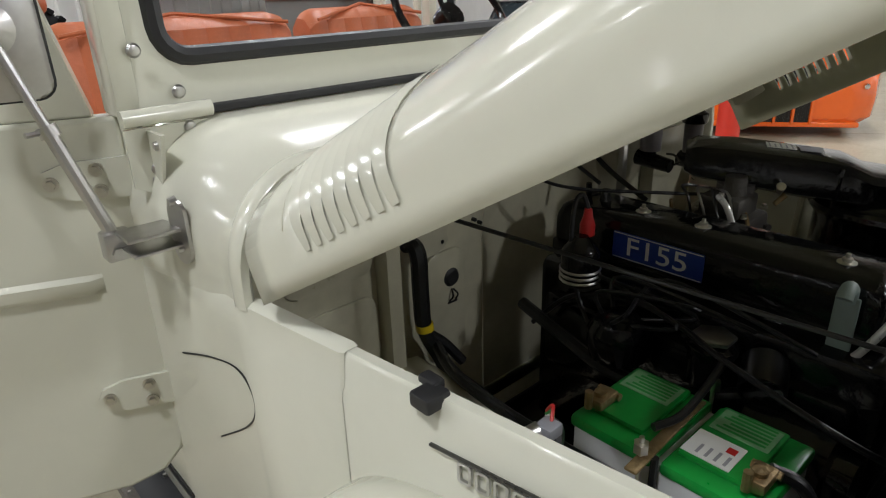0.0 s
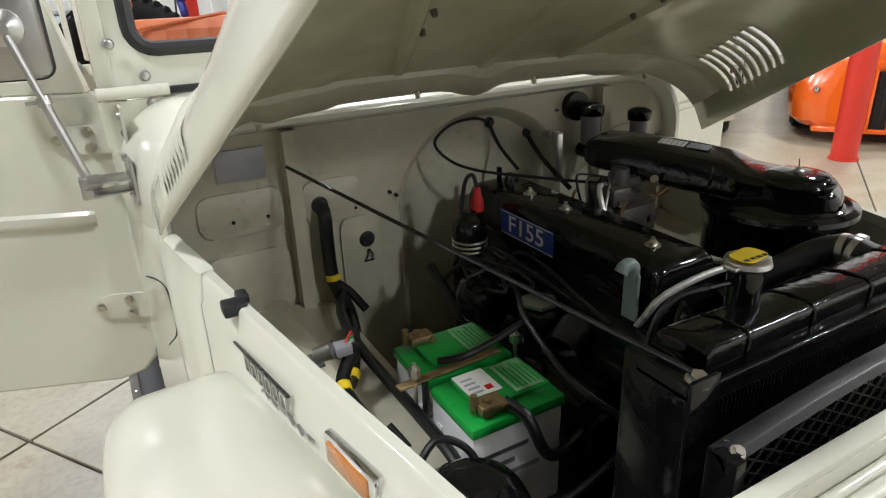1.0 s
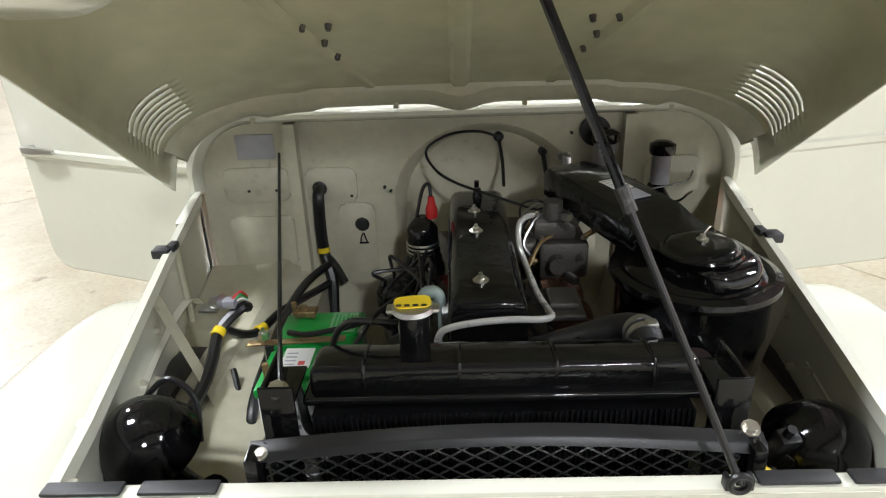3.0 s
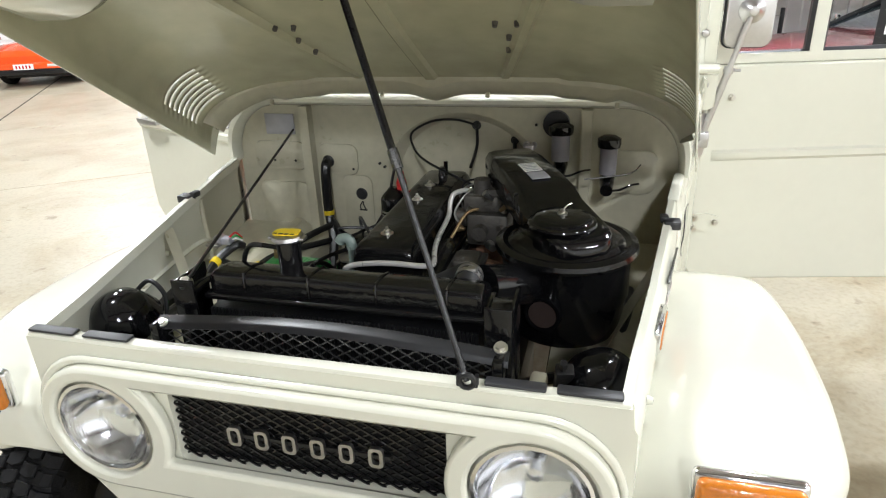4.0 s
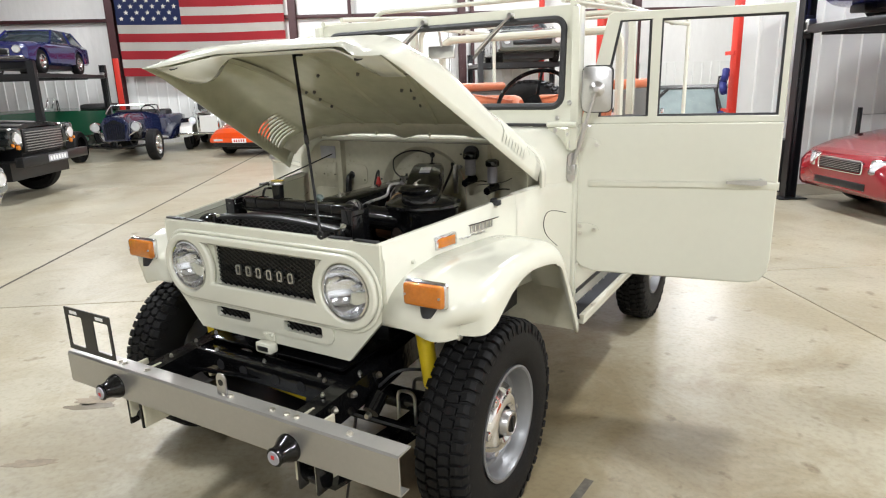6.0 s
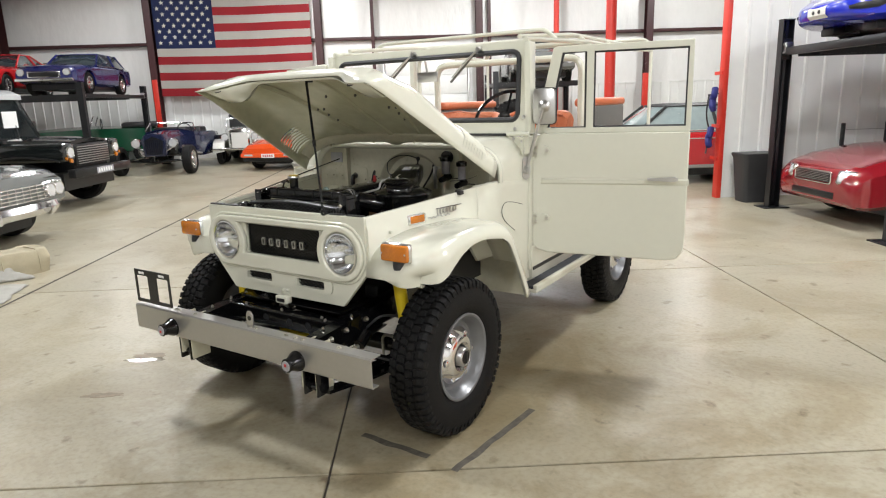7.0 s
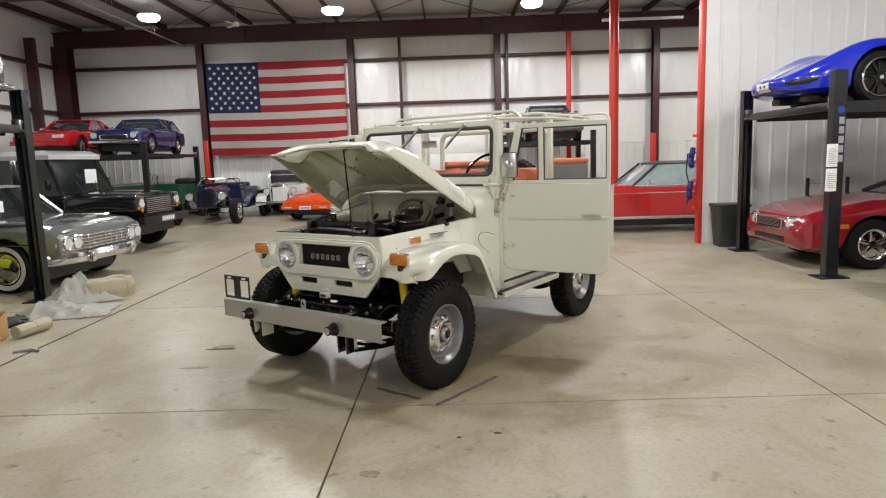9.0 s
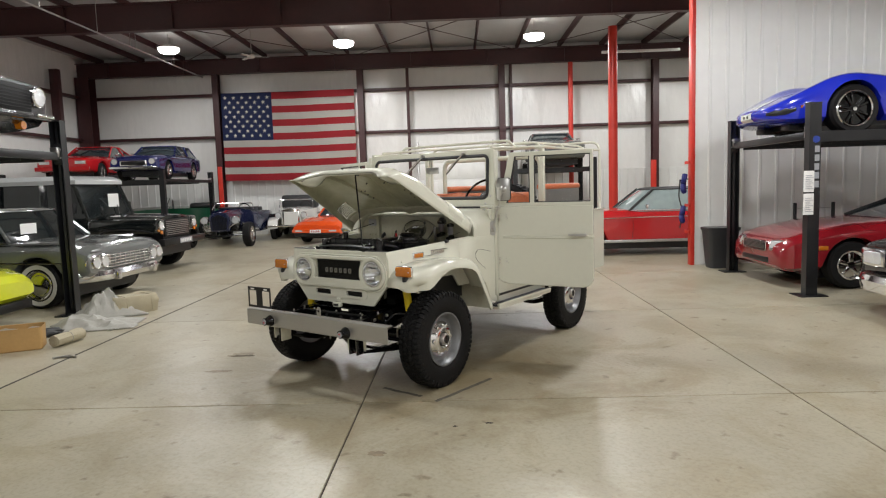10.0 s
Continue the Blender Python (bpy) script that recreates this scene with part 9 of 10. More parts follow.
def blue_sports():
    """A long-nosed sports car with high fender crests over the wheels."""
    r = thing("blue_sports_car", "bright blue sports car with white stripe on a lift", "car", at(7.28, 5.38, 180, 2.17))
    rows_x = [(1.154 + (k[0] - 1.154) * SPORTS_NOSE if k[0] > 1.154 else k[0],) + tuple(k[1:]) for k in eased(SPORTS, 5)]
    wr, axles = 0.335, (1.154, -1.30)
    loops = []
    for x, hw, zb, zf, zc in rows_x:
        foot = zb
        for wx in axles:
            d = abs(x - wx)
            if d < wr * 1.10:
                foot = max(foot, min(zf - 0.07, wr + math.sqrt((wr * 1.10) ** 2 - d * d)))
        h = zf - zb
        mid = max(zb + 0.45 * h, foot + 0.012)
        low = max(zb + 0.12 * h, foot + 0.006)
        side = [(0, foot), (hw * 0.86, foot), (hw * 0.965, low), (hw, mid), (hw * 0.985, max(zf - 0.24 * h, mid + 0.008)), (hw * 0.94, zf - 0.085 * h), (hw * 0.87, zf - 0.018 * h), (hw * 0.78, zf),
                (hw * 0.67, lerp(zf, zc, 0.25)), (hw * 0.55, lerp(zf, zc, 0.72)), (hw * 0.42, lerp(zf, zc, 0.93)), (0, zc + 0.006)]
        loops.append([(x, y, z) for y, z in side] + [(x, -y, z) for y, z in side[-2:0:-1]])
    bm = B()
    rings(bm, loops)
    part("body", bm, CARBLUE, r)
    bm = B()
    for wx in axles:
        box(bm, wx - 0.35, wx + 0.35, -0.66, 0.66, 0.16, 0.66)
    box(bm, -1.8, 1.7, -0.66, 0.66, 0.13, 0.30)
    part("underbody", bm, BLACK_SATIN, r)
    for wx in axles:
        for s in (-1, 1):
            car_wheel(r, wx, s * 0.745, wr, 0.25, CHROME, "dark")
            bm = B()
            box(bm, wx - 0.13, wx - 0.05, s * 0.765 - 0.02, s * 0.765 + 0.02, wr + 0.05, wr + 0.16, 0.01)
            part("caliper", bm, CARRED, r)
    bm = B()
    rings(bm, [[(x, y, zc + 0.010 - 0.004 * abs(y) / 0.2) for y in (-0.20, -0.07, 0.07, 0.20)] for x, hw, zb, zf, zc in rows_x if 0.4 < x < 2.14] + [[(2.195, y, 0.412) for y in (-0.19, -0.07, 0.07, 0.19)], [(2.232, y, 0.375) for y in (-0.17, -0.06, 0.06, 0.17)], [(2.230, y, 0.30) for y in (-0.17, -0.06, 0.06, 0.17)], [(2.190, y, 0.262) for y in (-0.17, -0.06, 0.06, 0.17)]], closed=False)
    part("stripe", bm, CARWHITE, r, "broad white hood stripe")
    # glass and roof
    def ring(z, xa, xb, w):
        return [(xa, 0, z), (xa - 0.05, w * 0.6, z), (xa - 0.22, w, z), (xb + 0.2, w, z), (xb, w * 0.6, z), (xb, 0, z), (xb, -w * 0.6, z), (xb + 0.2, -w, z), (xa - 0.22, -w, z), (xa - 0.05, -w * 0.6, z)]
    bm = B()
    rings(bm, [ring(0.70, 0.42, -1.35, 0.70), ring(0.77, 0.36, -1.28, 0.69), ring(1.06, -0.28, -0.72, 0.50)])
    part("window_glass", bm, DARKGLASS, r)
    bm = B()
    rings(bm, [ring(1.055, -0.26, -0.74, 0.51), ring(1.075, -0.27, -0.73, 0.51), ring(1.10, -0.36, -0.66, 0.40)])
    part("roof", bm, CARBLUE, r)
    for s in (-1, 1):
        # dark nose opening each side of the badge
        bm = B()
        rings(bm, [[(x + 0.006, s * (hw * 1.0 + 0.002), z0), (x + 0.012, s * (hw * 1.0 + 0.008), (z0 + z1) / 2), (x + 0.006, s * (hw * 0.985 + 0.002), z1), (x - 0.04, s * hw * 0.9, (z0 + z1) / 2)] for x, hw, z0, z1 in ((2.16, 0.48, 0.310, 0.345), (2.085, 0.592, 0.295, 0.375), (1.985, 0.69, 0.300, 0.395), (1.875, 0.755, 0.345, 0.40))])
        part("nose_grille", bm, BLACK_SATIN, r)
        bm = B()
        box(bm, 1.73, 1.83, s * 0.778 - 0.012, s * 0.778 + 0.012, 0.375, 0.415, 0.004, m=pose(1.78, s * 0.778, 0, 0, 0, s * -14) @ pose(-1.78, s * -0.778, 0))
        part("side_marker", bm, MARKER, r)
        bm = B()
        cyl(bm, (2.228, s * 0.055, 0.335), (2.238, s * 0.055, 0.335), 0.022, seg=14)
        part("badge_ring", bm, BLACK_SATIN, r)
        bm = B()
        box(bm, 1.50, 1.85, s * 0.38 - 0.12, s * 0.38 + 0.12, 0.10, 0.19, 0.02)
        part("air_dam", bm, BLACK_SATIN, r)


def black_sedan():
    keys = [(-2.6, 0.90, 0.40, 0.80, 0.86), (-0.6, 0.95, 0.30, 0.82, 0.90), (0.8, 0.96, 0.28, 0.84, 0.93), (2.4, 0.95, 0.30, 0.80, 0.87), (2.58, 0.94, 0.34, 0.78, 0.83), (2.6, 0.93, 0.36, 0.76, 0.80)]
    r = car("black_sedan", "black seventies sedan with chrome bumper and square lamps", at(8.13, 2.25, 180), CARBLACK, keys, (1.75, -1.3), 0.34, (0.6, 0.1, -1.0, -1.6, 0.92, 1.36, 0.84, 0.68))
    chrome_box(r, "grille_frame", 2.58, 2.64, -0.50, 0.50, 0.50, 0.78, CHROME, 0.02)
    chrome_box(r, "grille", 2.62, 2.65, -0.46, 0.46, 0.53, 0.75, BLACK_SATIN, 0.01)
    for k in range(9):
        chrome_box(r, "grille_bar", 2.645, 2.66, -0.42 + 0.105 * k - 0.006, -0.42 + 0.105 * k + 0.006, 0.53, 0.75, CHROME, 0.003)
    for s in (-1, 1):
        chrome_box(r, "lamp_frame", 2.57, 2.645, s * 0.73 - 0.20, s * 0.73 + 0.20, 0.53, 0.74, CHROME, 0.02)
        chrome_box(r, "headlight", 2.62, 2.66, s * 0.72 - 0.15, s * 0.72 + 0.15, 0.565, 0.705, LENS, 0.015)
        chrome_box(r, "corner_lamp", 2.52, 2.60, s * 0.935 - 0.015, s * 0.935 + 0.015, 0.54, 0.73, LENS, 0.008)
    bm = B()
    rows = []
    for k in range(17):
        y = -1.0 + 2.0 * k / 16
        x = 2.80 - 0.30 * abs(y / 1.0) ** 6
        rows.append([(x - 0.06, y, 0.27), (x, y, 0.28), (x + 0.02, y, 0.34), (x + 0.03, y, 0.40), (x, y, 0.46), (x - 0.10, y, 0.47)])
    rings(bm, rows)
    part("front_bumper", bm, CHROME, r)


def orange_truck():
    """Lowered old pickup: broad round fenders, upright slatted grille."""
    keys = [(-2.6, 0.86, 0.36, 0.86, 0.92), (-2.4, 0.95, 0.28, 0.92, 0.98), (-1.0, 0.97, 0.22, 0.92, 0.99), (0.3, 1.0, 0.18, 0.88, 1.02), (1.0, 1.03, 0.16, 0.84, 1.04), (1.45, 1.03, 0.15, 0.76, 1.03), (1.70, 0.99, 0.15, 0.66, 1.00), (1.83, 0.92, 0.155, 0.58, 0.96), (1.90, 0.82, 0.17, 0.52, 0.90), (1.92, 0.70, 0.20, 0.48, 0.84)]
    r = car("orange_pickup", "orange lowered vintage pickup with black slatted grille", at(8.02, -0.30, 180), JEEPORANGE, keys, (1.02, -1.5), 0.33, (0.35, 0.05, -0.75, -1.0, 1.0, 1.50, 0.80, 0.66), category="truck")
    for k in range(4):
        y = -0.255 + 0.17 * k
        bay = chrome_box(r, "grille_bay", 1.88, 1.935, y - 0.068, y + 0.068, 0.16, 0.70, BLACK_SATIN, 0.012)
        for d in (-0.04, 0.0, 0.04):
            chrome_box(bay, "slat", 1.934, 1.942, y + d - 0.007, y + d + 0.007, 0.18, 0.69, GUARDBLACK, 0.003)
    for k in range(5):
        y = -0.34 + 0.17 * k
        chrome_box(r, "grille_bar", 1.88, 1.952, y - 0.014, y + 0.014, 0.15, 0.72, JEEPORANGE, 0.008)
    chrome_box(r, "grille_header", 1.86, 1.945, -0.37, 0.37, 0.71, 0.80, JEEPORANGE, 0.03)
    chrome_box(r, "front_skirt", 1.80, 1.94, -0.80, 0.80, 0.11, 0.17, JEEPORANGE, 0.025)
    for s in (-1, 1):
        lamp_round(r, 1.86, s * 0.66, 0.70, 0.085)
        bm = B()
        lathe(bm, [(0, 0.03), (0.025, 0.025), (0.035, 0.0), (0.03, -0.03)], Matrix.Translation((1.90, s * 0.80, 0.52)) @ pose(0, 0, 0, 0, 90, 0), 14)
        part("side_lamp", bm, CHROME, r)


def hot_rod():
    r = thing("hot_rod", "dark blue open-wheel hot rod roadster", "car", at(-6.42, 16.45, -88) @ Matrix.Scale(1.10, 4))
    keys = [(-2.05, 0.50, 0.45, 0.62, 0.68), (-1.7, 0.55, 0.40, 0.72, 0.80), (-1.4, 0.72, 0.35, 0.85, 0.92), (-0.8, 0.78, 0.32, 0.90, 0.95), (0.0, 0.74, 0.32, 0.92, 0.97), (0.35, 0.62, 0.34, 0.92, 1.0)]
    loops = []
    for x, hw, zb, zs, zt in keys:
        loops.append([(x, y, z) for y, z in ((-hw * 0.9, zb), (-hw, (zb + zs) / 2), (-hw * 0.96, zs), (-hw * 0.5, zt), (hw * 0.5, zt), (hw * 0.96, zs), (hw, (zb + zs) / 2), (hw * 0.9, zb))])
    bm = B()
    rings(bm, loops)
    part("body", bm, NAVY, r)
    bm = B()
    rings(bm, [[(x, -w, 0.55), (x, -w, z - 0.1), (x, -w * 0.6, z), (x, w * 0.6, z), (x, w, z - 0.1), (x, w, 0.55)] for x, w, z in ((0.35, 0.42, 0.98), (0.8, 0.34, 0.94), (1.35, 0.28, 0.90))])
    part("hood", bm, NAVY, r)
    bm = B()
    prism(bm, [(-0.24, 0.42), (0.24, 0.42), (0.28, 0.80), (0.20, 0.92), (0, 0.95), (-0.20, 0.92), (-0.28, 0.80)], pose(1.35, 0, 0, 90, 0, 90), 0.16, 0.02)
    part("grille_shell", bm, NAVY, r)
    bm = B()
    prism(bm, [(-0.19, 0.46), (0.19, 0.46), (0.22, 0.78), (0.0, 0.88), (-0.22, 0.78)], pose(1.512, 0, 0, 90, 0, 90), 0.01)
    part("grille", bm, BLACK_SATIN, r)
    bm = B()
    for k in range(9):
        y = -0.18 + 0.045 * k
        box(bm, 1.52, 1.53, y - 0.004, y + 0.004, 0.47, 0.80)
    part("grille_bars", bm, NAVY, r)
    for s in (-1, 1):
        lamp_round(r, 1.45, s * 0.42, 0.72, 0.10)
        car_wheel(r, 1.55, s * 0.80, 0.335, 0.20, CHROME, "spoke")
        car_wheel(r, -1.45, s * 0.80, 0.38, 0.26, CHROME, "spoke")
        bm = B()
        tube(bm, [(1.45, 0, 0.40), (1.45, s * 0.40, 0.62)], 0.018, 6)
        tube(bm, [(1.55, s * 0.75, 0.32), (0.2, s * 0.45, 0.36)], 0.018, 6)
        part("radius_rod", bm, CHROME, r)
        bm = B()
        hose(bm, [(0.7, s * 0.38, 0.62), (0.6, s * 0.52, 0.52), (0.2, s * 0.62, 0.40), (-0.8, s * 0.70, 0.35)], 0.035, 8)
        part("exhaust", bm, CHROME, r)
    bm = B()
    tube(bm, [(1.55, -0.76, 0.34), (1.55, 0, 0.28), (1.55, 0.76, 0.34)], 0.03, 8)
    part("front_axle", bm, BLACK, r)
    bm = B()
    box(bm, 0.5, 1.2, -0.35, 0.35, 0.4, 0.75, 0.03)
    part("engine", bm, BLACK, r)
    bm = B()
    tube(bm, [(0.30, -0.60, 0.97), (0.14, -0.52, 1.15), (0.14, 0.52, 1.15), (0.30, 0.60, 0.97)], 0.015, 8, bend=0.05)
    part("windscreen_frame", bm, CHROME, r)
    bm = B()
    tube(bm, [(0.0 + 0.0, 0.25 + 0.17 * math.cos(a), 0.98 + 0.15 * math.sin(a)) for a in [2 * math.pi * k / 20 for k in range(20)]], 0.012, 6, closed=True)
    part("steering_wheel", bm, BLACK, r)
    bm = B()
    box(bm, -0.7, -0.2, -0.6, 0.6, 0.75, 1.03, 0.05)
    part("seat", bm, BLACK_SATIN, r)


def orange_coupe():
    keys = [(-1.9, 0.70, 0.36, 0.66, 0.72), (-1.7, 0.80, 0.28, 0.74, 0.80), (-0.8, 0.83, 0.24, 0.76, 0.82), (0.3, 0.83, 0.22, 0.74, 0.80), (1.2, 0.82, 0.24, 0.70, 0.76), (1.7, 0.80, 0.28, 0.60, 0.66), (1.9, 0.77, 0.32, 0.52, 0.57)]
    r = car("orange_coupe", "bright orange low mid-engined coupe", at(-3.0, 16.6, -104), CARORANGE, keys, (1.15, -1.2), 0.30, (0.45, 0.0, -0.35, -0.6, 0.78, 1.18, 0.70, 0.56), rim=STEEL)
    chrome_box(r, "front_bumper", 1.88, 1.98, -0.78, 0.78, 0.34, 0.46, CARORANGE, 0.03)
    chrome_box(r, "lower_lip", 1.86, 1.95, -0.72, 0.72, 0.24, 0.34, BLACK_SATIN, 0.02)
    chrome_box(r, "number_plate", 1.985, 1.99, -0.18, 0.18, 0.34, 0.44, PAPER, 0.0, "white number plate with plain bars")
    for k in range(5):
        chrome_box(r, "plate_bar", 1.991, 1.993, -0.14 + k * 0.06, -0.11 + k * 0.06, 0.36, 0.42, CARRED, 0.0)
    for s in (-1, 1):
        chrome_box(r, "park_lamp", 1.96, 1.985, s * 0.55 - 0.12, s * 0.55 + 0.12, 0.38, 0.43, LENS, 0.01)


def red_sedan():
    keys = [(-2.7, 0.85, 0.40, 0.86, 0.92), (-2.5, 0.95, 0.34, 0.88, 0.95), (-1.0, 0.98, 0.28, 0.88, 0.96), (0.9, 0.98, 0.28, 0.88, 0.98), (2.2, 0.96, 0.32, 0.86, 0.95), (2.55, 0.94, 0.36, 0.84, 0.92), (2.65, 0.90, 0.42, 0.80, 0.86)]
    r = car("red_sedan", "red sixties hardtop with black vinyl roof", at(5.18, 10.35, 178), CARRED, keys, (1.68, -1.35), 0.35, (0.85, 0.30, -1.3, -1.9, 0.96, 1.42, 0.86, 0.70), roofmat=BLACKROOF, glass=PALEGLASS)
    for s in (-1, 1):
        chrome_box(r, "sill_trim", -2.2, 2.3, s * 0.985 - 0.012, s * 0.985 + 0.012, 0.29, 0.35, STEEL, 0.006)
        bm = B()
        tube(bm, [(2.5, s * 0.955, 0.80), (0.5, s * 0.985, 0.82), (-2.4, s * 0.955, 0.82)], 0.008, 6)
        part("side_trim", bm, CHROME, r)
        lamp_round(r, 2.64, s * 0.68, 0.66, 0.085)
    chrome_box(r, "front_bumper", 2.62, 2.74, -0.96, 0.96, 0.40, 0.52)


PALEGLASS = material("bright_car_glass", (0.30, 0.37, 0.37), 0.06, vary=0.25, fine=6, coarse=1.2, coat=0.5)


def vintage(name, label, m, mat, top):
    r = thing(name, label, "car", m)
    keys = [(-1.6, 0.50, 0.45, 0.80, 0.85), (-1.2, 0.66, 0.38, 0.95, 1.0), (-0.3, 0.70, 0.36, 0.98, 1.03), (0.3, 0.62, 0.38, 0.98, 1.05), (1.0, 0.40, 0.45, 0.95, 1.02), (1.5, 0.32, 0.48, 0.92, 0.99)]
    bm = B()
    rings(bm, [[(x, y, z) for y, z in ((-hw, zb), (-hw, zs), (-hw * 0.6, zt), (hw * 0.6, zt), (hw, zs), (hw, zb))] for x, hw, zb, zs, zt in keys])
    part("body", bm, mat, r)
    for s in (-1, 1):
        bm = B()
        rings(bm, [[(x, s * 0.42, z), (x, s * 0.74, z - 0.02), (x, s * 0.76, z - 0.10), (x, s * 0.42, z - 0.05)] for x, z in ((1.75, 0.45), (1.65, 0.66), (1.35, 0.76), (1.0, 0.70), (0.6, 0.45), (0.3, 0.34), (-0.6, 0.34))])
        part("fender", bm, mat, r)
        lamp_round(r, 1.52, s * 0.42, 0.80, 0.10)
        for wx in (1.25, -1.05):
            car_wheel(r, wx, s * 0.62, 0.34, 0.15, CHROME, "spoke")
    bm = B()
    prism(bm, [(-0.28, 0.42), (0.28, 0.42), (0.28, 0.98), (0, 1.04), (-0.28, 0.98)], pose(1.5, 0, 0, 90, 0, 90), 0.05, 0.01)
    part("grille_shell", bm, CHROME, r)
    bm = B()
    prism(bm, [(-0.23, 0.47), (0.23, 0.47), (0.23, 0.92), (-0.23, 0.92)], pose(1.552, 0, 0, 90, 0, 90), 0.006)
    part("grille", bm, mat, r)
    chrome_box(r, "front_bumper", 1.85, 1.9, -0.75, 0.75, 0.44, 0.50)
    bm = B()
    tube(bm, [(0.25, -0.58, 1.02), (0.15, -0.56, 1.30), (0.15, 0.56, 1.30), (0.25, 0.58, 1.02)], 0.015, 8)
    part("windscreen_frame", bm, CHROME, r)
    bm = B()
    box(bm, -1.4, -0.5, -0.62, 0.62, 0.98, 1.12 if not top else 1.45, 0.06)
    part("folded_top", bm, BLACKROOF, r)
    bm = B()
    tube(bm, [(0.0, 0.3 + 0.18 * math.cos(a), 1.08 + 0.16 * math.sin(a)) for a in [2 * math.pi * k / 20 for k in range(20)]], 0.012, 6, closed=True)
    part("steering_wheel", bm, BLACK, r)


black_coupe()
yellow_car()
red_camaro()
blue_sports()
black_sedan()
orange_truck()
hot_rod()
orange_coupe()
red_sedan()
vintage("green_roadster", "bottle green vintage roadster with folded top", at(-9.5, 18.9, -160) @ Matrix.Scale(1.14, 4), CARGREEN, False)
vintage("white_roadster", "white vintage roadster with black top", at(-4.95, 18.6, -84), CARWHITE, True)

WAGON = [(-2.2, 0.70, 0.40, 0.76, 0.82), (-2.0, 0.80, 0.30, 0.80, 0.88), (-0.8, 0.85, 0.24, 0.80, 0.86), (0.5, 0.85, 0.24, 0.78, 0.86), (1.4, 0.84, 0.26, 0.76, 0.84), (1.95, 0.80, 0.32, 0.70, 0.78), (2.15, 0.74, 0.38, 0.62, 0.70)]


def blue_wagon():
    r = car("blue_wagon", "violet-blue sports wagon on a lift", at(-8.88, 16.6, -86, 2.10) @ Matrix.Scale(0.90, 4), VBLUE, WAGON, (1.25, -1.2), 0.32, (0.55, 0.0, -1.5, -1.9, 0.86, 1.24, 0.74, 0.60), style="spoke")
    chrome_box(r, "grille_frame", 2.10, 2.175, -0.44, 0.44, 0.45, 0.63, CHROME, 0.03)
    chrome_box(r, "grille", 2.12, 2.18, -0.40, 0.40, 0.475, 0.605, BLACK_SATIN)
    chrome_box(r, "front_bumper", 2.14, 2.22, -0.76, 0.76, 0.36, 0.44)
    for s in (-1, 1):
        lamp_round(r, 2.15, s * 0.60, 0.60, 0.095)


def red_fastback():
    keys = [(x, w * 1.03, zb, zs, zt) for x, w, zb, zs, zt in WAGON]
    r = car("red_hatchback", "red sporty hatchback on a lift", at(-10.95, 16.45, -84, 2.10) @ Matrix.Scale(0.92, 4), CARRED, keys, (1.25, -1.2), 0.31, (0.55, -0.1, -0.9, -1.9, 0.86, 1.26, 0.76, 0.6), style="spoke")
    for s in (-1, 1):
        chrome_box(r, "headlight", 2.10, 2.175, s * 0.55 - 0.16, s * 0.55 + 0.16, 0.56, 0.66, LENS, 0.01)
    chrome_box(r, "front_bumper", 2.12, 2.24, -0.82, 0.82, 0.34, 0.48, CARRED)


def grey_coupe_far():
    r = car("grey_coupe", "pale grey coupe on a far lift", at(3.95, 18.2, -92, 2.06), SILVER, COUPE, (1.35, -1.3), 0.32, (0.8, 0.25, -0.8, -1.5, 0.9, 1.25, 0.76, 0.6))
    chrome_box(r, "grille", 2.24, 2.32, -0.5, 0.5, 0.46, 0.60, BLACK_SATIN)
    for s in (-1, 1):
        lamp_round(r, 2.30, s * 0.66, 0.56, 0.08)


blue_wagon()
red_fastback()
grey_coupe_far()


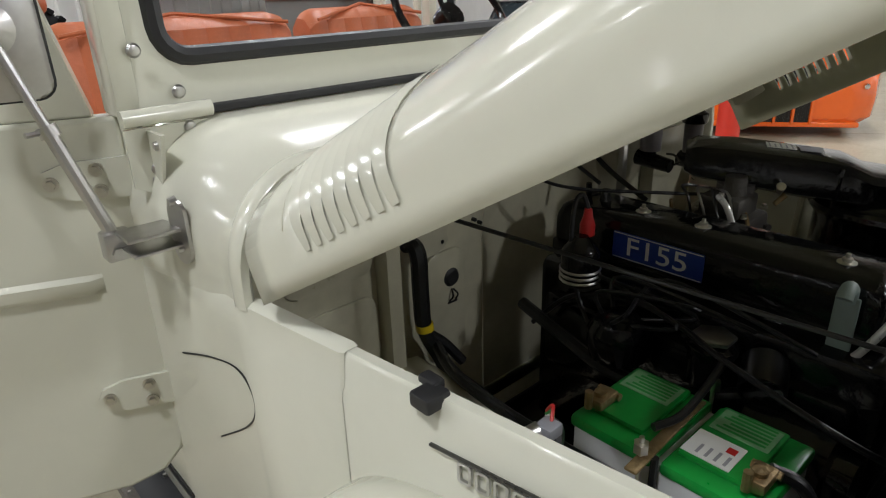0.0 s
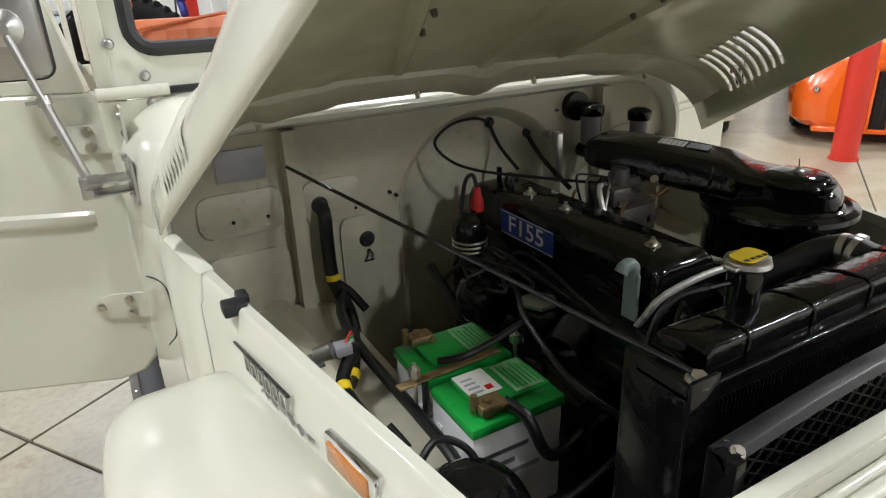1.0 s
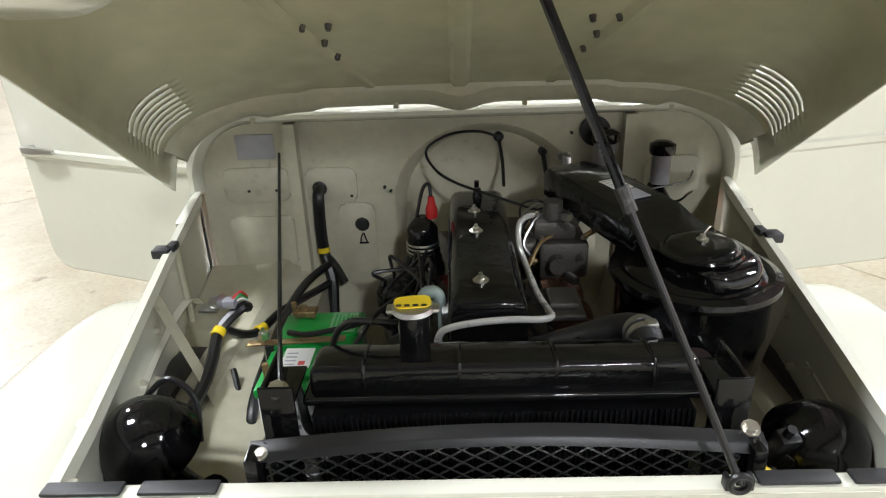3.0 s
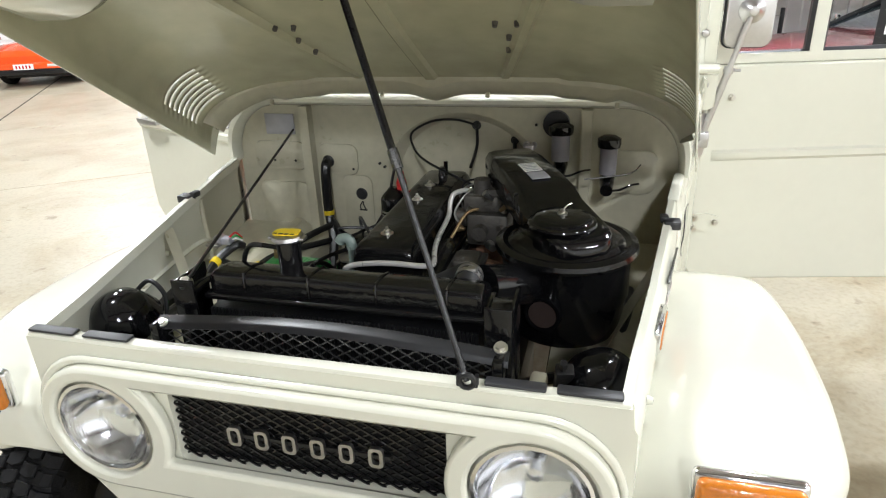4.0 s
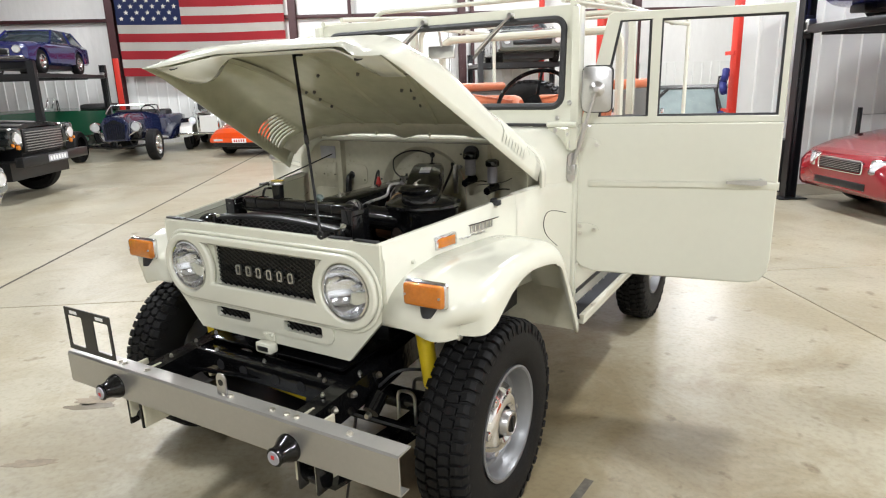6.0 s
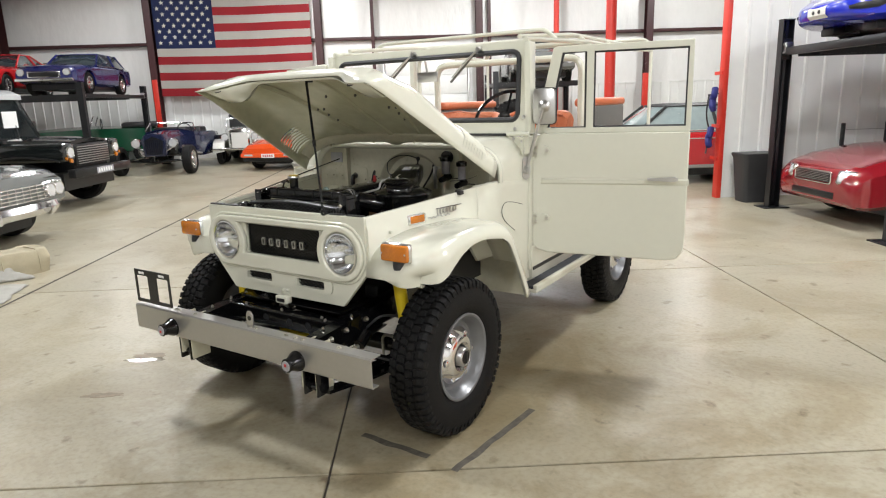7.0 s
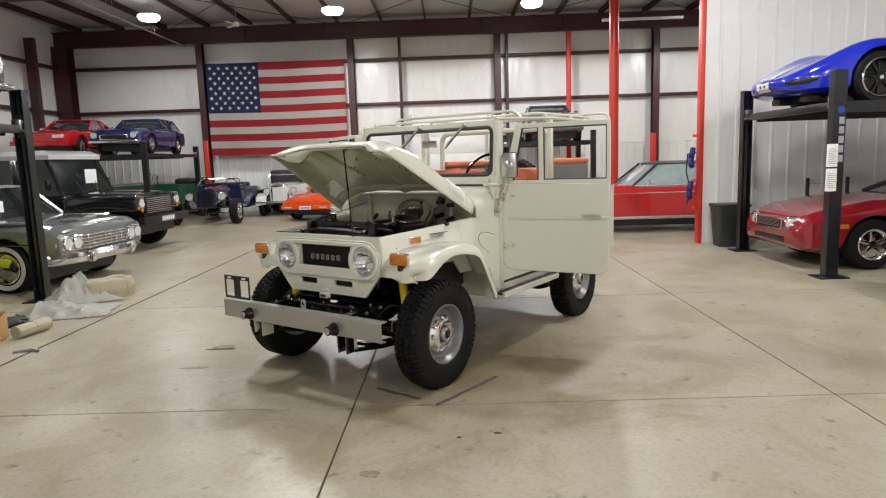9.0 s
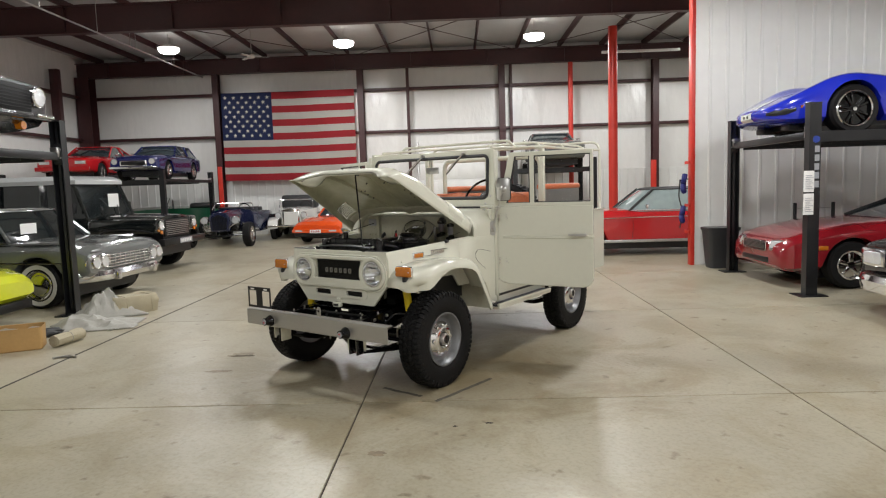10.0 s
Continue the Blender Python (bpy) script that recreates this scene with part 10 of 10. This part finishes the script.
# ---- lifts ----
def lift(a0, a1, b0, b1, deck, height, label, cards=False):
    """Four posts, two cross beams and two runways along the building's x."""
    L = thing("car_lift", label, "lift", BLD, "car lifts")
    for a in (a0, a1):
        for b in (b0, b1):
            bm = B()
            s = -1 if b == b0 else 1
            t = 0.012
            # C section: web outside, flanges inward
            box(bm, a - 0.075, a + 0.075, b - s * 0.0 - t / 2, b + t / 2, 0.015, height)
            box(bm, a - 0.075, a - 0.075 + t, b - s * 0.12 if s > 0 else b, b if s > 0 else b + 0.12, 0.015, height)
            box(bm, a + 0.075 - t, a + 0.075, b - s * 0.12 if s > 0 else b, b if s > 0 else b + 0.12, 0.015, height)
            box(bm, a - 0.082, a + 0.082, b - 0.125 if s > 0 else b - 0.008, b + 0.008 if s > 0 else b + 0.125, height, height + 0.012)
            box(bm, a - 0.02, a + 0.02, b - s * 0.07 - 0.01, b - s * 0.07 + 0.01, 0.1, height)
            post = part("post", bm, LIFTBLACK, L)
            bm = B()
            box(bm, a - 0.18, a + 0.18, b - s * 0.06 - 0.15, b - s * 0.06 + 0.15, 0.0, 0.015, 0.002)
            part("base_plate", bm, LIFTBLACK, post)
            bm = B()
            for k in range(9):
                box(bm, a - 0.012, a + 0.012, b - s * 0.075, b - s * 0.068, 0.35 + 0.22 * k, 0.45 + 0.22 * k)
            part("lock_slot", bm, BLACK_SATIN, post)
        bm = B()
        box(bm, a - 0.05, a + 0.05, b0 + 0.02, b1 - 0.02, deck - 0.06, deck + 0.04, 0.006)
        beam = part("cross_beam", bm, LIFTBLACK, L)
        for b, s in ((b0, 1), (b1, -1)):
            bm = B()
            box(bm, a - 0.055, a + 0.055, b + s * 0.06 - 0.045, b + s * 0.06 + 0.045, deck - 0.12, deck + 0.16, 0.006)
            part("carriage", bm, LIFTBLACK, beam)
            bm = B()
            for dz in (-0.03, 0.08):
                cyl(bm, (a - 0.066, b + s * 0.14, deck + dz), (a + 0.066, b + s * 0.14, deck + dz), 0.014, seg=8)
            box(bm, a - 0.052, a + 0.052, b + s * 0.15 - 0.035, b + s * 0.15 + 0.035, deck - 0.02, deck + 0.11, 0.01)
            part("carriage_bolt", bm, STEEL, beam)
    mid = (b0 + b1) / 2
    for off in (-0.75, 0.75):
        bm = B()
        box(bm, min(a0, a1) + 0.055, max(a0, a1) - 0.055, mid + off - 0.24, mid + off + 0.24, deck - 0.03, deck, 0.003)
        for e in (-0.235, 0.235):
            box(bm, min(a0, a1) + 0.055, max(a0, a1) - 0.055, mid + off + e - 0.006, mid + off + e + 0.006, deck - 0.09, deck + 0.055)
        rw = part("runway", bm, LIFTBLACK, L)
        bm = B()
        n = 40
        for k in range(n):
            x = min(a0, a1) + (abs(a1 - a0)) * (k + 0.5) / n
            for dy in (-0.1, 0.1):
                box(bm, x - 0.03, x + 0.03, mid + off + dy - 0.008, mid + off + dy + 0.008, deck, deck + 0.006)
        part("runway_grip", bm, LIFTBLACK, rw)
    return L


right_lift = lift(5.39, 10.4, 4.08, 6.66, 2.16, 2.56, "black four-post car lift with a blue car on it")
lift(-4.57, -9.6, 1.60, 4.19, 2.20, 2.66, "black four-post car lift with a black car on it")
lift(-7.85, -12.6, 14.4, 18.3, 2.06, 2.36, "black four-post car lift holding two cars")
lift(2.6, 5.1, 16.4, 18.9, 2.06, 2.4, "black four-post car lift with a grey coupe on it")

# the near right post: round badge, five pale bars and two paper sheets
bm = B()
cyl(bm, (5.40, 4.073, 2.09), (5.40, 4.066, 2.09), 0.045, seg=20)
part("badge", bm, BLUEPLATE, right_lift)
for k in range(5):
    bm = B()
    box(bm, 5.385, 5.445, 4.067, 4.073, 1.46 + k * 0.115, 1.545 + k * 0.115)
    part("letter_bar", bm, LETTERGREY, right_lift, "plain pale lettering bar")
for z in (1.40, 1.10):
    bm = B()
    n = 6
    rows = [[(5.245 + 0.135 * i / n, 4.060 - 0.012 * math.sin(3 * i / n), zz) for i in range(n + 1)] for zz in (z, z + 0.14, z + 0.28)]
    rings(bm, rows, closed=False)
    sh = part("paper_sheet", bm, PAPER, m=BLD)
    tagged(sh, "white printed paper sheet taped to the lift post", "paper", "papers on the post")
    bm = B()
    for k in range(8):
        box(bm, 5.262, 5.365 - 0.02 * (k % 3), 4.0445, 4.0455, z + 0.04 + 0.025 * k, z + 0.048 + 0.025 * k)
    part("print_line", bm, BAYGREY, sh)
    sh.matrix_basis = BLD


# ---- clutter ----
def bin_():
    r = thing("rubbish_bin", "black plastic rubbish bin by the partition wall", "bin", BLD @ pose(5.42, 7.2, 0))
    bm = B()
    loops = []
    for z, w, d in ((0, 0.21, 0.17), (0.05, 0.215, 0.175), (0.66, 0.265, 0.215), (0.70, 0.285, 0.235), (0.73, 0.285, 0.235)):
        loops.append([(x, y, z) for x, y in rounded(-w, w, -d, d, 0.06, 3)])
    rings(bm, loops)
    part("body", bm, BINBLACK, r)
    bm = B()
    loops = [[(x, y, z) for x, y in rounded(-0.27, 0.27, -0.22, 0.22, 0.06, 3)] for z in (0.731, 0.735)]
    rings(bm, loops)
    part("opening", bm, BLACK_SATIN, r)


bin_()


NAVYSTRAP = material("dark_blue_webbing", (0.012, 0.016, 0.14), 0.6, vary=0.2, fine=80)


def hose_reel():
    r = thing("tool_hanger", "blue straps and hose hanging on the red jamb", "hanger", BLD @ pose(4.97, 7.7, 0))
    for z0, z1, y in ((1.38, 1.70, -0.05), (0.82, 1.10, 0.02)):
        bm = B()
        hose(bm, [(-0.03, y, z1), (-0.06, y - 0.04, z1 - 0.1), (-0.05, y + 0.02, (z0 + z1) / 2), (-0.07, y - 0.03, z0 + 0.05), (-0.04, y, z0)], 0.05, 8)
        part("strap", bm, NAVYSTRAP, r)
    bm = B()
    tube(bm, [(0.05, 0, 1.62), (-0.12, -0.02, 1.60)], 0.012, 6)
    hose(bm, [(-0.1, 0, 1.6), (-0.12, 0, 1.3), (-0.05, 0.02, 1.0), (-0.1, 0, 0.7)], 0.012, 6)
    part("hook", bm, BLACK_SATIN, r)


hose_reel()


def rack():
    r = thing("sawhorse_rack", "low black metal rack by the partition wall", "rack", BLD @ pose(7.17, 7.4, 0))
    for x in (-0.34, 0.34):
        bm = B()
        box(bm, x - 0.025, x + 0.025, -0.02, 0.02, 0, 1.12, 0.004)
        part("upright", bm, LIFTBLACK, r)
    bm = B()
    tube(bm, [(-0.34, 0, 1.02), (0.34, 0, 1.02)], 0.006, 6)
    part("rail", bm, STEEL, r)
    bm = B()
    tube(bm, [(-0.34, 0, 0.5), (0.34, 0, 0.5)], 0.006, 6)
    part("rail", bm, STEEL, r)


rack()


def heap(name, label, cat, a, b, sx, sy, h, mat, seed, rough=0.25):
    """A slumped bag or sheet: a rounded lump with folds."""
    bm = B()
    nu, nv = 30, 10
    rows = []
    for j in range(nv + 1):
        t = j / nv
        row = []
        for i in range(nu):
            an = 2 * math.pi * i / nu
            rr = math.cos(t * math.pi / 2) ** 0.6
            f = 1 + rough * (noise.noise((2.1 * math.cos(an) + seed, 2.1 * math.sin(an), t * 2.2)) + 0.5 * noise.noise((6 * math.cos(an) + seed, 6 * math.sin(an), t * 5)))
            row.append((sx * rr * f * math.cos(an), sy * rr * f * math.sin(an), max(0.0, h * math.sin(t * math.pi / 2) ** 0.8 * (0.8 + 0.45 * noise.noise((an * 1.2, seed, t * 2))))))
        rows.append(row)
    rings(bm, rows)
    return tagged(part(name, bm, mat, m=BLD @ pose(a, b, 0, 0, 0, seed * 37)), label, cat)


def pillow(name, label, cat, m, sx, sy, h, mat, seed):
    """A stuffed bag: boxy plan, flat bottom, rounded top and seams."""
    bm = B()
    rows = []
    for j in range(13):
        v = j / 12
        lift_ = h * (1 - abs(2 * v - 1) ** 3) ** 0.5 if v > 0.5 else h
        row = []
        k = 1 - 0.16 * max(0.0, v - 0.6) ** 1.2 * 3 if v > 0.3 else 0.93 + 0.07 * v / 0.3
        for i in range(40):
            a = 2 * math.pi * i / 40
            c, s = math.cos(a), math.sin(a)
            x, y = sx * abs(c) ** 0.45 * (1 if c > 0 else -1) * k, sy * abs(s) ** 0.5 * (1 if s > 0 else -1) * k
            d = noise.noise((x * 7 + seed, y * 7, v * 3)) * 0.028 + noise.noise((x * 18 + seed, y * 18, v * 6)) * 0.010
            row.append((x * (1 + d * 2), y * (1 + d * 2), max(0.0, h * min(1.0, v * 1.15) + d * (1 if v > 0.1 else 0))))
        rows.append(row)
    rings(bm, rows)
    root = thing(name, label, cat, m)
    part("body", bm, mat, root)
    bm = B()
    hose(bm, [(-sx * 0.95, -sy * 0.2, h * 0.75), (-sx * 1.12, -sy * 0.1, h * 0.62), (-sx * 1.12, sy * 0.2, h * 0.60), (-sx * 0.95, sy * 0.3, h * 0.75)], 0.010, 6)
    part("strap", bm, mat, root)
    for x in (-0.55, 0.55):
        bm = B()
        tube(bm, [(sx * x, -sy * 1.02, h * 0.12), (sx * x, -sy * 1.03, h * 0.55), (sx * x, -sy * 0.86, h * 1.0), (sx * x, sy * 0.6, h * 1.02)], 0.006, 6, bend=0.03)
        part("seam", bm, mat, root)
    return root


def sheet(name, label, cat, m, sx, sy, h, mat, seed, ridge=0.0):
    """A thrown-down sheet: sharp folds, ragged outline, thin edges on the floor."""
    bm = B()
    n = 26
    rows = []
    for j in range(n + 1):
        row = []
        for i in range(n + 1):
            u, v = 2 * i / n - 1, 2 * j / n - 1
            edge = 1 + 0.22 * noise.noise((u * 1.6 + seed, v * 1.6, 0.5))
            x, y = sx * u * edge, sy * v * (1 + 0.20 * noise.noise((v * 1.7, u * 1.7 + seed, 2.5)))
            fall = max(0.0, 1 - max(abs(u), abs(v)) ** 2.2)
            fold = 1 - abs(noise.noise((u * 1.9 + seed * 2, v * 1.3, 1.1))) * 2.2
            fine = 1 - abs(noise.noise((u * 4.3 - seed, v * 3.1, 4.1))) * 2.0
            peak = math.exp(-((u - ridge) / 0.42) ** 2 - (v / 0.75) ** 2)
            row.append((x, y, 0.006 + fall * h * max(0.04, 0.55 * peak + 0.38 * max(0.0, fold) + 0.14 * fine)))
        rows.append(row)
    rings(bm, rows, closed=False, cap=False)
    o = tagged(part(name, bm, mat, m=m), label, cat)
    mod = o.modifiers.new("thick", "SOLIDIFY")
    mod.thickness, mod.offset = 0.004, 1
    return o


def on_floor(a, b, turn):
    return Matrix.Translation(BLD @ Vector((a, b, 0))) @ pose(0, 0, 0, 0, 0, BLD_ANGLE + turn)


pillow("canvas_bag", "stuffed beige canvas bag lying on the floor", "bag", on_floor(-3.78, 4.22, 56), 0.30, 0.17, 0.235, CANVAS, 1)
sheet("grey_cover", "crumpled pale grey vinyl cover spread on the floor", "cover", on_floor(-3.82, 3.30, 15), 0.50, 0.30, 0.19, VINYLGREY, 3, -0.35)
sheet("grey_cover", "pale grey vinyl cover folded up steeply on the floor", "cover", on_floor(-4.02, 4.02, 40), 0.40, 0.30, 0.40, VINYLGREY, 4.4, -0.15)
for k, (a, b) in enumerate(((-3.42, 3.10), (-3.36, 3.22), (-3.47, 3.02), (-3.62, 3.72))):
    bm = B()
    tube(bm, [(0.022 * math.cos(q), 0.030 * math.sin(q), 0.03) for q in [2 * math.pi * i / 14 for i in range(14)]], 0.0045, 6, closed=True)
    tagged(part("cover_eyelet", bm, STEEL, m=on_floor(a, b, 40 * k) @ pose(0, 0, -0.02)), "steel eyelet ring of the vinyl cover", "ring", "eyelets of the cover")


def canvas_roll():
    r = thing("canvas_roll", "small rolled beige canvas tied on the floor", "canvas", on_floor(-3.62, 2.42, 82))
    bm = B()
    rings(bm, [[(x, q * math.cos(a), 0.066 + q * math.sin(a) * 0.92) for a, q in [(2 * math.pi * i / 20, 0.066 * k * (1 + 0.06 * math.sin(3 * i + 9 * x))) for i in range(20)]] for x, k in ((-0.20, 0.80), (-0.195, 0.95), (-0.10, 1.0), (0.0, 0.93), (0.10, 1.02), (0.19, 0.98), (0.20, 0.85))])
    part("roll", bm, CANVAS, r)
    bm = B()
    tube(bm, [(-0.202, (0.012 + 0.0075 * i / 3) * math.cos(i * 0.8), 0.066 + (0.012 + 0.0075 * i / 3) * math.sin(i * 0.8)) for i in range(20)], 0.003, 5)
    part("end_spiral", bm, STAIN, r)
    bm = B()
    tube(bm, [(0.0, 0.064 * math.cos(a), 0.066 + 0.060 * math.sin(a)) for a in [2 * math.pi * i / 18 for i in range(18)]], 0.004, 5, closed=True)
    part("tie", bm, VINYLGREY, r)


canvas_roll()


def paper_bag():
    """Open-topped tan bag with slack walls."""
    r = thing("brown_bag", "open tan paper bag standing on the floor", "bag", on_floor(-4.02, 2.18, 25))
    loops = []
    for z, k in ((0, 0.94), (0.01, 1.0), (0.10, 1.03), (0.19, 1.0), (0.235, 1.02), (0.232, 0.985), (0.10, 0.98), (0.03, 0.95)):
        loops.append([(x * k + 0.012 * noise.noise((x * 9, y * 9, z * 12)), y * k + 0.012 * noise.noise((y * 9, x * 9, z * 12 + 5)), z + (0.022 * noise.noise((x * 6, y * 6, 3)) if z > 0.15 else 0)) for x, y in rounded(-0.23, 0.23, -0.13, 0.13, 0.03, 3)])
    bm = B()
    rings(bm, loops)
    part("body", bm, TAN, r)
    bm = B()
    sheet_pts = [[(x, y, 0.20 + 0.035 * noise.noise((x * 12, y * 12, 7))) for x in (-0.20, -0.12, -0.04, 0.04, 0.12, 0.20)] for y in (-0.10, -0.03, 0.04, 0.10)]
    rings(bm, sheet_pts, closed=False, cap=False)
    part("wrapping", bm, STAIN, r, "crumpled brown wrapping inside")


paper_bag()
heap("dark_cloth", "dark cloth crumpled on the floor", "cloth", -4.20, 2.78, 0.30, 0.20, 0.10, BLACKROOF, 6, 0.4)
for k in range(3):
    bm = B()
    tube(bm, [(-3.35 + 0.06 * k, 1.70 + 0.05 * k, 0.012), (-3.25 + 0.06 * k, 1.80 - 0.04 * k, 0.012), (-3.18, 1.78, 0.012)], 0.012, 6)
    tagged(part("metal_clip", bm, STEEL, m=BLD), "small metal fitting lying on the floor", "fitting", "fittings on the floor")
